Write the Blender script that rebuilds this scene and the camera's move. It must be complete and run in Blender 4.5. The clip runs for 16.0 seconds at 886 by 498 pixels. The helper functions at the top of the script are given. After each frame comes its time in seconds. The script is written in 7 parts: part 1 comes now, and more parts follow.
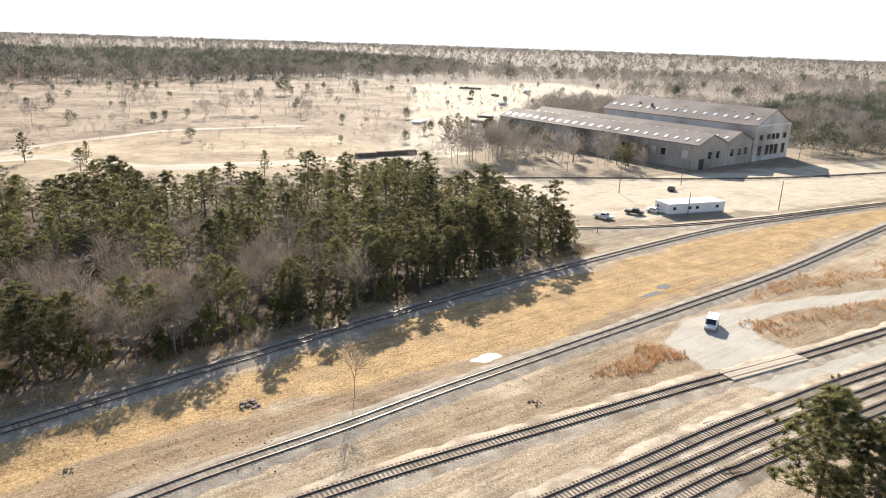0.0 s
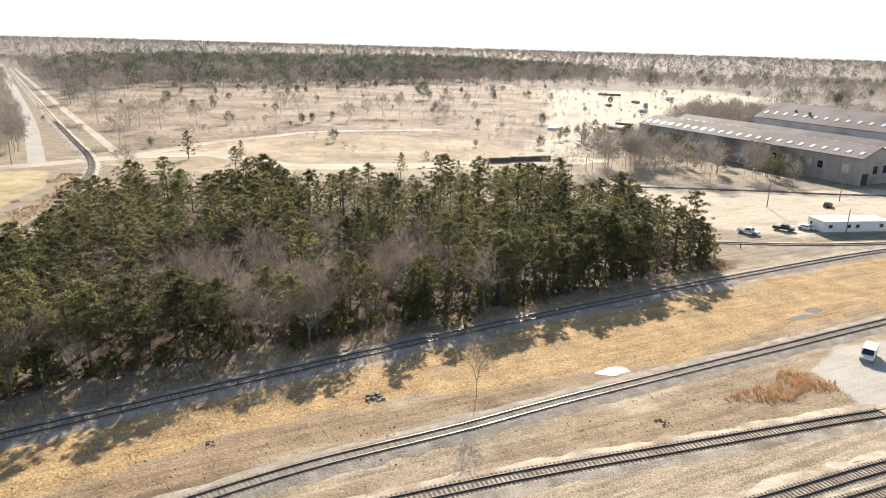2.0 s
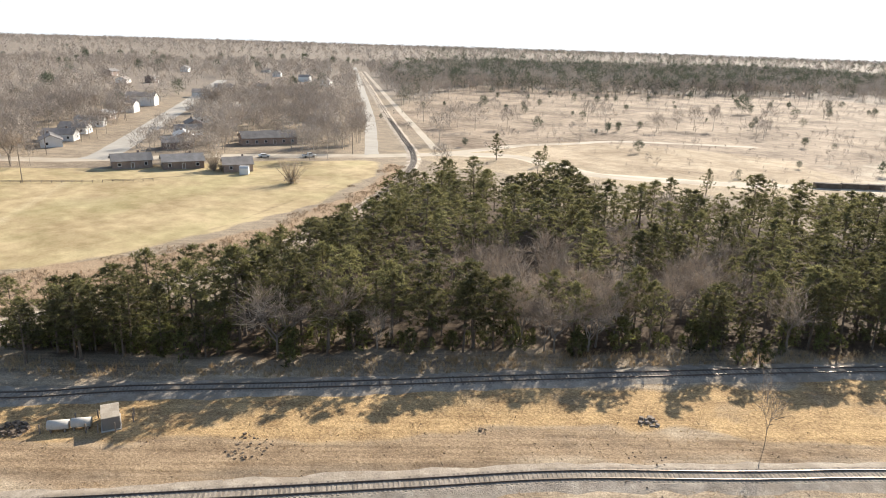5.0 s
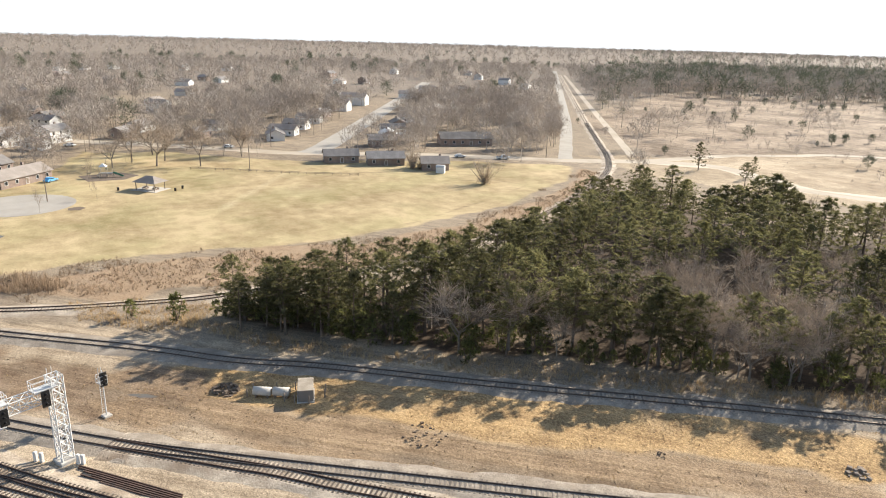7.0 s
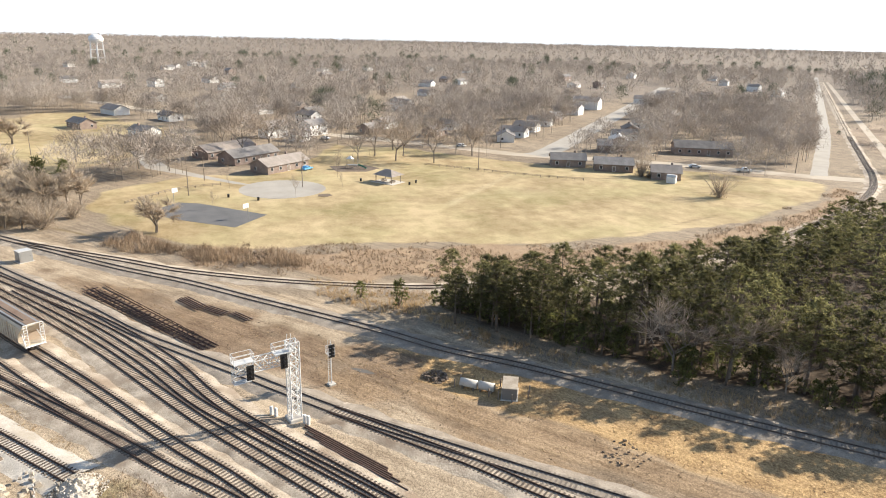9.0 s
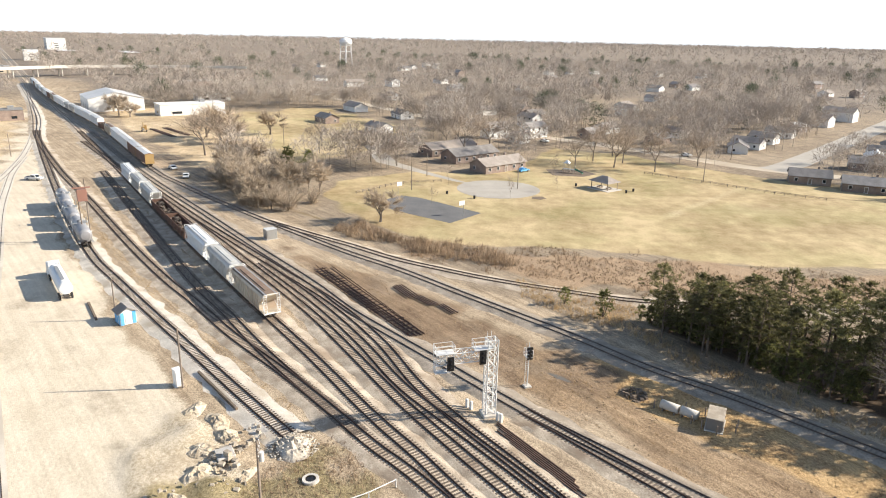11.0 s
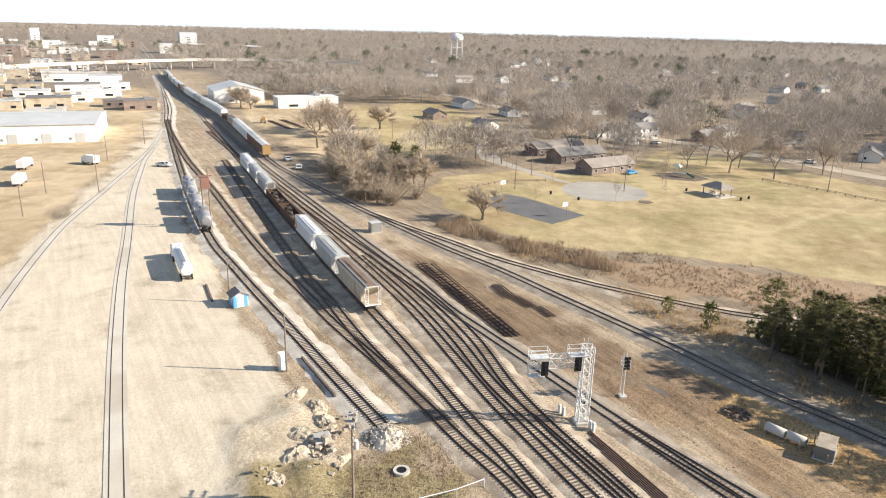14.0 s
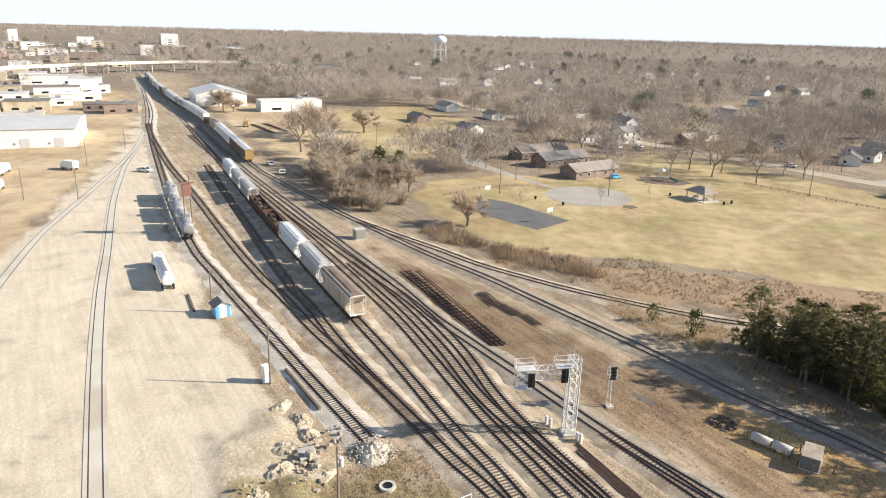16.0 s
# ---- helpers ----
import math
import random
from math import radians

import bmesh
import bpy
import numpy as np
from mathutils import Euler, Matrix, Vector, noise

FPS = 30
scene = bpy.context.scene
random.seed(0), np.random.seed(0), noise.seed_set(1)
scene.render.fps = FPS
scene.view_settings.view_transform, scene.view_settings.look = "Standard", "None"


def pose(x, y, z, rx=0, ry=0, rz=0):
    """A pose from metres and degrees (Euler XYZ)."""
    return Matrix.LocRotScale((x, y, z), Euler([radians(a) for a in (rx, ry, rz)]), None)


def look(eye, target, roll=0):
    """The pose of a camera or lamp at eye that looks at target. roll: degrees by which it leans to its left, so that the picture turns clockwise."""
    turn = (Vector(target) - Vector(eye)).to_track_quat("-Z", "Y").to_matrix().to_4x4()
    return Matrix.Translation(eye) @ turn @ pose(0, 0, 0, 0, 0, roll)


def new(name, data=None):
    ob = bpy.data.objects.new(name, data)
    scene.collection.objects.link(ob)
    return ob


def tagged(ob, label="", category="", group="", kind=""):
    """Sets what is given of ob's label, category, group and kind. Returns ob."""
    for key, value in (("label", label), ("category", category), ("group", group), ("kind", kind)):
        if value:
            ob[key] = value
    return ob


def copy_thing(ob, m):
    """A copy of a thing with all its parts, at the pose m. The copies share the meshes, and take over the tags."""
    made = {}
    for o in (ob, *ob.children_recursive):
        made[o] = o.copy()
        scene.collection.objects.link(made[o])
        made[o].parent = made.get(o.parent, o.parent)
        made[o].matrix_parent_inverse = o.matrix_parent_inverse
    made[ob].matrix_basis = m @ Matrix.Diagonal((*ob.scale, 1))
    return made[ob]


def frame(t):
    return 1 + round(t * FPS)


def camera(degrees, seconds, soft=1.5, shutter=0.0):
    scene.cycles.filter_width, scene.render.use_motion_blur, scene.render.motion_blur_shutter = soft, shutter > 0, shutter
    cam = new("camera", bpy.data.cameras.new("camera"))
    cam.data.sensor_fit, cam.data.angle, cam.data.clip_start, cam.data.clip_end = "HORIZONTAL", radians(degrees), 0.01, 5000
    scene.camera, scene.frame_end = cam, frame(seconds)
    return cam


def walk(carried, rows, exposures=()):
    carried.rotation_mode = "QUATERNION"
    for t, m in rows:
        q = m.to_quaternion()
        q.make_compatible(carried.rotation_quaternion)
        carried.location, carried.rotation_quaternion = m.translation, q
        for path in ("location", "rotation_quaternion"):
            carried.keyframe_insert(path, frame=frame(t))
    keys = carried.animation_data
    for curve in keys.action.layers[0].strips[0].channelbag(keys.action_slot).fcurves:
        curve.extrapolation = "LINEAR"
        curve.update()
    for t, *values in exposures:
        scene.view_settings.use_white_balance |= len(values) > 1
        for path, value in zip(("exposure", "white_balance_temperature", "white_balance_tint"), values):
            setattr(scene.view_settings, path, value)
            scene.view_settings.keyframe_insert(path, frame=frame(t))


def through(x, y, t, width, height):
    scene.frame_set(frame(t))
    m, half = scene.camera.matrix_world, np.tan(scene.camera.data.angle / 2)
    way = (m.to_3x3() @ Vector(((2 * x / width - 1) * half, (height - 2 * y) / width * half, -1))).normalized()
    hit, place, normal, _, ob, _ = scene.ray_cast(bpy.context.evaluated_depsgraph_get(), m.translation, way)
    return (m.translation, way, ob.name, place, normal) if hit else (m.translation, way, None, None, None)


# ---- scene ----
cam = camera(65.22, 16.0, soft=1.0)
PATH = [
    (0.0, pose(0.00, -0.00, 47.00, 73.19, -1.86, 0.00)),
    (0.5, pose(-0.10, 0.03, 46.98, 73.23, -1.90, 0.53)),
    (1.0, pose(-0.10, 0.07, 46.92, 73.27, -1.82, 2.88)),
    (1.5, pose(-0.10, 0.04, 46.85, 73.33, -1.73, 6.68)),
    (2.0, pose(-0.01, 0.01, 46.82, 73.31, -1.58, 11.02)),
    (2.5, pose(-0.00, 0.02, 46.82, 73.32, -1.56, 15.39)),
    (3.0, pose(-0.12, 0.04, 46.85, 73.34, -1.63, 19.63)),
    (3.5, pose(-0.18, 0.03, 46.85, 73.37, -1.77, 23.89)),
    (4.0, pose(-0.22, -0.00, 46.86, 73.33, -1.84, 28.02)),
    (6.5, pose(-0.51, 0.03, 47.04, 73.09, -1.53, 47.26)),
    (7.0, pose(-0.56, 0.12, 46.95, 73.04, -1.50, 51.60)),
    (7.5, pose(-0.52, 0.18, 46.98, 72.99, -1.51, 56.24)),
    (8.0, pose(-0.49, 0.28, 46.97, 72.93, -1.40, 60.90)),
    (8.5, pose(-0.41, 0.43, 46.88, 72.92, -1.25, 65.68)),
    (9.0, pose(-0.49, 0.46, 46.97, 72.85, -1.26, 70.34)),
    (9.5, pose(-0.52, 0.57, 46.90, 72.84, -1.11, 74.92)),
    (10.0, pose(-0.57, 0.69, 46.91, 72.82, -1.10, 79.47)),
    (12.5, pose(0.07, 0.62, 47.92, 72.34, -1.21, 97.18)),
    (13.0, pose(0.02, 0.73, 48.00, 72.24, -1.22, 97.88)),
    (13.5, pose(0.05, 0.72, 48.05, 72.21, -1.29, 97.48)),
    (14.0, pose(-0.01, 0.79, 48.03, 72.16, -1.36, 97.11)),
    (14.5, pose(-0.36, 0.69, 48.10, 72.08, -1.39, 96.79)),
    (15.0, pose(-0.88, 0.58, 48.39, 72.38, -1.43, 96.41)),
    (15.5, pose(-1.06, 0.55, 48.64, 72.33, -1.47, 96.07)),
    (16.0, pose(-1.11, 0.52, 48.97, 72.31, -1.50, 95.81)),
]
walk(cam, PATH, exposures=[(0.0, 1.05), (2.0, 1.0), (4.0, 0.95), (7.0, 0.98), (10.0, 1.02), (12.5, 0.93), (14.5, 0.86), (16.0, 0.8)])

# ---- daylight: a low winter sun ahead of the first view ----
SUN_EL, SUN_AZ = radians(26.5), radians(-4.6)
world = bpy.data.worlds.new("world")
scene.world = world
world.use_nodes = True
wt = world.node_tree
sky = wt.nodes.new("ShaderNodeTexSky")
sky.sky_type = "NISHITA"
sky.sun_disc = False
sky.sun_elevation, sky.sun_rotation = SUN_EL, SUN_AZ
sky.air_density, sky.dust_density, sky.ozone_density = 1.0, 0.6, 1.5
wt.nodes["Background"].inputs["Strength"].default_value = 0.088
# pale winter haze that thickens towards the horizon
way = wt.nodes.new("ShaderNodeTexCoord")
split = wt.nodes.new("ShaderNodeSeparateXYZ")
wt.links.new(way.outputs["Generated"], split.inputs[0])
thick = wt.nodes.new("ShaderNodeMapRange")
thick.interpolation_type = "SMOOTHERSTEP"
for key, value in (("From Min", 0.0), ("From Max", 0.26), ("To Min", 0.96), ("To Max", 0.05)):
    thick.inputs[key].default_value = value
wt.links.new(split.outputs["Z"], thick.inputs["Value"])
haze = wt.nodes.new("ShaderNodeMix")
haze.data_type = "RGBA"
haze.inputs["B"].default_value = (6.3, 6.65, 7.15, 1)
wt.links.new(thick.outputs[0], haze.inputs["Factor"])
wt.links.new(sky.outputs["Color"], haze.inputs["A"])
wt.links.new(haze.outputs["Result"], wt.nodes["Background"].inputs["Color"])
sun_data = bpy.data.lights.new("sun", "SUN")
sun_data.energy, sun_data.angle, sun_data.color = 5.0, radians(0.6), (1.0, 0.91, 0.78)
sun = new("sun", sun_data)
sun.matrix_world = look((math.sin(SUN_AZ) * math.cos(SUN_EL) * 500, math.cos(SUN_AZ) * math.cos(SUN_EL) * 500, math.sin(SUN_EL) * 500), (0, 0, 0))
# ---- materials ----
def surf(name, a, b, scale=1.0, fine=8.0, rough=0.9, metal=0.0, bump=0.3, spread=0.5, own=False, island=0.0, per=0.0, dirt=None, through=0.0):
    """A noisy surface from colour a to b: large patches of 1/scale metres, grain of 1/fine metres, relief, and shifts from piece to piece."""
    m = bpy.data.materials.new(name)
    m.use_nodes = True
    nt = m.node_tree
    n, l = nt.nodes, nt.links
    p = n["Principled BSDF"]
    p.inputs["Roughness"].default_value, p.inputs["Metallic"].default_value = rough, metal
    if own:
        co = n.new("ShaderNodeTexCoord").outputs["Object"]
    else:
        co = n.new("ShaderNodeNewGeometry").outputs["Position"]
    big, small = n.new("ShaderNodeTexNoise"), n.new("ShaderNodeTexNoise")
    big.inputs["Scale"].default_value, small.inputs["Scale"].default_value = scale, fine
    big.inputs["Detail"].default_value, small.inputs["Detail"].default_value = 4, 5
    small.inputs["Roughness"].default_value = 0.7
    l.new(co, big.inputs["Vector"]), l.new(co, small.inputs["Vector"])
    add = n.new("ShaderNodeMath")
    add.operation = "ADD"
    l.new(big.outputs["Fac"], add.inputs[0]), l.new(small.outputs["Fac"], add.inputs[1])
    ramp = n.new("ShaderNodeMapRange")
    ramp.inputs["From Min"].default_value, ramp.inputs["From Max"].default_value = 1 - spread * 0.5, 1 + spread * 0.5
    l.new(add.outputs[0], ramp.inputs["Value"])
    mix = n.new("ShaderNodeMix")
    mix.data_type = "RGBA"
    mix.inputs["A"].default_value, mix.inputs["B"].default_value = (*a, 1), (*b, 1)
    l.new(ramp.outputs[0], mix.inputs["Factor"])
    col = mix.outputs["Result"]
    if dirt:
        wet = n.new("ShaderNodeTexNoise")
        wet.inputs["Scale"].default_value, wet.inputs["Detail"].default_value = scale * 0.45, 6
        l.new(co, wet.inputs["Vector"])
        cut = n.new("ShaderNodeMapRange")
        cut.inputs["From Min"].default_value, cut.inputs["From Max"].default_value = 0.5, 0.68
        l.new(wet.outputs["Fac"], cut.inputs["Value"])
        mix2 = n.new("ShaderNodeMix")
        mix2.data_type = "RGBA"
        mix2.inputs["B"].default_value = (*dirt, 1)
        l.new(cut.outputs[0], mix2.inputs["Factor"]), l.new(col, mix2.inputs["A"])
        col = mix2.outputs["Result"]
    if island or per:
        hsv = n.new("ShaderNodeHueSaturation")
        rnd = n.new("ShaderNodeNewGeometry").outputs["Random Per Island"] if island else n.new("ShaderNodeObjectInfo").outputs["Random"]
        k = island or per
        mr = n.new("ShaderNodeMapRange")
        mr.inputs["To Min"].default_value, mr.inputs["To Max"].default_value = 1 - k, 1 + k
        l.new(rnd, mr.inputs["Value"]), l.new(mr.outputs[0], hsv.inputs["Value"]), l.new(col, hsv.inputs["Color"])
        if island and per:
            hsv2, mr2 = n.new("ShaderNodeHueSaturation"), n.new("ShaderNodeMapRange")
            mr2.inputs["To Min"].default_value, mr2.inputs["To Max"].default_value = 1 - per, 1 + per
            l.new(n.new("ShaderNodeObjectInfo").outputs["Random"], mr2.inputs["Value"])
            l.new(mr2.outputs[0], hsv2.inputs["Value"]), l.new(hsv.outputs[0], hsv2.inputs["Color"])
            hsv = hsv2
        col = hsv.outputs[0]
    l.new(col, p.inputs["Base Color"])
    if bump:
        bp = n.new("ShaderNodeBump")
        bp.inputs["Strength"].default_value, bp.inputs["Distance"].default_value = bump, 0.6 / fine
        l.new(small.outputs["Fac"], bp.inputs["Height"]), l.new(bp.outputs[0], p.inputs["Normal"])
    if through:
        tr, sh = n.new("ShaderNodeBsdfTranslucent"), n.new("ShaderNodeMixShader")
        sh.inputs[0].default_value = through
        l.new(col, tr.inputs["Color"]), l.new(p.outputs[0], sh.inputs[1]), l.new(tr.outputs[0], sh.inputs[2])
        l.new(sh.outputs[0], n["Material Output"].inputs["Surface"])
    return m


def paint(name, c, rough=0.55, metal=0.0, wear=(0.2, 0.15, 0.1), amount=0.25):
    """Outdoor paint: own colour, rust and grime in patches."""
    c2 = tuple(v * 0.82 for v in c)
    return surf(name, c, c2, 0.6, 5, rough, metal, 0.1, 0.8, own=True, dirt=tuple(v * (1 - amount) + w * amount for v, w in zip(c, wear)))


MAT = {
    "ballast": surf("grey_ballast", (0.2, 0.163, 0.125), (0.47, 0.4, 0.315), 0.5, 4.5, 0.95, bump=1.0, spread=0.55, dirt=(0.27, 0.22, 0.165)),
    "ballast_brown": surf("brown_ballast", (0.29, 0.228, 0.165), (0.64, 0.54, 0.415), 0.4, 4.5, 0.95, bump=1.0, spread=0.5, dirt=(0.28, 0.21, 0.145)),
    "ballast_white": surf("pale_ballast", (0.4, 0.35, 0.285), (0.72, 0.66, 0.565), 0.4, 4.5, 0.95, bump=1.0, spread=0.6, dirt=(0.4, 0.335, 0.255)),
    "tie": surf("weathered_tie", (0.075, 0.056, 0.042), (0.175, 0.138, 0.105), 1.5, 12, 0.9, bump=0.3, per=0.35, own=True),
    "tie_many": surf("weathered_ties", (0.075, 0.056, 0.042), (0.175, 0.138, 0.105), 1.5, 12, 0.9, bump=0.3, island=0.35),
    "tie_grey": surf("grey_dusty_ties", (0.16, 0.132, 0.105), (0.31, 0.262, 0.21), 1.5, 12, 0.9, bump=0.3, island=0.35),
    "rail_worn": surf("worn_main_rail", (0.13, 0.1, 0.08), (0.2, 0.16, 0.13), 2, 20, 0.42, 0.75, 0.1),
    "thicket_twigs": surf("pale_thicket_twigs", (0.34, 0.275, 0.205), (0.54, 0.445, 0.335), 0.6, 4, 0.95, bump=0, own=True, island=0.25, per=0.15, through=0.3),
    "rail": surf("rusty_rail", (0.07, 0.042, 0.03), (0.125, 0.078, 0.055), 2, 20, 0.6, 0.3, 0.1),
    "rail_old": surf("rusted_rail_pile", (0.06, 0.04, 0.032), (0.15, 0.09, 0.065), 2, 20, 0.75, 0.2, 0.1, island=0.25),
    "bark": surf("pine_bark", (0.1, 0.075, 0.055), (0.19, 0.145, 0.11), 1.2, 10, 0.95, bump=0.5, own=True, per=0.2),
    "grey_bark": surf("grey_bark", (0.17, 0.14, 0.112), (0.3, 0.25, 0.2), 1.2, 10, 0.95, bump=0.4, own=True, per=0.2),
    "needles": surf("pine_needles", (0.104, 0.102, 0.045), (0.205, 0.188, 0.08), 0.4, 3, 0.7, bump=0, own=True, island=0.45, per=0.42, through=0.58),
    "leaves": surf("evergreen_leaves", (0.1, 0.11, 0.038), (0.23, 0.22, 0.08), 0.5, 3, 0.7, bump=0, own=True, island=0.4, per=0.4, through=0.58),
    "twigs": surf("bare_twigs", (0.25, 0.2, 0.152), (0.43, 0.345, 0.265), 0.6, 4, 0.95, bump=0, own=True, island=0.25, per=0.2, through=0.12),
    # distance haze is put into these two colours: paler twigs, paler greyer needles
    "far_twigs": surf("haze_paled_bare_twigs", (0.285, 0.242, 0.205), (0.48, 0.415, 0.348), 0.02, 0.3, 0.95, bump=0, island=0.25, through=0.12),
    "far_needles": surf("haze_paled_needles", (0.1, 0.11, 0.072), (0.165, 0.172, 0.115), 0.02, 0.3, 0.9, bump=0, island=0.3, through=0.15),
    "brush": surf("dry_brush", (0.25, 0.18, 0.118), (0.42, 0.31, 0.205), 0.1, 1.5, 0.95, bump=0, island=0.3, through=0.2),
    "straw": surf("dry_straw", (0.36, 0.25, 0.13), (0.58, 0.43, 0.25), 0.1, 1.5, 0.95, bump=0, island=0.25, through=0.45),
    "sedge": surf("rusty_sedge", (0.42, 0.22, 0.1), (0.62, 0.38, 0.19), 0.3, 2, 0.95, bump=0, island=0.25, through=0.3),
    "steel_white": paint("pale_galvanised_steel", (0.72, 0.71, 0.68), 0.5, 0.0, amount=0.15),
    "steel_grey": paint("grey_steel", (0.33, 0.33, 0.32), 0.45, 0.3),
    "case_grey": paint("dull_case_grey", (0.19, 0.18, 0.165), 0.6),
    "black": paint("black_paint", (0.012, 0.012, 0.013), 0.5),
    "white": paint("white_paint", (0.8, 0.8, 0.78), 0.5, amount=0.12),
    "cream": paint("cream_car_paint", (0.58, 0.5, 0.38), 0.6, wear=(0.22, 0.13, 0.08), amount=0.55),
    "roof_rust": paint("rusty_roof_paint", (0.24, 0.17, 0.12), 0.7, wear=(0.13, 0.06, 0.035), amount=0.8),
    "car_grey": paint("grey_car_paint", (0.55, 0.54, 0.5), 0.55, wear=(0.25, 0.18, 0.12), amount=0.35),
    "tank_grey": paint("grey_tank_paint", (0.3, 0.3, 0.31), 0.5, wear=(0.1, 0.08, 0.07), amount=0.4),
    "gondola": paint("brown_gondola_paint", (0.14, 0.075, 0.05), 0.7, wear=(0.06, 0.035, 0.025), amount=0.5),
    "boxcar": paint("brown_boxcar_paint", (0.22, 0.12, 0.08), 0.7, amount=0.4),
    "yellow": paint("yellow_paint", (0.42, 0.27, 0.1), 0.55),
    "blue": paint("blue_paint", (0.12, 0.42, 0.75), 0.55, amount=0.1),
    "red": paint("faded_red_paint", (0.3, 0.15, 0.11), 0.6),
    "dark": paint("dark_underframe", (0.05, 0.042, 0.037), 0.8),
    "tyre": surf("tyre_rubber", (0.02, 0.02, 0.02), (0.035, 0.035, 0.035), 3, 20, 0.85, own=True),
    "brick": surf("red_brick", (0.21, 0.155, 0.128), (0.35, 0.275, 0.23), 0.5, 6, 0.9, bump=0.2, per=0.2, own=True),
    "shingle": surf("asphalt_shingle", (0.15, 0.14, 0.13), (0.27, 0.25, 0.235), 0.4, 5, 0.9, bump=0.3, per=0.3, own=True),
    "shingle_brown": surf("brown_shingle", (0.24, 0.205, 0.175), (0.36, 0.315, 0.275), 0.4, 5, 0.9, bump=0.3, own=True),
    "siding": surf("white_siding", (0.7, 0.69, 0.66), (0.8, 0.79, 0.76), 0.4, 6, 0.7, bump=0.1, own=True, per=0.06),
    "metal_roof": surf("pale_metal_roof", (0.5, 0.5, 0.48), (0.66, 0.65, 0.63), 0.1, 2, 0.5, 0.1, 0.1, own=True),
    "factory_wall": surf("stained_factory_wall", (0.34, 0.29, 0.24), (0.5, 0.44, 0.38), 0.12, 1.5, 0.9, bump=0.2, dirt=(0.2, 0.16, 0.13), own=True),
    "factory_pale": surf("flaking_pale_wall", (0.55, 0.51, 0.45), (0.7, 0.66, 0.6), 0.15, 1.5, 0.9, bump=0.2, dirt=(0.36, 0.3, 0.25), own=True),
    "factory_roof": surf("brown_factory_roof", (0.16, 0.125, 0.11), (0.26, 0.21, 0.185), 0.08, 1.5, 0.85, bump=0.2, dirt=(0.12, 0.09, 0.08), own=True),
    "concrete": surf("grey_concrete", (0.45, 0.42, 0.37), (0.6, 0.56, 0.5), 0.4, 6, 0.9, bump=0.3, own=True),
    "rubble": surf("broken_concrete", (0.27, 0.225, 0.17), (0.44, 0.38, 0.3), 0.8, 6, 0.95, bump=0.6, island=0.2),
    "fill_dirt": surf("dumped_fill", (0.3, 0.24, 0.165), (0.62, 0.53, 0.4), 0.5, 2.5, 0.95, bump=0.8, spread=0.5),
    "wood": surf("grey_pole_wood", (0.17, 0.135, 0.105), (0.29, 0.235, 0.185), 1, 10, 0.9, own=True),
    "court": surf("dark_court_asphalt", (0.1, 0.1, 0.1), (0.155, 0.15, 0.145), 0.2, 5, 0.9, bump=0.2),
    "pale_asphalt": surf("pale_asphalt", (0.33, 0.3, 0.255), (0.43, 0.392, 0.335), 0.15, 5, 0.9, bump=0.2),
    "slab": surf("old_slab", (0.52, 0.47, 0.39), (0.62, 0.57, 0.48), 0.15, 4, 0.9, bump=0.2, dirt=(0.46, 0.4, 0.32)),
    "sand": surf("sandy_road", (0.4, 0.335, 0.25), (0.55, 0.475, 0.37), 0.12, 3, 0.95, bump=0.3, spread=0.9, dirt=(0.36, 0.29, 0.21)),
    "tar_roof": surf("dull_flat_roof", (0.2, 0.19, 0.18), (0.34, 0.32, 0.3), 0.1, 2, 0.8, bump=0.2, own=True, per=0.35),
    "slide": paint("green_plastic", (0.05, 0.2, 0.14), 0.4),
    "soil": surf("dark_soil", (0.11, 0.08, 0.058), (0.21, 0.16, 0.115), 0.8, 8, 0.95, bump=0.5),
}


def glassy(name, c, rough, metal=0.0):
    m = bpy.data.materials.new(name)
    m.use_nodes = True
    p = m.node_tree.nodes["Principled BSDF"]
    p.inputs["Base Color"].default_value, p.inputs["Roughness"].default_value, p.inputs["Metallic"].default_value = (*c, 1), rough, metal
    return m


MAT["glass"] = glassy("dark_window_glass", (0.02, 0.025, 0.03), 0.08)
MAT["water"] = glassy("shallow_puddle_water", (0.16, 0.14, 0.11), 0.27)
MAT["skylight"] = glassy("pale_skylight_panel", (0.75, 0.75, 0.73), 0.35)
MAT["skylight"].node_tree.nodes["Principled BSDF"].inputs["Roughness"].default_value = 0.3
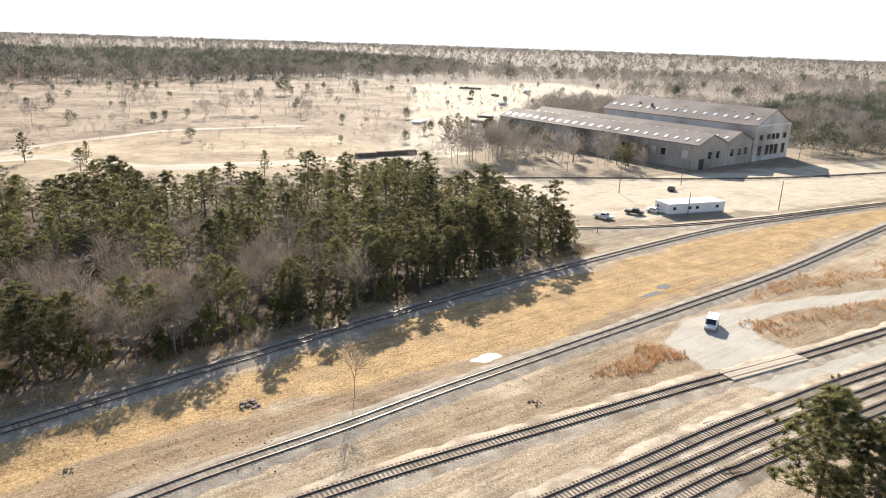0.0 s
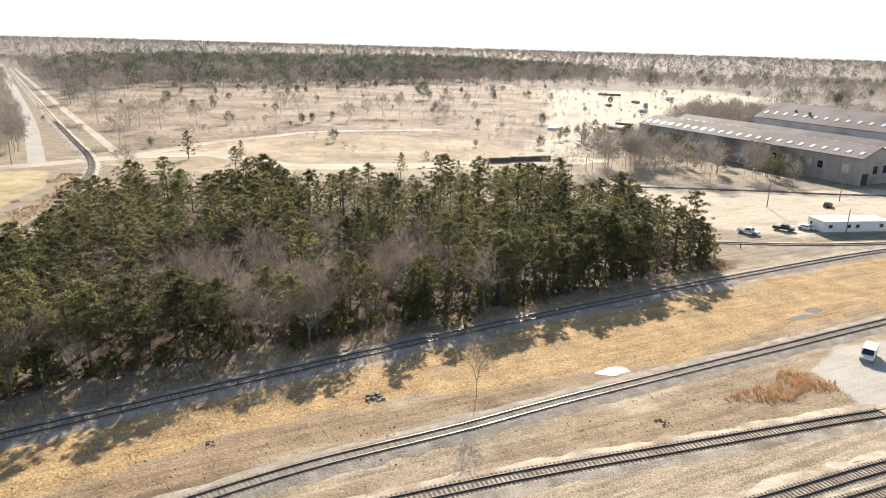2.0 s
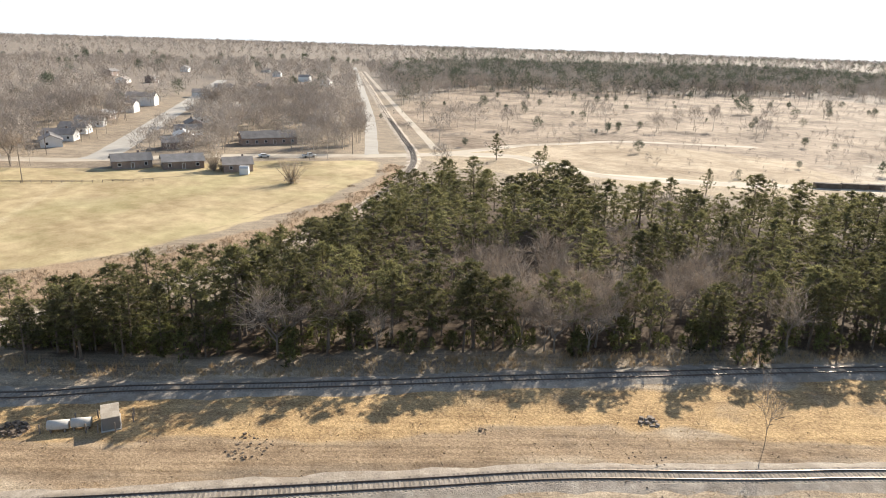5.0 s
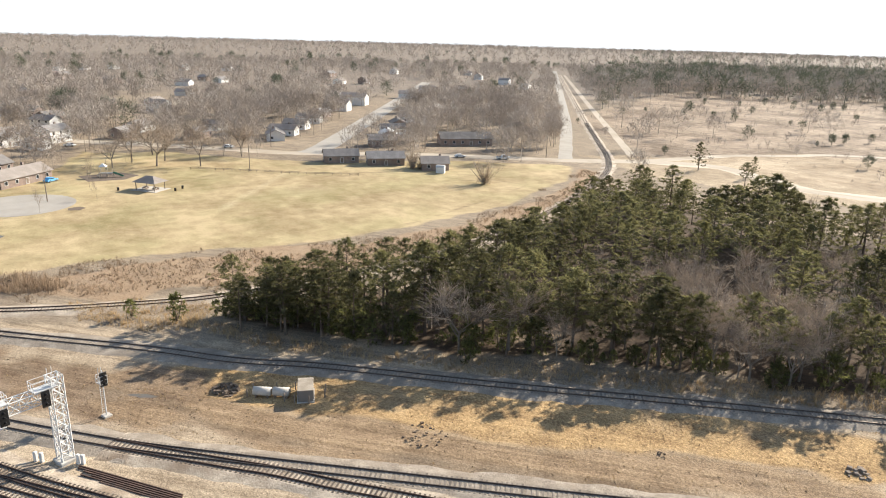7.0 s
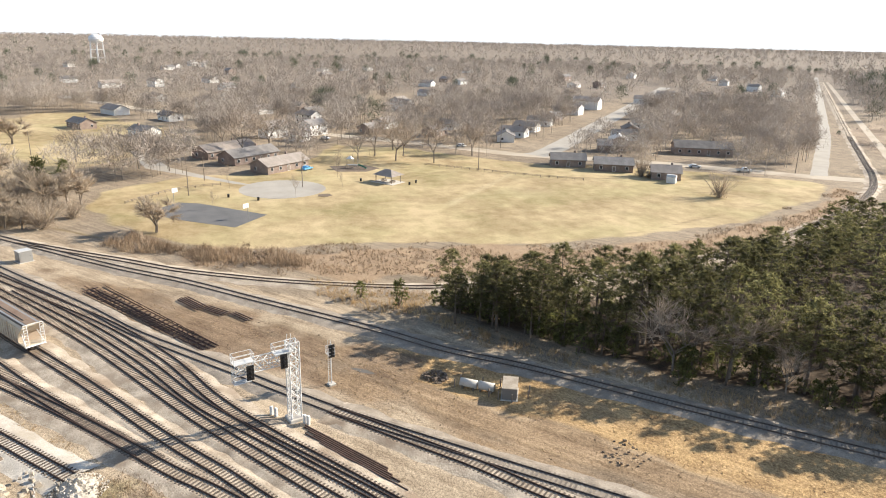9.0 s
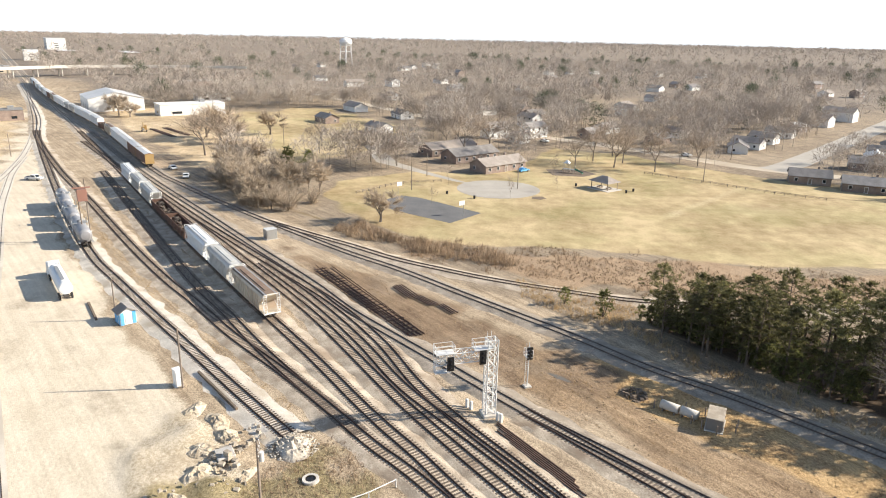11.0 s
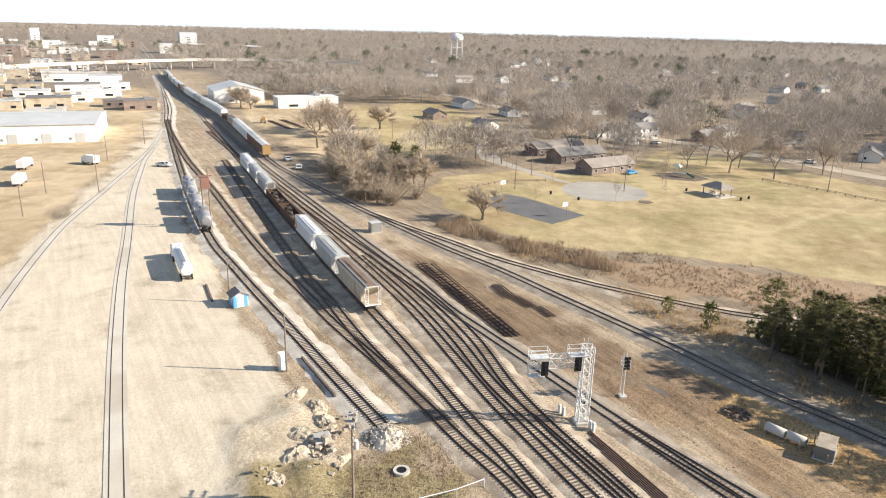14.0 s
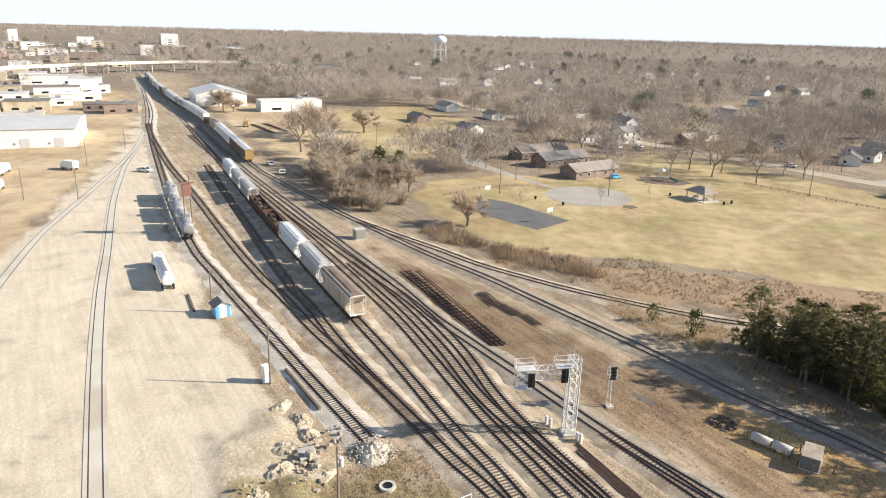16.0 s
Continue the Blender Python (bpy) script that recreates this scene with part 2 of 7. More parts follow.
# ---- building tools ----
class Form:
    """Collects faces for one mesh."""

    def __init__(self):
        self.v, self.f = [], []

    def face(self, pts):
        k = len(self.v)
        self.v += [tuple(p) for p in pts]
        self.f.append(tuple(range(k, k + len(pts))))

    def hull(self, ring0, ring1, caps=True):
        k, n = len(self.v), len(ring0)
        self.v += [tuple(p) for p in ring0] + [tuple(p) for p in ring1]
        for i in range(n):
            j = (i + 1) % n
            self.f.append((k + i, k + j, k + n + j, k + n + i))
        if caps:
            self.f.append(tuple(range(k + n - 1, k - 1, -1)))
            self.f.append(tuple(range(k + n, k + 2 * n)))

    def box(self, x, y, z, sx, sy, sz, turn=0.0, chamfer=0.0, taper=1.0):
        """A block on z, centred on x, y; turn in degrees about z."""
        c, s = math.cos(radians(turn)), math.sin(radians(turn))

        def ring(hx, hy, zz):
            if chamfer:
                q = [(hx - chamfer, -hy), (hx, -hy + chamfer), (hx, hy - chamfer), (hx - chamfer, hy), (-hx + chamfer, hy), (-hx, hy - chamfer), (-hx, -hy + chamfer), (-hx + chamfer, -hy)]
            else:
                q = [(hx, -hy), (hx, hy), (-hx, hy), (-hx, -hy)]
            return [(x + a * c - b * s, y + a * s + b * c, zz) for a, b in q]

        if chamfer:
            self.hull(ring(sx / 2, sy / 2, z), ring(sx / 2 * taper, sy / 2 * taper, z + sz - chamfer), caps=False)
            self.face(ring(sx / 2, sy / 2, z)[::-1])
            self.hull(ring(sx / 2 * taper, sy / 2 * taper, z + sz - chamfer), ring(sx / 2 * taper - chamfer, sy / 2 * taper - chamfer, z + sz), caps=False)
            self.face(ring(sx / 2 * taper - chamfer, sy / 2 * taper - chamfer, z + sz))
        else:
            self.hull(ring(sx / 2, sy / 2, z), ring(sx / 2 * taper, sy / 2 * taper, z + sz))
        return self

    def tube(self, p, q, r, r2=None, n=5, caps=True):
        p, q = Vector(p), Vector(q)
        r2 = r if r2 is None else r2
        d = (q - p).normalized()
        u = d.cross(Vector((0, 0, 1)) if abs(d.z) < 0.9 else Vector((1, 0, 0))).normalized()
        w = d.cross(u)
        ring = [(math.cos(2 * math.pi * i / n), math.sin(2 * math.pi * i / n)) for i in range(n)]
        self.hull([p + (u * a + w * b) * r for a, b in ring], [q + (u * a + w * b) * r2 for a, b in ring], caps)
        return self

    def wall(self, outline, x0, x1):
        """A yz outline drawn out along x."""
        self.hull([(x0, a, b) for a, b in outline], [(x1, a, b) for a, b in outline])
        return self

    def mesh(self, name, mat):
        me = bpy.data.meshes.new(name)
        me.from_pydata(self.v, [], self.f)
        me.materials.append(mat)
        me.update()
        bm = bmesh.new()
        bm.from_mesh(me)
        bmesh.ops.recalc_face_normals(bm, faces=bm.faces)
        bm.to_mesh(me)
        bm.free()
        return me

    def raw(self, name, mat):
        me = bpy.data.meshes.new(name)
        me.from_pydata(self.v, [], self.f)
        me.materials.append(mat)
        return me


def thing(name, m, label, category, group="", kind=""):
    ob = new(name)
    ob.matrix_basis = m
    return tagged(ob, label, category, group, kind)


def part(name, form, mat, parent, label="", at=None):
    me = form if isinstance(form, bpy.types.Mesh) else form.mesh(name, MAT[mat])
    ob = new(name, me)
    ob.parent = parent
    if at is not None:
        ob.matrix_basis = at
    return tagged(ob, label)


def smooth(ob):
    ob.data.shade_smooth()
    return ob


def spline(pts, step):
    """Even points on a soft curve through the given ones."""
    p = [Vector((*q, 0)) for q in pts]
    p = [2 * p[0] - p[1]] + p + [2 * p[-1] - p[-2]]
    fine = []
    for i in range(1, len(p) - 2):
        for k in range(24):
            t = k / 24
            a, b, c, d = p[i - 1 : i + 3]
            fine.append(0.5 * (2 * b + (c - a) * t + (2 * a - 5 * b + 4 * c - d) * t * t + (3 * b - a - 3 * c + d) * t**3))
    fine.append(p[-2])
    out, need = [fine[0]], step
    for a, b in zip(fine, fine[1:]):
        d = (b - a).length
        while d >= need and d > 0:
            a = a.lerp(b, need / d)
            out.append(a)
            d, need = (b - a).length, step
        need -= d
    return out


def headings(line):
    return [((line[min(i + 1, len(line) - 1)] - line[max(i - 1, 0)]).normalized()) for i in range(len(line))]


LATTICE = np.random.RandomState(7).rand(256, 256)


def ripple(x, y, size):
    """Smooth random values from 0 to 1 over the plan."""
    u, v = x / size, y / size
    i, j = np.floor(u).astype(int), np.floor(v).astype(int)
    a, b = u - i, v - j
    a, b = a * a * (3 - 2 * a), b * b * (3 - 2 * b)
    g = lambda p, q: LATTICE[p % 256, q % 256]
    return (g(i, j) * (1 - a) + g(i + 1, j) * a) * (1 - b) + (g(i, j + 1) * (1 - a) + g(i + 1, j + 1) * a) * b


def inside(poly, x, y):
    """Signed distance to an outline, positive inside."""
    x, y = np.asarray(x, float), np.asarray(y, float)
    best, odd = np.full(x.shape, 1e9), np.zeros(x.shape, bool)
    for (ax, ay), (bx, by) in zip(poly, poly[1:] + poly[:1]):
        dx, dy = bx - ax, by - ay
        t = np.clip(((x - ax) * dx + (y - ay) * dy) / (dx * dx + dy * dy), 0, 1)
        best = np.minimum(best, np.hypot(x - ax - t * dx, y - ay - t * dy))
        hitting = ((ay > y) != (by > y)) & (x < (bx - ax) * (y - ay) / (by - ay if by != ay else 1e-9) + ax)
        odd ^= hitting
    return np.where(odd, best, -best)


def along(line, x, y):
    """Distance to a broken line."""
    x, y = np.asarray(x, float), np.asarray(y, float)
    best = np.full(x.shape, 1e9)
    for (ax, ay), (bx, by) in zip(line, line[1:]):
        dx, dy = bx - ax, by - ay
        t = np.clip(((x - ax) * dx + (y - ay) * dy) / (dx * dx + dy * dy), 0, 1)
        best = np.minimum(best, np.hypot(x - ax - t * dx, y - ay - t * dy))
    return best
# ---- the plan: areas and roads ----
YARD = [(-680, -330), (-343, -146), (-240, -82), (-165, -22), (-124, 15), (-86, 50), (-50, 80), (0, 126), (75, 186), (150, 228), (330, 322), (340, 250), (150, 125), (60, 65), (0, 25), (-40, -4), (-56, -24), (-60, -74), (-110, -97), (-170, -121), (-240, -146), (-330, -186), (-680, -376)]
STRAW = [(-95, 32), (-80, 44), (-42, 79), (-10, 108), (30, 142), (80, 181), (140, 214), (170, 230), (150, 208), (112, 183), (76, 152), (44, 127), (18, 106), (0, 93), (-15, 84), (-28, 76), (-45, 62), (-60, 50), (-74, 36), (-88, 22), (-95, 22)]
LAWN = [(-156, 6), (-152, 33), (-148, 56), (-141, 80), (-142, 107), (-146, 142), (-161, 184), (-180, 208), (-186, 206), (-205, 185), (-222, 160), (-238, 128), (-262, 105), (-290, 85), (-300, 60), (-270, 45), (-240, 20), (-246, 0), (-236, -16), (-225, -26), (-200, -27), (-176, -14)]
LAWN_WEST = [(-255, -50), (-330, -82), (-420, -112), (-450, -60), (-350, 0), (-290, -16)]
LOT = [(-60, -22), (-85, -31), (-130, -65), (-200, -107), (-300, -164), (-390, -212), (-396, -222), (-330, -184), (-240, -144), (-170, -120), (-105, -95), (-55, -72), (-30, -60), (-30, -30)]
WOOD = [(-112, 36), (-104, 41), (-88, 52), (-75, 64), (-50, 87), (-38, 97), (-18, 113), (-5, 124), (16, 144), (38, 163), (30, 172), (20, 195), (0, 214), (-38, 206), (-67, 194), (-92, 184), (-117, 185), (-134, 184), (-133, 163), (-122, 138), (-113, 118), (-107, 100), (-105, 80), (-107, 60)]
FACTORY_YARD = [(6, 226), (38, 196), (60, 188), (100, 205), (160, 236), (230, 282), (250, 330), (180, 312), (140, 288), (100, 268), (60, 250), (14, 256)]
WET_YARD = [(-24, 285), (-10, 270), (30, 330), (40, 400), (90, 540), (230, 740), (150, 900), (-60, 760), (-20, 450), (-30, 330)]
CROSSING = [(38, 106), (45, 116), (55, 122), (75, 130), (110, 143), (170, 170), (172, 163), (115, 137), (85, 128), (66, 122), (57, 115), (56, 110), (60, 104), (76, 108), (110, 124), (160, 148), (160, 136), (100, 112), (70, 97), (57, 91), (50, 89), (43, 92)]
STREETS = [([(-520, -60), (-380, 25), (-292, 103), (-262, 128), (-229, 176), (-191, 216), (-171, 244)], 4.2), ([(-258, 134), (-270, 149), (-343, 217), (-430, 297), (-620, 470)], 5.5), ([(-192, 218), (-230, 261), (-279, 316), (-355, 397), (-455, 503), (-800, 868)], 3.0)]
DIRT_ROADS = [([(-191, 216), (-172, 243), (-146, 260), (-104, 244), (-64, 260), (-18, 290), (10, 300)], 4.5), ([(-172, 246), (-162, 290), (-147, 316), (-130, 345), (-70, 380)], 3.5), ([(-182, 250), (-231, 300), (-292, 362), (-386, 458), (-700, 780)], 2.4)]
SCRUB = [(-160, 0), (-150, 14), (-148, 40), (-142, 64), (-134, 84), (-136, 110), (-140, 140), (-155, 180), (-172, 206), (-160, 206), (-140, 170), (-128, 135), (-122, 105), (-119, 75), (-124, 45), (-130, 28), (-142, 10), (-152, -2)]
SOIL = [(-152, -30), (-136, -10), (-120, 4), (-102, 19), (-86, 31), (-76, 29), (-88, 14), (-105, 0), (-130, -18)]
TAN_SOUTH = [(-70, -80), (-105, -96), (-170, -121), (-240, -145), (-330, -186), (-450, -245), (-520, -340), (-330, -310), (-150, -200), (-80, -140)]
TAN_NORTH = [(-246, -80), (-340, -138), (-440, -200), (-430, -120), (-330, -80), (-255, -48)]
EAST_DIRT = [(-100, 18), (-88, 32), (-72, 46), (-30, 79), (0, 96), (40, 127), (100, 173), (97, 160), (40, 116), (0, 86), (-30, 61), (-60, 33), (-80, 16)]
WEEDS = [(-76, -11), (-67, -4), (-58, -2), (-48, -8), (-46, -24), (-62, -25), (-70, -17)]
FIELD = [(-290, 330), (-180, 262), (-100, 262), (-20, 300), (20, 360), (60, 520), (200, 760), (-100, 820), (-420, 640)]

ROAD_FORK = [(-200, 232), (-150, 216), (-60, 232), (-20, 262), (-14, 300), (-60, 352), (-120, 345), (-150, 325), (-170, 270)]
SOUTH_DIRT = [(-60, 31), (-30, 58), (0, 83), (40, 113), (95, 155), (100, 120), (60, 102), (17, 79), (-12, 62), (-45, 41)]
FILL = [(-83, -31), (-79.5, -25.8), (-74, -21), (-68, -17), (-61.5, -16), (-57, -19), (-55, -26), (-60, -31), (-72, -34)]
WORN = [(-152, 37), (-160, 45.9), (-170, 55), (-185.6, 70.5), (-209, 93.4), (-222, 106)]
LAWN_RIM = [(-188.5, -36.7), (-170.8, -18.8), (-157.1, 5.6), (-149.1, 24.5), (-144.4, 41.6), (-140.6, 67.9), (-143.4, 105.6), (-155.3, 146.6), (-162.7, 166.2), (-176, 163), (-182.6, 145.8)]
DITCHES = [[(-224, 96), (-221, 112), (-211, 127), (-204, 146), (-196, 168)], [(-226, 70), (-236, 92), (-243, 104)]]
MUD = [(-128, -3), (-112.2, 7.5), (-96.1, 15.3), (-89.7, 21.6), (-74.3, 27), (-64.6, 34.5), (-47.2, 49), (-28, 66), (0, 89)]
OIL = [(-69.6, -54.5, 2.0), (-64.3, -54.4, 1.7), (-72.4, -34.7, 2.2), (-88, -60, 1.2), (-58, -47, 1.5)]

# ---- ground: one sheet to the horizon ----
def steps(lo, hi, step, end):
    mid = list(np.arange(lo, hi + 0.1, step))
    a, d = [], step
    while mid[-1] + sum(a) < end:
        d = min(d * 1.16, 400)
        a.append(d)
    up = list(mid[-1] + np.cumsum(a))
    return np.array(list(mid[0] - np.cumsum(a))[::-1] + mid + up)


gx, gy = steps(-262, 112, 1.3, 4700), steps(-105, 262, 1.3, 4700)
GX, GY = np.meshgrid(gx, gy, indexing="ij")
X, Y = GX.ravel(), GY.ravel()
jit = (ripple(X, Y, 4) - 0.5) * 2.2 + (ripple(X + 300, Y, 13) - 0.5) * 4


def area(poly, soft=2.5, rag=1.0):
    return np.clip(0.5 + (inside(poly, X, Y) + jit * rag) / soft, 0, 1)


def road(line, half, soft=1.5):
    return np.clip(0.5 + (half - along(line, X, Y) + jit * 0.3) / soft, 0, 1)


# dumped fill humps up beside the end of the stub track
fill = np.clip(inside(FILL, X, Y) / 3.0, 0, 1)
hump = fill * np.clip(ripple(X, Y, 2.7) * 1.5 + ripple(X, Y, 6.5) * 0.7 - 0.75, 0, 1.3)
verts = np.stack([X, Y, hump], -1)
nx, ny = len(gx), len(gy)
idx = np.arange(nx * ny).reshape(nx, ny)
quads = np.stack([idx[:-1, :-1], idx[1:, :-1], idx[1:, 1:], idx[:-1, 1:]], -1).reshape(-1, 4)
me = bpy.data.meshes.new("ground")
me.vertices.add(len(verts)), me.loops.add(quads.size), me.polygons.add(len(quads))
me.vertices.foreach_set("co", verts.ravel().astype(np.float32))
me.loops.foreach_set("vertex_index", quads.ravel().astype(np.int32))
me.polygons.foreach_set("loop_start", np.arange(0, quads.size, 4).astype(np.int32))
me.update(calc_edges=True)
street = np.max([road(l, w) for l, w in STREETS[:1]], axis=0) * (np.hypot(X, Y) < 330)
dirt_road = np.max([road(l, w) for l, w in DIRT_ROADS[:2]], axis=0) * (np.hypot(X, Y) < 330)
GROUND_AREAS = [
    ("woodland", np.clip((np.hypot(X, Y) - 480) / 260, 0, 1) * (1 - area(FIELD, 20)), (0.2, 0.162, 0.126), (0.31, 0.255, 0.2)),
    ("field", area(FIELD, 20), (0.16, 0.113, 0.075), (0.42, 0.325, 0.232)),
    ("lawn", np.maximum(area(LAWN, 3), area(LAWN_WEST, 6)), (0.3, 0.222, 0.115), (0.55, 0.43, 0.25)),
    ("tan_grass", np.max([area(TAN_SOUTH, 8, 2), area(TAN_NORTH, 8, 2), area(ROAD_FORK, 8, 2) * 0.5], axis=0), (0.38, 0.28, 0.165), (0.63, 0.5, 0.33)),
    ("worn_path", np.clip(road(WORN, 1.6, 7.0) * (0.3 + 0.7 * ripple(X, Y, 9)), 0, 1) * 0.9, (0.5, 0.405, 0.25), (0.64, 0.53, 0.345)),
    ("bare_patch", np.clip(1.4 - np.hypot((X + 193) / 11, (Y - 99) / 13), 0, 1) * 0.6, (0.38, 0.28, 0.165), (0.52, 0.41, 0.26)),
    ("lawn_rim", np.max([road(l, 0.45, 1.6) for l in [LAWN_RIM] + DITCHES], axis=0) * 0.75, (0.17, 0.125, 0.07), (0.31, 0.235, 0.135)),
    ("yard", np.maximum(area(YARD, 4, 1.5), area(FACTORY_YARD, 5, 2) * 0.6), (0.26, 0.196, 0.13), (0.54, 0.43, 0.3)),
    ("yard_dirt", area(SOUTH_DIRT, 5, 2) * 0.8, (0.22, 0.158, 0.098), (0.45, 0.34, 0.22)),
    ("straw", area(STRAW, 3, 1.3), (0.23, 0.14, 0.065), (0.6, 0.41, 0.2)),
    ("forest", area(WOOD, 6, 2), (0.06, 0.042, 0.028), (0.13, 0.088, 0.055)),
    ("lot", np.max([area(LOT, 4, 1.5), area(FACTORY_YARD, 8, 2) * 0.55, area(WET_YARD, 40, 8) * 0.6, dirt_road], axis=0), (0.545, 0.462, 0.345), (0.7, 0.61, 0.475)),
    ("pave", np.maximum(street, area(CROSSING, 1.5, 0.35)), (0.4, 0.36, 0.3), (0.52, 0.475, 0.4)),
    ("soil", area(SOIL, 6, 3) * 0.85, (0.15, 0.1, 0.062), (0.33, 0.236, 0.15)),
    ("bare_dirt", area(EAST_DIRT, 4, 2) * 0.75 * (1 - area(STRAW, 3, 1.3) * 0.6), (0.2, 0.135, 0.08), (0.42, 0.303, 0.187)),
    ("mud", np.clip(road(MUD, 1.6, 3.0) * (0.35 + ripple(X, Y, 7)), 0, 1) * 0.75, (0.15, 0.108, 0.07), (0.3, 0.228, 0.155)),
    ("fill", fill, (0.36, 0.29, 0.195), (0.62, 0.53, 0.4)),
    ("oil", np.max([np.clip(1.3 - np.hypot(X - a, (Y - b) * 0.8) / c, 0, 1) for a, b, c in OIL], axis=0) * 0.5, (0.2, 0.165, 0.12), (0.32, 0.27, 0.2)),
    ("weeds", area(WEEDS, 3, 2) * 0.8, (0.19, 0.15, 0.075), (0.37, 0.3, 0.17)),
    ("scrub", area(SCRUB, 4, 1.5), (0.27, 0.185, 0.115), (0.46, 0.335, 0.215)),
]
mat = bpy.data.materials.new("ground_cover")
mat.use_nodes = True
nt = mat.node_tree
N, L = nt.nodes, nt.links
pos = N.new("ShaderNodeNewGeometry").outputs["Position"]


def grain(scale, detail=5, rough=0.6):
    t = N.new("ShaderNodeTexNoise")
    t.inputs["Scale"].default_value, t.inputs["Detail"].default_value, t.inputs["Roughness"].default_value = scale, detail, rough
    L.new(pos, t.inputs["Vector"])
    return t.outputs["Fac"]


def ranged(v, a, b, c=0.0, d=1.0):
    t = N.new("ShaderNodeMapRange")
    for k, q in zip(("From Min", "From Max", "To Min", "To Max"), (a, b, c, d)):
        t.inputs[k].default_value = q
    L.new(v, t.inputs["Value"])
    return t.outputs[0]


def blend(f, a, b):
    t = N.new("ShaderNodeMix")
    t.data_type = "RGBA"
    for k, q in (("Factor", f), ("A", a), ("B", b)):
        if isinstance(q, tuple):
            t.inputs[k].default_value = (*q, 1)
        else:
            L.new(q, t.inputs[k])
    return t.outputs["Result"]


def calc(op, a, b):
    t = N.new("ShaderNodeMath")
    t.operation = op
    for i, q in enumerate((a, b)):
        if isinstance(q, float):
            t.inputs[i].default_value = q
        else:
            L.new(q, t.inputs[i])
    return t.outputs[0]


wide, mid, tiny, gritty = grain(0.03, 6), grain(0.22, 6), grain(1.6, 6, 0.7), grain(7.0, 4, 0.7)
# long streaks left by wheels and water along the railway
turn = N.new("ShaderNodeMapping")
turn.inputs["Rotation"].default_value = (0, 0, radians(-37))
L.new(pos, turn.inputs["Vector"])
stretch = N.new("ShaderNodeMapping")
stretch.inputs["Scale"].default_value = (0.06, 0.9, 1)
L.new(turn.outputs[0], stretch.inputs["Vector"])
streak_tex = N.new("ShaderNodeTexNoise")
streak_tex.inputs["Scale"].default_value, streak_tex.inputs["Detail"].default_value, streak_tex.inputs["Roughness"].default_value = 1.0, 6, 0.65
L.new(stretch.outputs[0], streak_tex.inputs["Vector"])
streak = streak_tex.outputs["Fac"]
tone = ranged(calc("ADD", calc("ADD", calc("ADD", mid, tiny), calc("MULTIPLY", wide, 0.8)), calc("MULTIPLY", streak, 1.5)), 1.85, 2.5)
calm_tone = ranged(calc("ADD", calc("ADD", calc("MULTIPLY", wide, 1.3), calc("MULTIPLY", mid, 0.8)), calc("MULTIPLY", tiny, 0.5)), 1.08, 1.52)
clumps = ranged(calc("ADD", calc("ADD", calc("MULTIPLY", grain(2.3, 6, 0.8), 1.3), calc("MULTIPLY", mid, 0.5)), calc("MULTIPLY", streak, 0.45)), 0.95, 1.28)
TONES = {"lawn": calm_tone, "tan_grass": calm_tone, "worn_path": calm_tone, "field": calm_tone, "bare_patch": calm_tone, "straw": clumps, "scrub": clumps, "weeds": clumps, "fill": clumps}
colour = blend(tone, (0.2, 0.155, 0.11), (0.4, 0.32, 0.225))
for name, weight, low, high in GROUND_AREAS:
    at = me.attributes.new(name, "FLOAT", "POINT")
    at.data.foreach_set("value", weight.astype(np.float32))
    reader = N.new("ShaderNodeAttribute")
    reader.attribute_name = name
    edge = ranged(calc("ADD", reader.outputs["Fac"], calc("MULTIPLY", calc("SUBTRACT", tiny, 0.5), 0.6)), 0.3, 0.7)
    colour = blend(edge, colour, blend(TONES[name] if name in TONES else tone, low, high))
# greener patches of the mown lawn
turf = N.new("ShaderNodeAttribute")
turf.attribute_name = "lawn"
colour = blend(calc("MULTIPLY", turf.outputs["Fac"], ranged(grain(0.045, 6, 0.6), 0.44, 0.64, 0.0, 0.5)), colour, blend(calm_tone, (0.25, 0.225, 0.09), (0.42, 0.37, 0.18)))
# wheel-worn soil and damp stains
stain = calc("MULTIPLY", ranged(grain(0.09, 7, 0.65), 0.54, 0.7, 0.0, 0.55), ranged(turf.outputs["Fac"], 0.0, 1.0, 1.0, 0.2))
colour = blend(stain, colour, blend(tone, (0.2, 0.155, 0.11), (0.34, 0.27, 0.195)))
fleck = ranged(calc("ADD", calc("MULTIPLY", gritty, 0.6), calc("MULTIPLY", grain(3.2, 5, 0.75), 0.4)), 0.4, 0.6, 0.5, 1.42)
shade = N.new("ShaderNodeHueSaturation")
packed = N.new("ShaderNodeAttribute")
packed.attribute_name = "lot"
calm = N.new("ShaderNodeMix")
paved = N.new("ShaderNodeAttribute")
paved.attribute_name = "pave"
L.new(calc("MULTIPLY", calc("MAXIMUM", calc("MAXIMUM", packed.outputs["Fac"], paved.outputs["Fac"]), turf.outputs["Fac"]), 0.85), calm.inputs["Factor"]), L.new(fleck, calm.inputs["A"])
calm.inputs["B"].default_value = 1.0
L.new(calm.outputs["Result"], shade.inputs["Value"]), L.new(colour, shade.inputs["Color"])
bsdf = N["Principled BSDF"]
bsdf.inputs["Roughness"].default_value = 0.95
bsdf.inputs["Specular IOR Level"].default_value = 0.2
L.new(shade.outputs[0], bsdf.inputs["Base Color"])
bump = N.new("ShaderNodeBump")
bump.inputs["Strength"].default_value, bump.inputs["Distance"].default_value = 0.55, 0.18
L.new(calc("ADD", tiny, calc("MULTIPLY", gritty, 0.4)), bump.inputs["Height"]), L.new(bump.outputs[0], bsdf.inputs["Normal"])
me.materials.append(mat)
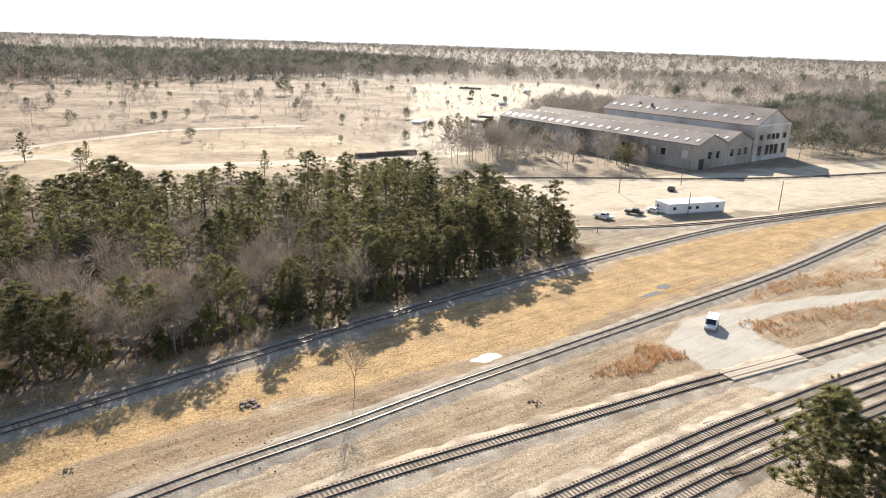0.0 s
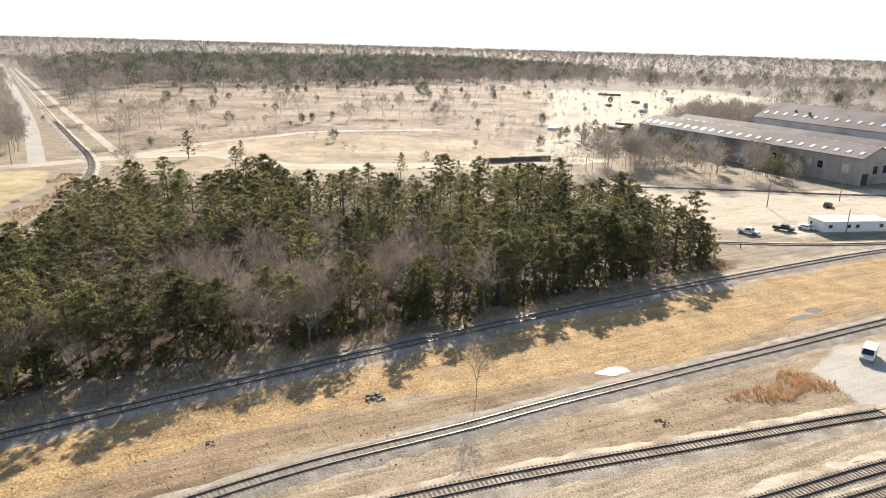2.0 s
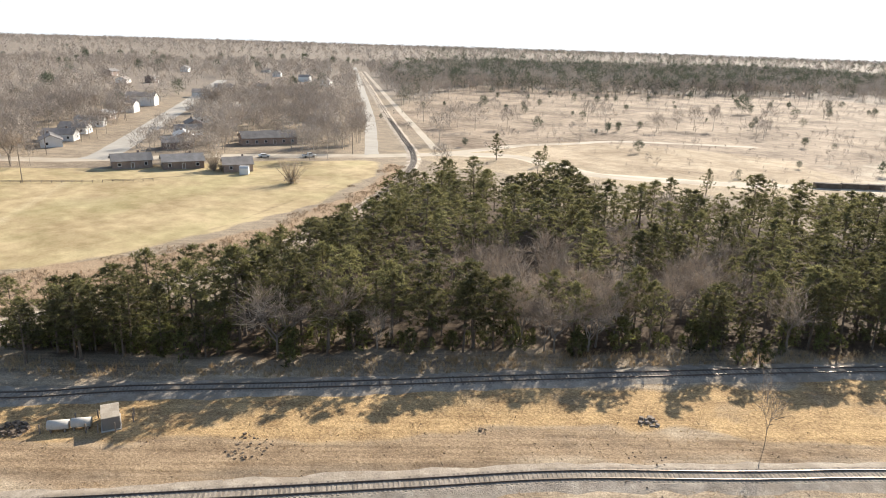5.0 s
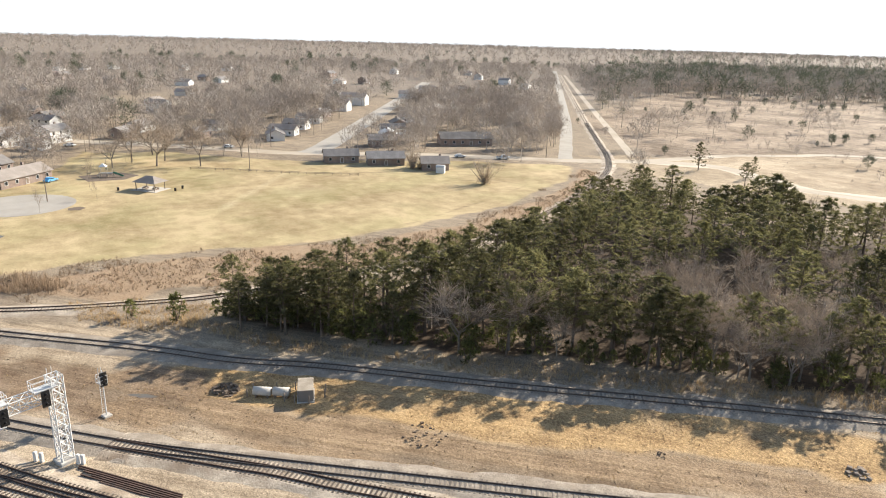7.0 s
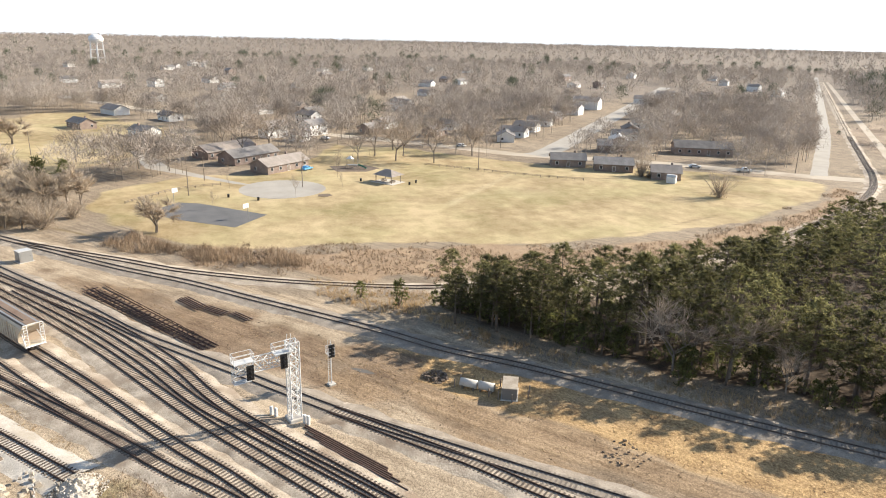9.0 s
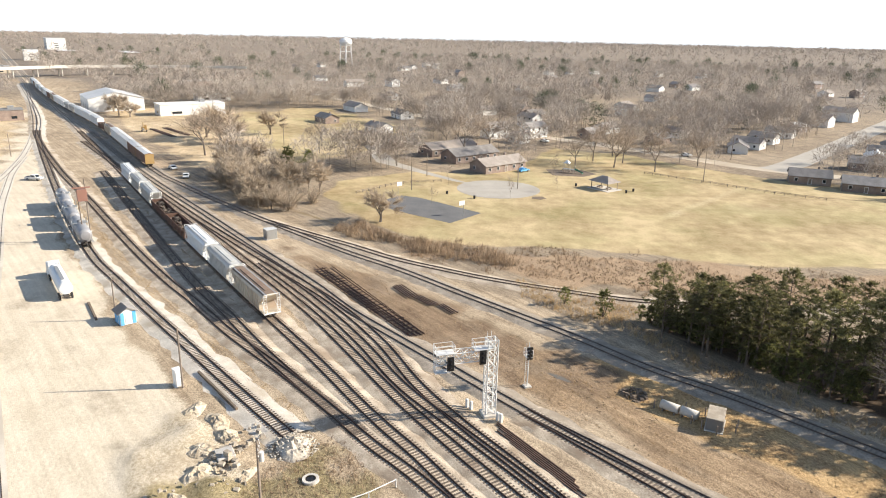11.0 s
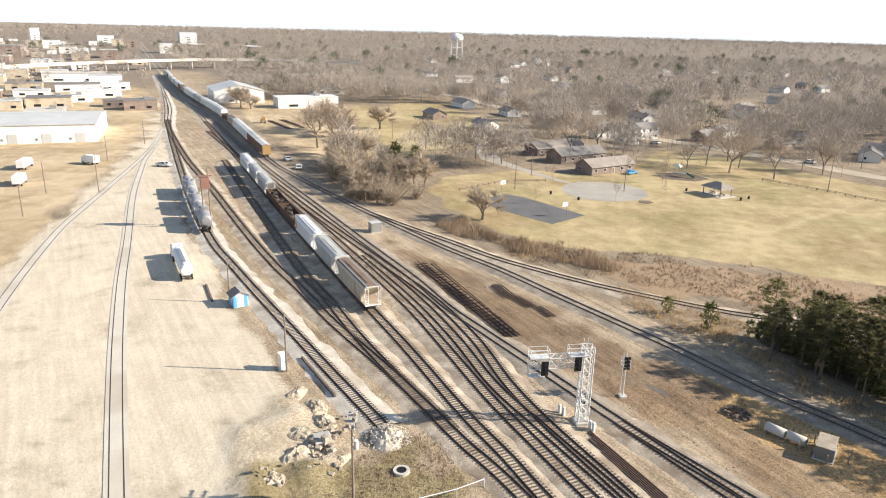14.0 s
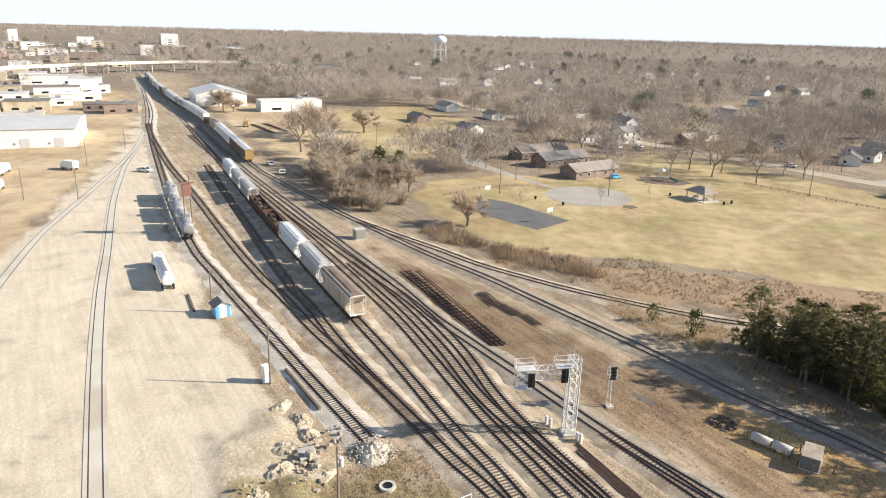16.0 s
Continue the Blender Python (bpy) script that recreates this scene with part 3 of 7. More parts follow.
ground = tagged(new("ground", me), "dry winter ground of dirt, gravel, lawn and straw", "ground", kind="structure")


def ribbon(name, pts, half, mat_, z, label):
    """A road laid along a soft line."""
    line = spline(pts, 6)
    f = Form()
    r = random.Random(int(half * 100))
    for p, h in zip(line, headings(line)):
        s = Vector((-h.y, h.x, 0))
        for a in (-half, half):
            f.v.append(tuple(p + s * (a + r.uniform(-0.25, 0.25)) + Vector((0, 0, z))))
    for i in range(len(line) - 1):
        f.f.append((i * 2, i * 2 + 1, i * 2 + 3, i * 2 + 2))
    return tagged(new(name, f.mesh(name, MAT[mat_])), label, "road", kind="structure")


for i, (l, w) in enumerate(STREETS):
    ribbon("road_%d" % (i + 1), l, w, "sand" if i == 0 else "pale_asphalt", 0.012 + 0.005 * i, "worn pale street between the houses" if i != 2 else "pale road beside the branch track")
for i, (l, w) in enumerate(DIRT_ROADS):
    ribbon("dirt_road_%d" % (i + 1), l, w * 0.8, "sand", 0.03 + 0.005 * i, "pale sandy dirt road")
# ---- railway tracks ----
TRACKS = {
    "north": ([(-1500, -860), (-643, -347), (-460, -234), (-343, -154.4), (-243.8, -94), (-216, -74), (-189.6, -52.5), (-165, -31), (-148, -15.5), (-136, -3), (-122, 9.5), (-104, 25.8), (-92.5, 35), (-82.9, 45), (-64.5, 61.3), (-42.3, 82.1), (-15.8, 106.3), (1.5, 121.3), (28.3, 144), (74, 179.8), (104, 197.3), (144, 219.2), (330, 318)], "ballast"),
    "branch": ([(-175, -40), (-162, -25.6), (-153, -15), (-143.7, -4.8), (-137, 5), (-131, 14.9), (-126.2, 24.9), (-122, 34.8), (-119.3, 44), (-116, 71), (-120, 106), (-130, 140), (-147, 180), (-166, 213), (-187, 239), (-210, 262.5), (-236, 289), (-263, 316.6), (-307, 362), (-700, 770)], "ballast_brown"),
    "main": ([(-1500, -868), (-640, -352), (-460, -241), (-343, -162), (-240, -97), (-180, -56), (-150, -35.5), (-128.1, -20.2), (-114.2, -11.5), (-104.2, -3.9), (-93.6, 4.4), (-80, 14.9), (-69.5, 24.3), (-59.6, 33.5), (-41, 51), (-27.2, 64), (-11.4, 76.2), (1.5, 86.8), (21.1, 101.9), (45.5, 120.7), (79.5, 147.5), (127.5, 190), (200, 252), (320, 350)], "ballast"),
    "siding": ([(-80, 14.7), (-68.5, 23.8), (-63.3, 28), (-57.5, 32), (-52.2, 36), (-40, 44.6), (-12.2, 62.5), (1.5, 70.6), (17.3, 79.2), (35.2, 89), (42.8, 93), (60.4, 102), (78.6, 112.2), (150, 152), (300, 236)], "ballast_brown"),
    "yard one": ([(-240, -101), (-180, -60), (-140, -31), (-118.6, -15.3), (-102, -5.7), (-87.5, 0.5), (-77, 6.3), (-65, 14), (-40, 29.5), (14.6, 64), (26, 71.3), (36.9, 78.5), (49.3, 86), (62, 93.5), (90, 109), (300, 226)], "ballast_brown"),
    "yard two": ([(-140, -32.5), (-118, -18), (-101.8, -8.8), (-87.2, -1.7), (-77, 5), (-65, 13.2), (-50, 23.2)], "ballast_brown"),
    "yard three": ([(-300, -143), (-180, -62), (-140, -35.5), (-117.5, -21), (-108, -15.3), (-99, -10.4), (-83.1, -1.8), (-71.2, 5.5), (-64.6, 9.7), (-40, 25.5), (20.8, 64.2), (33, 71.8), (46.4, 80.1), (90, 105), (300, 222)], "ballast_brown"),
    "hopper": ([(-460, -238), (-300, -140), (-236, -101), (-174, -63.9), (-128.8, -36.1), (-109.9, -24.2), (-99.4, -17.5), (-90.4, -12), (-82.5, -7.3), (-76.6, -3.6), (-70, 0.9), (-63.5, 4.9), (-40, 20), (27.4, 64.4), (35.3, 69.1), (43.6, 74.1), (90, 101), (300, 218)], "ballast_brown"),
    "turnout": ([(-236, -107), (-174, -70.5), (-129.6, -44), (-113.2, -33), (-100, -24.6), (-89.5, -17.3), (-75, -6.5)], "ballast_brown"),
    "freight": ([(-640, -350), (-396, -214), (-314.6, -170), (-240, -124), (-193.7, -92.5), (-151, -64), (-129.2, -48.7), (-118, -40), (-104, -29.7), (-90.5, -18.5), (-81.7, -11.6), (-72.5, -4.8), (-64.7, 1.6), (-45, 15.5)], "ballast_brown"),
    "stub": ([(-600, -332), (-394, -211), (-306.4, -165), (-195.5, -101.3), (-147.3, -71.7), (-126.8, -56.6), (-92.2, -29.4), (-73.4, -14.2)], "ballast_white"),
    "edge": ([(-420, -224), (-325, -177), (-276, -154), (-238.6, -139), (-189.2, -122.3), (-163.5, -114), (-141.3, -106.2), (-101.3, -88.4), (-40, -58)], "slab"),
    "works": ([(30, 176), (43, 178.3), (54, 180.6), (66, 184), (85, 191.4), (107, 202), (125, 211.5), (150, 223.5)], "ballast_brown"),
    "factory": ([(-30, 232), (0, 240), (23, 245), (46, 249), (67, 252), (98, 256), (150, 270), (260, 315)], "ballast_brown"),
    "spur": ([(-262, -147), (-233.4, -135.5), (-214.3, -126.5), (-180.7, -109.8), (-140.5, -87.8), (-116.7, -75), (-93, -61.5), (-76.8, -51.9), (-58, -40.5), (-30, -23.4)], "slab"),
}
tie_mesh_grey = Form().box(0, 0, 0, 0.23, 2.6, 0.17).mesh("tie", MAT["tie_grey"])
tie_mesh = Form().box(0, 0, 0, 0.23, 2.6, 0.17).mesh("tie", MAT["tie"])
RAIL = [(-0.1, 0), (0.1, 0), (0.045, 0.035), (0.042, 0.165), (-0.042, 0.165), (-0.045, 0.035)]


def lay_rail(line, head, off, z):
    f = Form()
    rows = []
    for p, h in zip(line, head):
        side = Vector((-h.y, h.x, 0))
        rows.append([p + side * (off + a) + Vector((0, 0, z + b)) for a, b in RAIL])
    k = len(RAIL)
    for r in rows:
        f.v += [tuple(q) for q in r]
    for i in range(len(rows) - 1):
        for j in range(k):
            n = (j + 1) % k
            f.f.append((i * k + j, i * k + n, (i + 1) * k + n, (i + 1) * k + j))
    return f


tie_ends = []
for order, (name, (pts, bed)) in enumerate(TRACKS.items()):
    lift = 0.004 * order
    flush = name in ("spur", "edge")
    track = thing("railway_track", pose(0, 0, 0), {"ballast": "rusty steel railway track on grey stone ballast", "ballast_brown": "rusty yard track on brown dusty ballast", "ballast_white": "old railway track on pale limestone ballast", "slab": "rails set flush in a pale paved lane"}[bed], "railway track", "tracks of the yard", "structure")
    line = spline(pts, 2.5)
    head = headings(line)
    zr = 0.0 if flush else 0.25 + lift
    low = -0.06 if flush else zr
    for off in (-0.755, 0.755):
        part("rail", lay_rail(line, head, off, low).mesh("rail", MAT["rail_worn" if bed == "ballast" else "rail"]), None, track)
    f = Form()
    cut = [(-1.35, 0.005), (1.35, 0.005)] if flush else [(-3.0, -0.04), (-1.5, 0.225), (1.5, 0.225), (3.0, -0.04)]
    k = len(cut)
    rng = random.Random(order)
    for p, h in zip(line, head):
        side = Vector((-h.y, h.x, 0))
        for a, b in cut:
            wob = 0 if flush else (rng.random() - 0.5) * (1.1 if abs(a) > 2 else 0.1)
            f.v.append(tuple(p + side * (a + wob) + Vector((0, 0, b + lift))))
    for i in range(len(line) - 1):
        for j in range(k - 1):
            f.f.append((i * k + j, i * k + j + 1, (i + 1) * k + j + 1, (i + 1) * k + j))
    part("ballast_bed", f, bed, track, at=None) if not flush else part("paved_strip", f, bed, track, "pale paving between flush rails")
    if flush:
        continue
    ties = spline(pts, 0.56)
    far, single = Form(), 0
    for p, h in zip(ties, headings(ties)):
        if abs(p.x) > 330 or p.y > 330 or p.y < -200:
            continue
        turn = math.degrees(math.atan2(h.y, h.x)) + rng.uniform(-1.5, 1.5)
        if -112 < p.x < -58 and single < 140 and name != "edge":
            o = part("tie", tie_mesh_grey if bed == "ballast" or name == "branch" else tie_mesh, None, track, at=pose(p.x + rng.uniform(-0.03, 0.03), p.y, 0.1 + lift, 0, 0, turn))
            single += 1
        else:
            s = rng.uniform(-0.08, 0.08)
            far.box(p.x - h.y * s, p.y + h.x * s, 0.1 + lift, 0.23, 2.6, 0.17, turn)
    tagged(part("ties", far.raw("ties", MAT["tie_grey" if bed == "ballast" or name == "branch" else "tie_many"]), None, track), kind="stuff")
# ---- trees ----
def spray(f, c, n, size, width, rng, up=0.2):
    """A tuft of narrow leaves round a point."""
    for _ in range(n):
        d = Vector((rng.gauss(0, 1), rng.gauss(0, 1), rng.gauss(up, 0.8))).normalized()
        w = d.cross(Vector((rng.gauss(0, 1), rng.gauss(0, 1), rng.gauss(0, 1)))).normalized() * width
        s = size * rng.uniform(0.55, 1.1)
        f.face([c + d * s * 0.1 + w, c + d * s * 0.15 - w, c + d * s])


def pine_forms(seed, h, low=0.42, wide=0.23, tuft=22, size=0.64, thin=0.06, limbs=3.2):
    rng = random.Random(seed)
    wood, crown = Form(), Form()
    lean = Vector((rng.uniform(-0.03, 0.03), rng.uniform(-0.03, 0.03), 1))
    r = h * 0.014 + 0.04
    for i in range(4):
        wood.tube(lean * (h * 0.95 * i / 4), lean * (h * 0.95 * (i + 1) / 4), r * (1 - i * 0.23), r * (1 - (i + 1) * 0.23), 5, caps=i in (0, 3))
    n = int(h * limbs)
    for i in range(n):
        t = (i + rng.random()) / n
        z = h * (low + (0.97 - low) * t)
        a = i * 2.4 + rng.uniform(-0.5, 0.5)
        reach = h * wide * (math.sin(math.pi * min(1, 0.28 + t * 0.72)) ** 0.8) * rng.uniform(0.5, 1.15) + 0.3
        base = lean * z
        tip = base + Vector((math.cos(a) * reach, math.sin(a) * reach, reach * rng.uniform(0.05, 0.45)))
        wood.tube(base, tip, 0.045, 0.015, 3, caps=False)
        for k in (0.35, 0.58, 0.8, 1.0):
            if rng.random() < 0.88:
                c = base.lerp(tip, k) + Vector((rng.gauss(0, 0.25), rng.gauss(0, 0.25), rng.gauss(0.1, 0.15)))
                spray(crown, c, tuft, size, thin, rng, 0.45)
    spray(crown, lean * (h * 0.97), 22, 0.8, 0.08, rng, 0.6)
    return wood.mesh("trunk", MAT["bark"]), crown.raw("crown", MAT["needles"])


def bare_forms(seed, h, spread=0.42, fuzz=1.0, base=0.25, mat="twigs"):
    rng = random.Random(seed)
    wood, twigs = Form(), Form()

    def grow(p, d, length, r, level):
        q = p + d * length
        if level < 3:
            wood.tube(p, q, r, r * 0.65, 5 if level == 0 else 3, caps=False)
            kids = (4, 4, 4)[level] + (rng.random() < 0.5)
            for i in range(kids):
                t = rng.uniform(0.45, 1.0) if i else 1.0
                side = Vector((rng.gauss(0, 1), rng.gauss(0, 1), rng.gauss(0.15, 0.5))).normalized()
                nd = (d * (0.75 if level else 0.9) + side * spread * rng.uniform(0.8, 1.9)).normalized()
                grow(p.lerp(q, t), nd, length * rng.uniform(0.62, 0.9) * (1.35 if level == 0 else 1.0), r * 0.5, level + 1)
        else:
            for _ in range(int(7 * fuzz)):
                side = Vector((rng.gauss(0, 1), rng.gauss(0, 1), rng.gauss(0.3, 0.7))).normalized()
                nd = (d + side * 0.9).normalized()
                s = p.lerp(q, rng.random())
                w = nd.cross(side).normalized() * rng.uniform(0.018, 0.034)
                twigs.face([s + w, s - w, s + nd * length * rng.uniform(0.7, 1.3)])

    girth = h * 0.016 + 0.03 if h > 6 else h * 0.012
    grow(Vector((0, 0, 0)), Vector((rng.uniform(-0.08, 0.08), rng.uniform(-0.08, 0.08), 1)).normalized(), h * base * 1.3, girth, 0)
    return wood.mesh("trunk", MAT["grey_bark"]), twigs.raw("crown", MAT[mat])


def leafy_forms(seed, h, mat="leaves", n=240, size=0.5):
    """A low evergreen shrub or young tree: stems and dense small leaves."""
    rng = random.Random(seed)
    wood, crown = Form(), Form()
    for i in range(5):
        a = i * 1.3 + rng.random()
        wood.tube((0, 0, 0), (math.cos(a) * h * 0.2, math.sin(a) * h * 0.2, h * 0.7), 0.05, 0.02, 3, caps=False)
    for _ in range(n // 5):
        t = rng.random() ** 0.8
        rad = h * 0.36 * math.sqrt(rng.random()) * math.sin(math.pi * (0.18 + 0.8 * t)) ** 0.7
        a = rng.uniform(0, 6.28)
        spray(crown, Vector((math.cos(a) * rad, math.sin(a) * rad, h * (0.06 + 0.92 * t))), 9, size, 0.07, rng, 0.5)
    return wood.mesh("trunk", MAT["bark"]), crown.raw("crown", MAT[mat])


def make_tree(forms, name, label, category, group):
    t = thing(name, pose(0, 0, -900), label, category, group)
    part("trunk", forms[0], None, t)
    part("crown", forms[1], None, t)
    return t


PINES = [make_tree(pine_forms(k, 12, low, wide), "pine_tree", "tall loblolly pine with dark green needle tufts", "tree", "trees of the wood") for k, (low, wide) in enumerate([(0.22, 0.26), (0.3, 0.24), (0.4, 0.28), (0.15, 0.24), (0.3, 0.3), (0.42, 0.26), (0.2, 0.22)])]
BARES = [make_tree(bare_forms(40 + k, 11, sp, 1.3), "bare_tree", "leafless grey-brown deciduous tree with fine twigs", "tree", "bare trees") for k, sp in enumerate([0.36, 0.44, 0.5, 0.4, 0.34])]
SHRUBS = [make_tree(leafy_forms(70 + k, 3.0), "evergreen_shrub", "yellow-green evergreen shrub at the wood's edge", "shrub", "shrubs of the wood") for k in range(3)]
LAWN_TREES = [make_tree(bare_forms(90 + k, 13, sp, 1.6, 0.2), "park_tree", "leafless spreading park tree on dry grass", "tree", "park trees") for k, sp in enumerate([0.55, 0.6, 0.5])]
THICKET = [make_tree(bare_forms(110 + k, 11, sp, 5.0, 0.11, "thicket_twigs"), "thicket_tree", "dense grey leafless thicket tree by the railway", "tree", "thicket trees") for k, sp in enumerate([0.6, 0.5])]
NEXT_FIRST = set()


def plant(stock, x, y, h, ref, rng, label=""):
    s = h / ref * rng.uniform(0.95, 1.05)
    w = s * rng.uniform(0.9, 1.15)
    if stock.name in NEXT_FIRST:
        ob = copy_thing(stock, pose(x, y, 0, 0, 0, rng.uniform(0, 360)))
    else:
        NEXT_FIRST.add(stock.name)
        ob = stock
        ob.matrix_basis = pose(x, y, 0, 0, 0, rng.uniform(0, 360))
    ob.scale = (w, w, s)
    return tagged(ob, label)


rng = random.Random(11)
wood_edge = [(-112, 38), (-104, 41), (-86, 53), (-73, 66), (-48, 88.5), (-36, 98.5), (-16, 114.5), (-3, 125.5), (18, 145.5), (37, 162), (29, 172), (20, 195), (0, 212), (-38, 204), (-67, 192), (-92, 182), (-117, 183), (-131, 181), (-130, 163), (-120, 138), (-111, 118), (-105, 100), (-103, 80), (-105, 60)]
spots = []
tries = 0
while len(spots) < 300 and tries < 30000:
    tries += 1
    x, y = rng.uniform(-134, 40), rng.uniform(36, 216)
    if float(inside(wood_edge, x, y)) < 0.3:
        continue
    near = 3.7 if float(inside(wood_edge, x, y)) < 16 else 5.2
    if all((x - a) ** 2 + (y - b) ** 2 > near**2 for a, b in spots):
        spots.append((x, y))
for x, y in spots:
    # bare hardwoods stand mixed in the middle of the front, pines elsewhere
    mixed = float(ripple(np.array([x * 1.0]), np.array([y * 1.0]), 17)[0])
    share = 0.55 if -85 < x < -25 and y < 125 else 0.22
    if x < -80:
        share = 0.0
    edge = float(inside(wood_edge, x, y))
    if mixed * 0.6 + rng.random() * 0.5 < share + 0.12:
        plant(BARES[rng.randrange(5)], x, y, rng.uniform(8.5, 13), 12.5, rng)
    else:
        top = rng.uniform(9, 15.5) if edge > 4 else rng.uniform(7, 13.5)
        ob = plant(PINES[rng.randrange(7)], x, y, top * (0.85 if x < -95 else 1.0), 12, rng)
        k = rng.uniform(1.1, 1.45)
        ob.scale = (ob.scale[0] * k, ob.scale[1] * k, ob.scale[2])
for p in spline([(-104, 42), (-86, 54), (-73, 67), (-48, 89.5), (-36, 99.5), (-16, 115.5), (-3, 126.5), (18, 146.5), (34, 161)], 3.6):
    if rng.random() < 0.8:
        bare = -80 < p.x < -30 and rng.random() < 0.5
        stock, ref = (BARES[rng.randrange(5)], 12.5) if bare else (PINES[rng.randrange(7)], 12)
        plant(stock, p.x - rng.uniform(-0.5, 3), p.y + rng.uniform(-0.5, 3), rng.uniform(8.5, 13.5) * (0.8 if p.x < -92 else 1), ref, rng)
# understorey along the front
rt = random.Random(19)
for _ in range(85):
    t_, d_ = rt.random(), rt.random() ** 1.3
    x, y = -111 + 22 * t_, 38.5 + 15 * t_ + 18 * d_
    x += -6 * d_ * t_
    plant(SHRUBS[rt.randrange(3)], x, y, rt.uniform(2.2, 4.6), 3, rt)
front = spline([(-107, 41.5), (-86.5, 52), (-73, 64.5), (-48, 87), (-36, 97), (-16, 113), (-3, 124), (18, 144), (37, 161)], 1.5)
for p in front:
    if rng.random() < 1.0:
        plant(SHRUBS[rng.randrange(3)], p.x - rng.uniform(0, 5), p.y + rng.uniform(0, 5), rng.choice((2.0, 2.6, 3.2, 4.2, 5.4)) * rng.uniform(0.8, 1.1), 3, rng)
PINES_WEST = [(-102, 40, 9.5, 1.0), (-97, 45.5, 12, 1.3), (-93, 51, 12.5, 1.25), (-88, 58.5, 14.5, 1.3), (-84, 64, 16, 1.4), (-76, 68, 16, 1.4), (-72, 76, 15.5, 1.3), (-103, 49, 11, 1.2), (-98, 58, 14, 1.3)]
# young pines standing alone
for x, y, h in ((-118.5, 27.5, 3.2), (-112, 33, 5), (-16, 108.5, 4.5), (-19, 107, 3.4), (-40, 93, 4.5), (-72, 63, 4.2)):
    plant(SHRUBS[1], x, y, h, 3, rng, "small bushy evergreen at the edge of the track")
for x, y, h in ((-148, 246, 11), (-118, 226, 9), (-60, 236, 9), (-40, 240, 7), (-128, 250, 8)):
    plant(PINES[rng.randrange(7)], x, y, h, 12, rng, "lone green pine beside the dirt road")
for x, y, h, w in PINES_WEST:
    plant(PINES[2 if h > 14 else 4], x, y, h, 12, rng, "tall domed pine at the tip of the wood").scale = (w, w, h / 12)
NEAR_PINES = [make_tree(pine_forms(200 + k, 12, 0.1, 0.3, 90, 0.55, 0.034, 7.5), "pine_tree", "broad pine with sparse sunlit crown beside the tracks", "tree", "trees beside the yard") for k in range(2)]
big = plant(NEAR_PINES[0], 41.5, 63.0, 14.3, 12, rng)
plant(NEAR_PINES[1], 45.5, 60.0, 13.0, 12, rng).scale = (1.45, 1.45, 1.05)
big.scale = (1.5, 1.5, 1.2)
# trees between wood and factory
for _ in range(75):
    a_, d_ = rng.uniform(14, 135), -4 - 34 * rng.random() ** 1.4
    x, y = 103 - 0.62 * a_ + 0.784 * d_, 276 + 0.784 * a_ + 0.62 * d_
    if y > 256:
        if rng.random() < 0.72:
            plant(PINES[rng.randrange(7)], x, y, rng.uniform(6, 11), 12, rng, "hazy green pine beside the factory wall")
        else:
            plant(BARES[rng.randrange(5)], x, y, rng.uniform(5, 9), 11, rng)
# park trees and thickets by the yard
for x, y, h in ((-271, 69, 13), (-268, 80, 12), (-258, 74, 13), (-250, 87, 12), (-262, 60, 9), (-263, 108, 12), (-283, 80, 12), (-296, 100, 12), (-271, -83, 17), (-267, -73, 14), (-276, 18, 15), (-262, -18, 13), (-270, -28, 11), (-255, -8, 10), (-280, -40, 12), (-295, 30, 14), (-300, 12, 13), (-243, -22, 9)):
    plant(LAWN_TREES[rng.randrange(3)], x, y, h, 9.5, rng)
for x, y, h in ((-175, -9.5, 9), (-196, -48, 9), (-204, -50, 10), (-212, -55, 10), (-206, -38, 11), (-214, -34, 11), (-222, -58, 10), (-230, -62, 9), (-236, -66, 9), (-188, -44, 7), (-210, -30, 9), (-246, -60, 12), (-255, -70, 12), (-310, -88, 16), (-318, -96, 14), (-300, -80, 13), (-330, -70, 12), (-222, -45, 8), (-240, -48, 8), (-186, -40, 5), (-199, -42, 6), (-393, -166, 12), (-402, -170, 11), (-388, -158, 10), (-410, -176, 12)):
    plant(THICKET[rng.randrange(2)], x, y, h, 5.4, rng)
plant(SHRUBS[0], -234, -44, 9.5, 3, rng, "rounded dark evergreen tree in a thicket")
plant(SHRUBS[2], -240, -38, 8, 3, rng, "rounded dark evergreen tree in a thicket")
# the big round bush and thin saplings on the lawn
def fan_bush(seed, h):
    r = random.Random(seed)
    wood, twigs = Form(), Form()
    for _ in range(46):
        d = Vector((r.gauss(0, 0.33), r.gauss(0, 0.33), 1)).normalized()
        tip = d * h * r.uniform(0.6, 1.0)
        wood.tube((d.x * 0.6, d.y * 0.6, 0), tip, 0.05, 0.012, 3, caps=False)
        for _ in range(34):
            s = tip * r.uniform(0.15, 1.0)
            nd = (d + Vector((r.gauss(0, 0.45), r.gauss(0, 0.45), r.gauss(0, 0.3)))).normalized()
            w = nd.cross(Vector((r.gauss(0, 1), r.gauss(0, 1), 0.3))).normalized() * 0.03
            twigs.face([s + w, s - w, s + nd * r.uniform(0.8, 1.8)])
    spread = []
    for _ in range(260):
        a, q = r.uniform(0, 6.28), r.uniform(0, 2.6)
        spread.append((math.cos(a) * q, math.sin(a) * q))
    for x, y in spread:
        spray(twigs, Vector((x, y, r.uniform(0.2, 1.6))), 6, 0.7, 0.03, r, 0.8)
    return wood.mesh("trunk", MAT["grey_bark"]), twigs.raw("crown", MAT["thicket_twigs"])


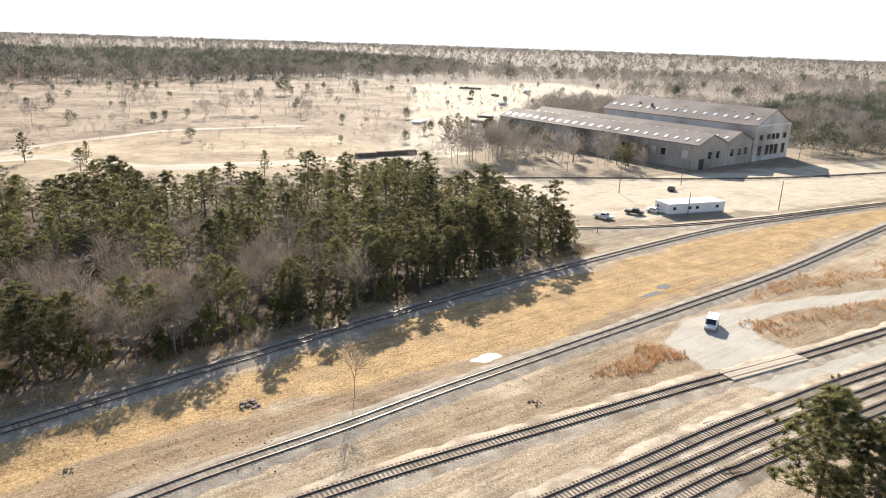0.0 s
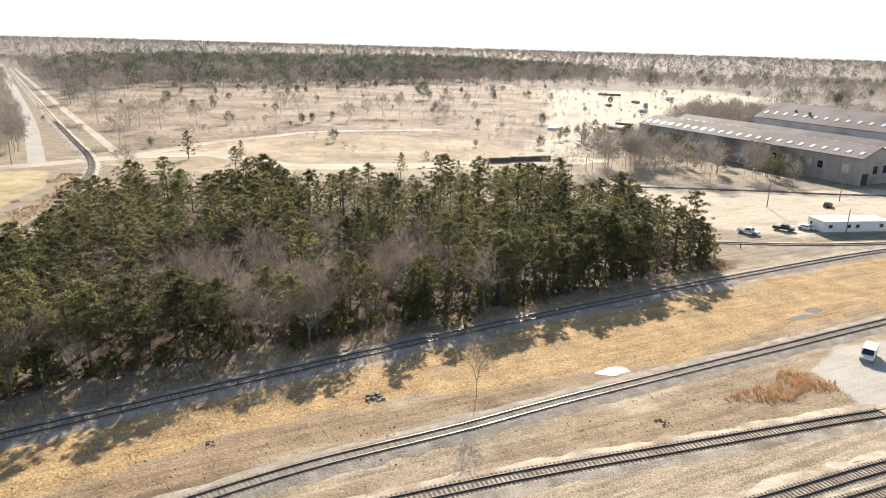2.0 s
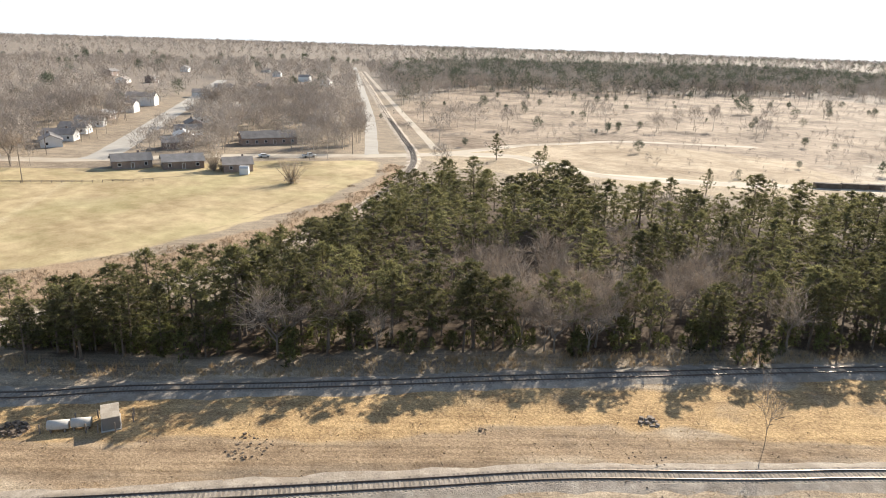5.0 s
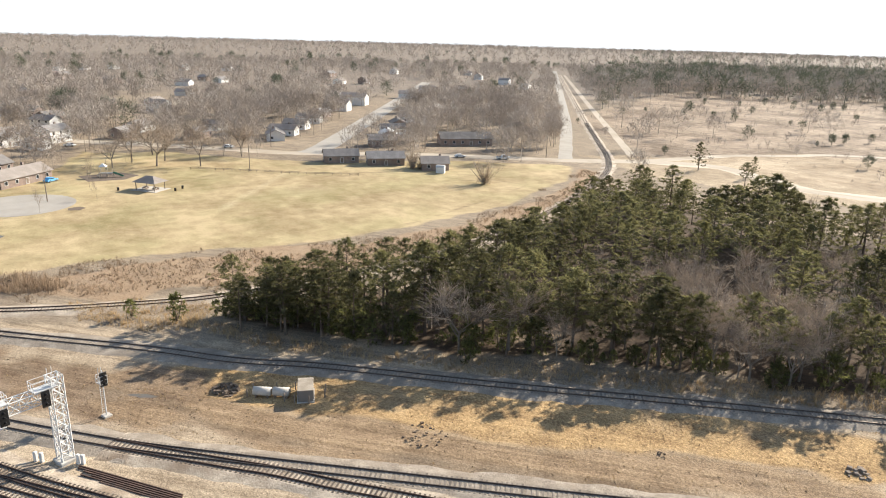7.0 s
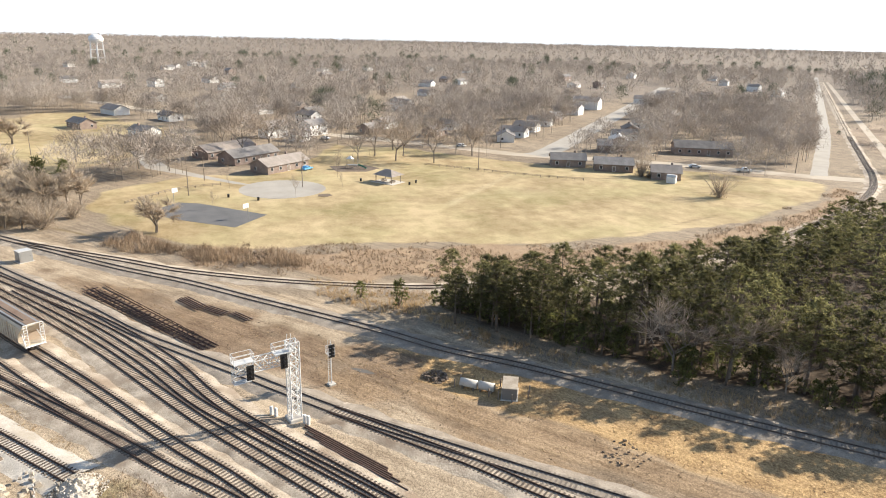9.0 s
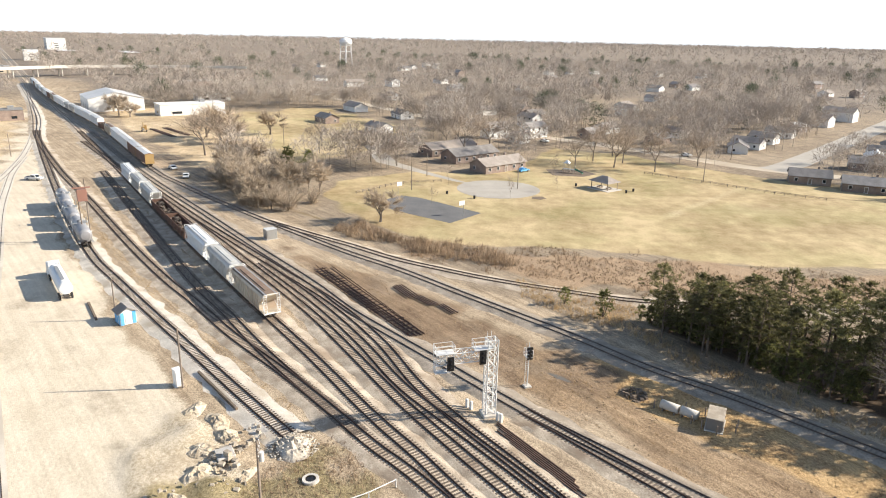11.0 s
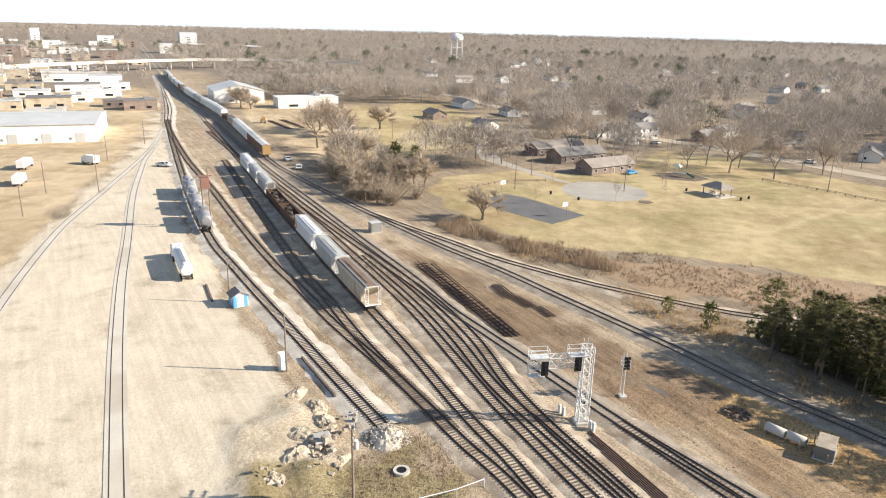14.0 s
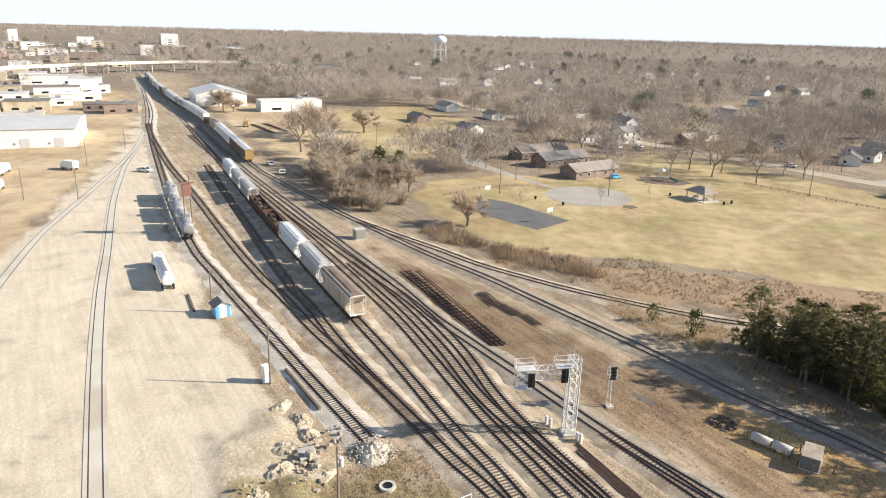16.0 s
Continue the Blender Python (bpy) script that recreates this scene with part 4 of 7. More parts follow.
bush = make_tree(fan_bush(130, 8.5), "round_bush", "dense leafless round bush on dry lawn", "bush", "")
bush.matrix_basis = pose(-172, 155.3, 0)
bush.scale = (1.1, 1.1, 1.0)
for x, y, k in ((-206.5, 150.5, 0.5), (-205, 152.5, 0.45), (-209, 152, 1.0)):
    copy_thing(bush, pose(x, y, 0, 0, 0, x * 9)).scale = (k, k, k * 0.9)
rb = random.Random(61)
for k in range(46):
    u = k / 46
    x, y, w = -186 - 62 * u + rb.gauss(0, 4.5), -40 - 26 * u + rb.gauss(0, 4.5), rb.uniform(0.55, 1.15)
    b = copy_thing(bush, pose(x, y, 0, 0, 0, rb.uniform(0, 360)))
    b.scale = (w * 1.25, w * 1.25, w * rb.uniform(0.6, 0.95))
    tagged(b, "dense grey-brown leafless bush in the railway thicket", "bush", "thicket bushes")
sapling_forms = bare_forms(133, 5, 0.3, 0.5, 0.35)
for x, y, h in ((-10.6, 85, 7.5), (-222, 10, 6), (-205, 28, 5), (-232, 46, 7), (-240, 35, 6), (-214, 44, 4), (-196, 4, 4), (-300, 118, 6)):
    t = make_tree(sapling_forms, "sapling", "thin leafless sapling on open ground", "tree", "saplings")
    t.matrix_basis = pose(x, y, 0, 0, 0, x * 7)
    t.scale = (h / 9, h / 9, h / 6)


# ---- brush, dry grass and far woods: uncountable growth ----
def tufts(name, label, mat, spots_, blades, hi, width, category="grass"):
    r = random.Random(len(spots_))
    f = Form()
    for x, y, s in spots_:
        for _ in range(blades):
            a, d = r.uniform(0, 6.28), r.uniform(0, 0.5) * s
            bx, by = x + math.cos(a) * d, y + math.sin(a) * d
            h = hi * s * r.uniform(0.5, 1.1)
            lx, ly = r.gauss(0, 0.3) * h, r.gauss(0, 0.3) * h
            wx, wy = math.cos(a + 1.3) * width, math.sin(a + 1.3) * width
            f.face([(bx - wx, by - wy, 0), (bx + wx, by + wy, 0), (bx + lx, by + ly, h)])
    return tagged(new(name, f.raw(name, MAT[mat])), label, category, kind="stuff")


def scatter(poly, n, smin, smax, seed, rag=0.0):
    r = random.Random(seed)
    xs, ys = [p[0] for p in poly], [p[1] for p in poly]
    out = []
    while len(out) < n:
        m = 4000
        px = np.array([r.uniform(min(xs), max(xs)) for _ in range(m)])
        py = np.array([r.uniform(min(ys), max(ys)) for _ in range(m)])
        ok = inside(poly, px, py) + (ripple(px, py, 5) - 0.5) * rag > 0
        out += [(float(a), float(b), r.uniform(smin, smax)) for a, b in zip(px[ok], py[ok])]
    return out[:n]


SEDGE = [[(23, 92), (29, 99), (34, 106), (38, 105), (40.5, 101.5), (33, 95)], [(54.5, 111), (57, 116), (61, 117), (65, 112), (61, 108.5)], [(62, 115), (72, 124), (90, 131), (120, 145), (121, 141), (92, 126), (74, 118)], [(60, 126), (70, 137), (86, 146), (110, 155), (112, 151), (86, 138), (68, 129)], [(92, 148), (110, 160), (140, 178), (145, 172), (115, 155)]]
tufts("sedge_grass", "rusty orange broom sedge clumps", "sedge", sum([scatter(p, k, 0.35, 1.35, i, 5) for i, (p, k) in enumerate(zip(SEDGE, (330, 110, 380, 380, 330)))], []), 9, 0.9, 0.03)
tufts("straw_grass", "short golden dry grass", "straw", scatter(STRAW, 12000, 0.5, 1.1, 5, 3), 4, 0.13, 0.035)
verge = [(-116, 30), (-92, 41.5), (-84, 49), (-64, 65.5), (-42, 86), (-16, 110), (2, 125), (30, 149), (38, 158), (36, 162), (0, 128), (-18, 114), (-44, 92), (-66, 71), (-84, 54), (-96, 45), (-114, 36)]
tufts("verge_grass", "tall pale dry grass along the wood", "straw", scatter(verge, 1900, 0.6, 1.3, 6), 7, 0.9, 0.03)
tip = [(-131, 20), (-127, 27), (-122, 37), (-119, 42), (-112, 38), (-108, 34), (-114, 26), (-122, 20)]
tufts("wye_grass", "golden dry weeds between two tracks", "straw", scatter(tip, 500, 0.6, 1.4, 7, 3), 8, 0.8, 0.035)
tufts("scrub_brush", "brown leafless scrub along the lawn", "brush", scatter(SCRUB, 4200, 0.3, 1.3, 8, 13), 10, 0.8, 0.03, "scrub")
tufts("lot_weeds", "patchy dry weeds by the rubble", "brush", scatter([(-75, -8), (-60, -2), (-50, -12), (-52, -26), (-64, -24), (-70, -14)], 1900, 0.4, 1.1, 9, 4), 6, 0.42, 0.03)
strip = [(-190, -91), (-150, -65), (-104, -32.5), (-78, -12.5), (-74.5, -15), (-94, -27.5), (-128, -54), (-148, -69.5), (-192, -97)]
off_road = lambda spots_: [q for q in spots_ if float(inside(CROSSING, q[0], q[1])) < -0.5]
tufts("yard_weeds", "low dry weeds between the yard tracks", "straw", scatter(strip, 1500, 0.3, 0.9, 18, 6) + scatter(EAST_DIRT, 900, 0.3, 0.8, 19, 6) + off_road(scatter(SOUTH_DIRT, 1300, 0.3, 0.8, 20, 6)) + scatter(SOIL, 300, 0.3, 0.8, 22, 6), 6, 0.28, 0.035)
tufts("yard_twigs", "dark scattered twigs and clods on the dirt", "bark", scatter(EAST_DIRT, 420, 0.2, 0.7, 23, 9) + off_road(scatter(SOUTH_DIRT, 300, 0.2, 0.7, 24, 9)) + scatter(SOIL, 120, 0.2, 0.7, 25, 6) + scatter(STRAW, 380, 0.2, 0.6, 26, 9), 5, 0.22, 0.06)
hedge = scatter([(-176, -14), (-160, -5), (-148, 20), (-138, 22), (-150, 0), (-166, -22)], 420, 1.4, 2.6, 10, 3)
tufts("hedge_brush", "tangled leafless brush along the railway", "brush", hedge, 16, 1.0, 0.04, "scrub")


def far_growth(name, label, mat, spots_, leaves, width, lowest=0.15):
    """Crowns of thin slips on a stem each, a few faces a tree."""
    r = np.random.RandomState(len(spots_) + leaves)
    S = np.array(spots_)
    n = len(S)
    h = S[:, 2:3]
    way_ = r.normal(0, 1, (n, leaves, 3)) + [0, 0, 0.35]
    way_ /= np.linalg.norm(way_, axis=-1, keepdims=True)
    deep = r.uniform(0.25, 1, (n, leaves, 1)) ** 0.6 * (0.8 + 0.4 * r.uniform(0, 1, (n, 1, 1)))
    girth_ = r.uniform(0.32, 0.46, (n, 1))
    off = way_ * deep * np.stack([girth_ * h, girth_ * h, np.full_like(h, (1 - lowest) * 0.5) * h], -1)
    c = off + np.stack([S[:, 0:1], S[:, 1:2], h * (0.5 + lowest * 0.5)], -1)
    c[..., 2] = np.maximum(c[..., 2], 0.1 * h)
    d = way_ * 0.55 + r.normal(0, 0.75, (n, leaves, 3)) + [0, 0, 0.5]
    d /= np.linalg.norm(d, axis=-1, keepdims=True)
    w = np.cross(d, r.normal(0, 1, (n, leaves, 3)))
    w /= np.linalg.norm(w, axis=-1, keepdims=True) + 1e-6
    L_ = h[..., None] * r.uniform(0.12, 0.24, (n, leaves, 1))
    w = w * h[..., None] * width
    tri = np.stack([c - d * L_ * 0.5 + w, c - d * L_ * 0.5 - w, c + d * L_], 2).reshape(-1, 3)
    stem_w = h * 0.012
    z0 = np.zeros_like(h)
    stem = np.stack([np.concatenate([S[:, 0:1] - stem_w, S[:, 1:2], z0], 1), np.concatenate([S[:, 0:1] + stem_w, S[:, 1:2] + stem_w, z0], 1), np.concatenate([S[:, 0:1], S[:, 1:2], h * 0.8], 1)], 1).reshape(-1, 3)
    v = np.concatenate([tri, stem]).astype(np.float32)
    me = bpy.data.meshes.new(name)
    me.vertices.add(len(v)), me.loops.add(len(v)), me.polygons.add(len(v) // 3)
    me.vertices.foreach_set("co", v.ravel())
    me.loops.foreach_set("vertex_index", np.arange(len(v), dtype=np.int32))
    me.polygons.foreach_set("loop_start", np.arange(0, len(v), 3, dtype=np.int32))
    me.update(calc_edges=True)
    me.materials.append(MAT[mat])
    return tagged(new(name, me), label, "woods", kind="stuff")


OPEN = [(ROAD_FORK, 14), (TAN_SOUTH, 0), (TAN_NORTH, 2), (LAWN, 1), (LAWN_WEST, 4), (LOT, 6), (YARD, 6), (FACTORY_YARD, 8), (WOOD, 2)]
TOWN = [(-380, -190), (-900, -480), (-1700, -1000), (-1500, -1300), (-500, -560), (-230, -260), (-120, -180)]
PINE_BELT = [(-420, 520), (-350, 605), (-235, 690), (-110, 880), (60, 1250), (-300, 1600), (-760, 1050), (-590, 700)]
BACK_WOODS = [(172, 300), (215, 330), (300, 372), (520, 480), (560, 760), (330, 640), (210, 470), (160, 380)]
WORKS = [(90, 262), (170, 296), (175, 325), (125, 400), (20, 380), (20, 366)]


def growth_spots(rmin, rmax, n, seed, hmin, hmax):
    r = np.random.RandomState(seed)
    k = n * 4
    az = np.radians(r.uniform(-58, 152, k))
    rr = np.sqrt(r.uniform(rmin**2, rmax**2, k))
    px, py = -np.sin(az) * rr, np.cos(az) * rr
    ok = np.ones(k, bool)
    for poly, margin in OPEN:
        ok &= inside(poly, px, py) < -margin
    for l, w in STREETS + DIRT_ROADS:
        ok &= along(l, px, py) > w + (9 if l[0] == (-258, 134) else 2)
    for nme in ("north", "branch", "main", "factory", "works"):
        ok &= along(TRACKS[nme][0], px, py) > 12
    ok &= inside(WORKS, px, py) < -6
    ok &= (inside(TOWN, px, py) < 0) | (r.uniform(0, 1, k) < 0.28) & (rr > 330)
    ok &= (inside(FIELD, px, py) < 0) | (r.uniform(0, 1, k) < 0.035)
    ok &= (inside(WET_YARD, px, py) < 0) | (r.uniform(0, 1, k) < 0.03)
    ok &= (ripple(px, py, 60) > 0.28) | (rr > 900)
    for i, (hx, hy, hr) in enumerate(HOUSE_SPOTS):
        ok &= (px - hx) ** 2 + (py - hy) ** 2 > (hr + 3) ** 2
        if i < 9:
            for q in (0.965, 0.93, 0.9):
                ok &= ((px - hx * q) ** 2 + (py - hy * q) ** 2 > (hr + 1) ** 2) | (r.uniform(0, 1, k) < 0.15)
            continue
        ok &= ((px - hx * 0.96) ** 2 + (py - hy * 0.96) ** 2 > (hr + 1) ** 2) | (r.uniform(0, 1, k) < 0.45)
    s = [(float(a), float(b), float(c)) for a, b, c in zip(px[ok], py[ok], r.uniform(hmin, hmax, k)[ok])]
    return s[:n]
# ---- houses: place, heading, length, depth, wall height, walls, roof ----
HOUSES = [
    (-285, 12, 128, 24, 9, 3.0, "brick", "shingle_brown"), (-270, 20, 128, 22, 9, 3.0, "brick", "shingle"), (-250, 29, 128, 20, 8.5, 2.9, "brick", "shingle_brown"),
    (-332, 36, 118, 11, 8, 5.6, "siding", "shingle"), (-336, 55, 128, 12, 8, 5.4, "siding", "shingle"), (-318, 46, 40, 8, 6, 3.2, "siding", "shingle_brown"),
    (-234, 136, 66, 13, 8, 2.9, "brick", "shingle"), (-221, 148, 62, 14, 8, 2.9, "brick", "shingle"), (-203, 158, 58, 10, 8, 2.8, "brick", "shingle_brown"),
    (-261, 173, 62, 12, 8, 3.0, "brick", "shingle"), (-246, 209, 62, 24, 10, 3.2, "brick", "shingle"), (-275, 186, 62, 12, 8, 3.0, "brick", "metal_roof"),
    (-292, 200, 62, 12, 8, 3.0, "siding", "shingle"), (-310, 216, 62, 12, 8, 3.0, "brick", "shingle"), (-330, 236, 62, 12, 8, 3.0, "siding", "shingle_brown"),
    (-300, 140, 62, 12, 8, 3.0, "siding", "shingle"), (-312, 150, 42, 13, 8, 3.2, "siding", "shingle_brown"), (-330, 166, 42, 12, 8, 3.2, "siding", "shingle"), (-350, 184, 42, 13, 8, 3.4, "siding", "shingle"), (-372, 204, 42, 12, 8, 3.4, "brick", "metal_roof"),
    (-400, 232, 42, 14, 9, 5.0, "siding", "shingle_brown"), (-430, 262, 42, 18, 10, 6.0, "siding", "shingle_brown"),
    (-322, 112, 40, 12, 8, 3.0, "brick", "shingle"), (-345, 128, 40, 11, 8, 3.0, "siding", "shingle"), (-356, 96, 40, 13, 9, 3.2, "siding", "shingle"), (-338, 84, 130, 12, 8, 3.0, "brick", "shingle"),
    (-380, 60, 40, 12, 8, 5.0, "siding", "shingle"), (-392, 24, 30, 13, 8, 3.2, "siding", "shingle_brown"), (-405, -10, 30, 14, 8, 3.0, "siding", "shingle"), (-430, 40, 30, 12, 8, 3.4, "siding", "shingle_brown"),
    (-440, -40, 30, 16, 9, 3.2, "siding", "shingle_brown"), (-470, 10, 30, 12, 8, 5.0, "siding", "shingle"), (-500, 70, 30, 12, 8, 3.2, "brick", "shingle"), (-520, -20, 30, 14, 8, 3.2, "siding", "shingle_brown"),
    (-560, 40, 30, 13, 8, 3.0, "siding", "shingle"), (-480, 140, 40, 12, 8, 3.2, "siding", "shingle_brown"), (-540, 180, 40, 12, 8, 3.2, "siding", "shingle"), (-620, 90, 30, 14, 8, 3.2, "siding", "shingle_brown"),
    (-300, -14, 128, 14, 8, 3.0, "brick", "shingle_brown"), (-345, -20, 128, 13, 8, 3.0, "siding", "shingle"), (-380, -50, 30, 14, 8, 3.0, "brick", "shingle"), (-640, -60, 30, 16, 9, 4.0, "siding", "shingle_brown"), (-700, 20, 30, 14, 9, 4.0, "siding", "shingle_brown"), (-460, 330, 42, 14, 9, 4.0, "siding", "shingle_brown"), (-500, 380, 42, 14, 9, 4.0, "siding", "shingle"), (-415, 330, 42, 12, 8, 3.4, "brick", "shingle"),
]
rng = random.Random(77)
while len(HOUSES) < 88:
    az, rr = radians(rng.uniform(44, 98)), rng.uniform(400, 1050)
    x, y = -math.sin(az) * rr, math.cos(az) * rr
    if float(inside(TAN_NORTH, x, y)) < -20 and float(inside(LAWN_WEST, x, y)) < -12 and all(math.hypot(x - h[0], y - h[1]) > 24 for h in HOUSES) and all(float(along(l, x, y)) > w + 9 for l, w in STREETS) and float(along([(-1500, -860), (-643, -347), (-343, -154)], x, y)) > 60:
        HOUSES.append((x, y, rng.choice((40, 130, 30, 120)), rng.uniform(10, 15), rng.uniform(8, 10), rng.choice((3.2, 3.6, 5.2)), rng.choice(("siding", "siding", "brick")), rng.choice(("shingle_brown", "shingle", "shingle"))))
HOUSE_SPOTS = [(h[0], h[1], h[3] * 0.6) for h in HOUSES]
HOUSE_SPOTS += [(-220, 61, 8), (-246, 55, 10), (-190, 4, 16), (-218, 24, 16)]


def house(x, y, turn, w, d, h, wall, roof):
    small = math.hypot(x, y) > 420
    t = thing("house", pose(x, y, 0, 0, 0, turn), {"brick": "low red brick ranch house with shingled gable roof", "siding": "white sided house with gable roof"}[wall], "house", "houses of the neighbourhood")
    rise = d * 0.24
    part("wall", Form().wall([(-d / 2, 0), (d / 2, 0), (d / 2, h), (0, h + rise), (-d / 2, h)], -w / 2, w / 2), wall, t)
    for s in (1, -1):
        e, o = d / 2 + 0.55, w / 2 + 0.45
        z0 = h - 0.55 * rise / (d / 2)
        f = Form()
        f.hull([(-o, s * e, z0), (o, s * e, z0), (o, s * e, z0 + 0.16), (-o, s * e, z0 + 0.16)], [(-o, 0, h + rise + 0.01), (o, 0, h + rise + 0.01), (o, 0, h + rise + 0.2), (-o, 0, h + rise + 0.2)])
        part("roof", f, roof, t)
    for s in (1, -1):
        n = 2 if small else max(2, int(w / 3.6))
        for storey in range(1 if h < 4.5 else 2):
            for i in range(n):
                wx = (i + 0.5) / n * w - w / 2
                door = i == n // 2 and storey == 0
                hh, z = (2.05, 0.1) if door else (1.25, 0.95 + storey * 2.7)
                fr = part("door" if door else "window", Form().box(wx, s * (d / 2 + 0.03), z, 1.2, 0.1, hh), "white", t)
                if not small:
                    part("pane", Form().box(wx, s * (d / 2 + 0.07), z + 0.1, 0.95, 0.08, hh - 0.2), "glass" if not door else "wood", fr)
    for s in (1, -1):
        if not small:
            fr = part("window", Form().box(s * (w / 2 + 0.03), d * 0.2, 0.95, 0.1, 1.1, 1.2), "white", t)
            part("pane", Form().box(s * (w / 2 + 0.07), d * 0.2, 1.05, 0.08, 0.9, 1.0), "glass", fr)
    if not small:
        part("chimney", Form().box(w * 0.2, 0.8, h, 0.7, 0.7, rise + 0.9), "brick", t)


rng = random.Random(41)
for i, (x, y, turn_, *rest) in enumerate(HOUSES):
    house(x, y, turn_ + (rng.choice((0, 90)) + rng.uniform(-6, 6) if i > 10 else 0), *rest)
# far_twigs and far_needles carry the paleness of haze in their base colour
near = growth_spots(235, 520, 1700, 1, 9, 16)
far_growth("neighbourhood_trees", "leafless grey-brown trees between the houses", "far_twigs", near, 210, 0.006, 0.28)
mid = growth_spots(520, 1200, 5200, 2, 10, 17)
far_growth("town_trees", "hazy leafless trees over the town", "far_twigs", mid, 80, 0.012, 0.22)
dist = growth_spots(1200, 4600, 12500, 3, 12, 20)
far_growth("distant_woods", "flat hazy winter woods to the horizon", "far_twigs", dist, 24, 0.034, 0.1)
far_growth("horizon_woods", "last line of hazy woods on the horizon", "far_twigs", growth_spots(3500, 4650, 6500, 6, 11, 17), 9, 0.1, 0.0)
far_growth("evergreen_trees", "dark evergreens among bare trees", "far_needles", growth_spots(280, 1400, 420, 4, 9, 17), 220, 0.013, 0.12)
far_growth("distant_evergreens", "hazy dark distant pine woods", "far_needles", [s for s in growth_spots(760, 4400, 5200, 5, 12, 20) if s[0] > -0.75 * s[1] or s[0] % 7 < 0.5], 24, 0.035, 0.05)
far_growth("field_bushes", "brown bushes on an overgrown field", "far_twigs", [(x, y, 0.7 + 4.5 * q**4) for x, y, q in scatter(FIELD, 3000, 0.0, 1.0, 12, 60)], 36, 0.02, 0.02)
far_growth("field_evergreens", "young dark pines on an overgrown field", "far_needles", scatter(FIELD, 90, 2.5, 7.5, 13, 80), 160, 0.02, 0.05)
far_growth("pine_belt", "hazy solid belt of tall pines beyond the field", "far_needles", scatter(PINE_BELT, 1300, 14, 22, 14, 40), 44, 0.022, 0.15)
# bare trees added among the pines; their pale tone stands in for haze
far_growth("belt_hardwoods", "leafless trees added to pale the pine belt as haze would", "far_twigs", scatter(PINE_BELT, 2600, 13, 19, 17, 40), 40, 0.024, 0.15)
far_growth("factory_woods", "mixed woods behind the derelict factory", "far_needles", scatter(BACK_WOODS, 420, 9, 16, 15, 20), 120, 0.017, 0.15)
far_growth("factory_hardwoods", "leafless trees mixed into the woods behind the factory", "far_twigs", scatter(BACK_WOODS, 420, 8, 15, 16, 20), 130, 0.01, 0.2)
# ---- rolling stock ----
def bogie(car, x, side=1):
    f = Form()
    for s in (-1, 1):
        f.box(x, s * 1.0, 0.42, 2.3, 0.16, 0.34, chamfer=0.05)
        f.box(x, s * 1.0, 0.28, 0.9, 0.2, 0.62, chamfer=0.05)
    f.box(x, 0, 0.5, 0.5, 2.0, 0.4)
    b = part("bogie", f, "dark", car)
    for dx in (-0.85, 0.85):
        for s in (-0.75, 0.75):
            part("wheel", Form().tube((x + dx, s - 0.06, 0.46), (x + dx, s + 0.06, 0.46), 0.46, n=14), "rail", b)


def coupler(car, L):
    for s in (-1, 1):
        part("coupler", Form().box(s * (L / 2 + 0.25), 0, 0.75, 0.9, 0.25, 0.28, chamfer=0.05), "dark", car)


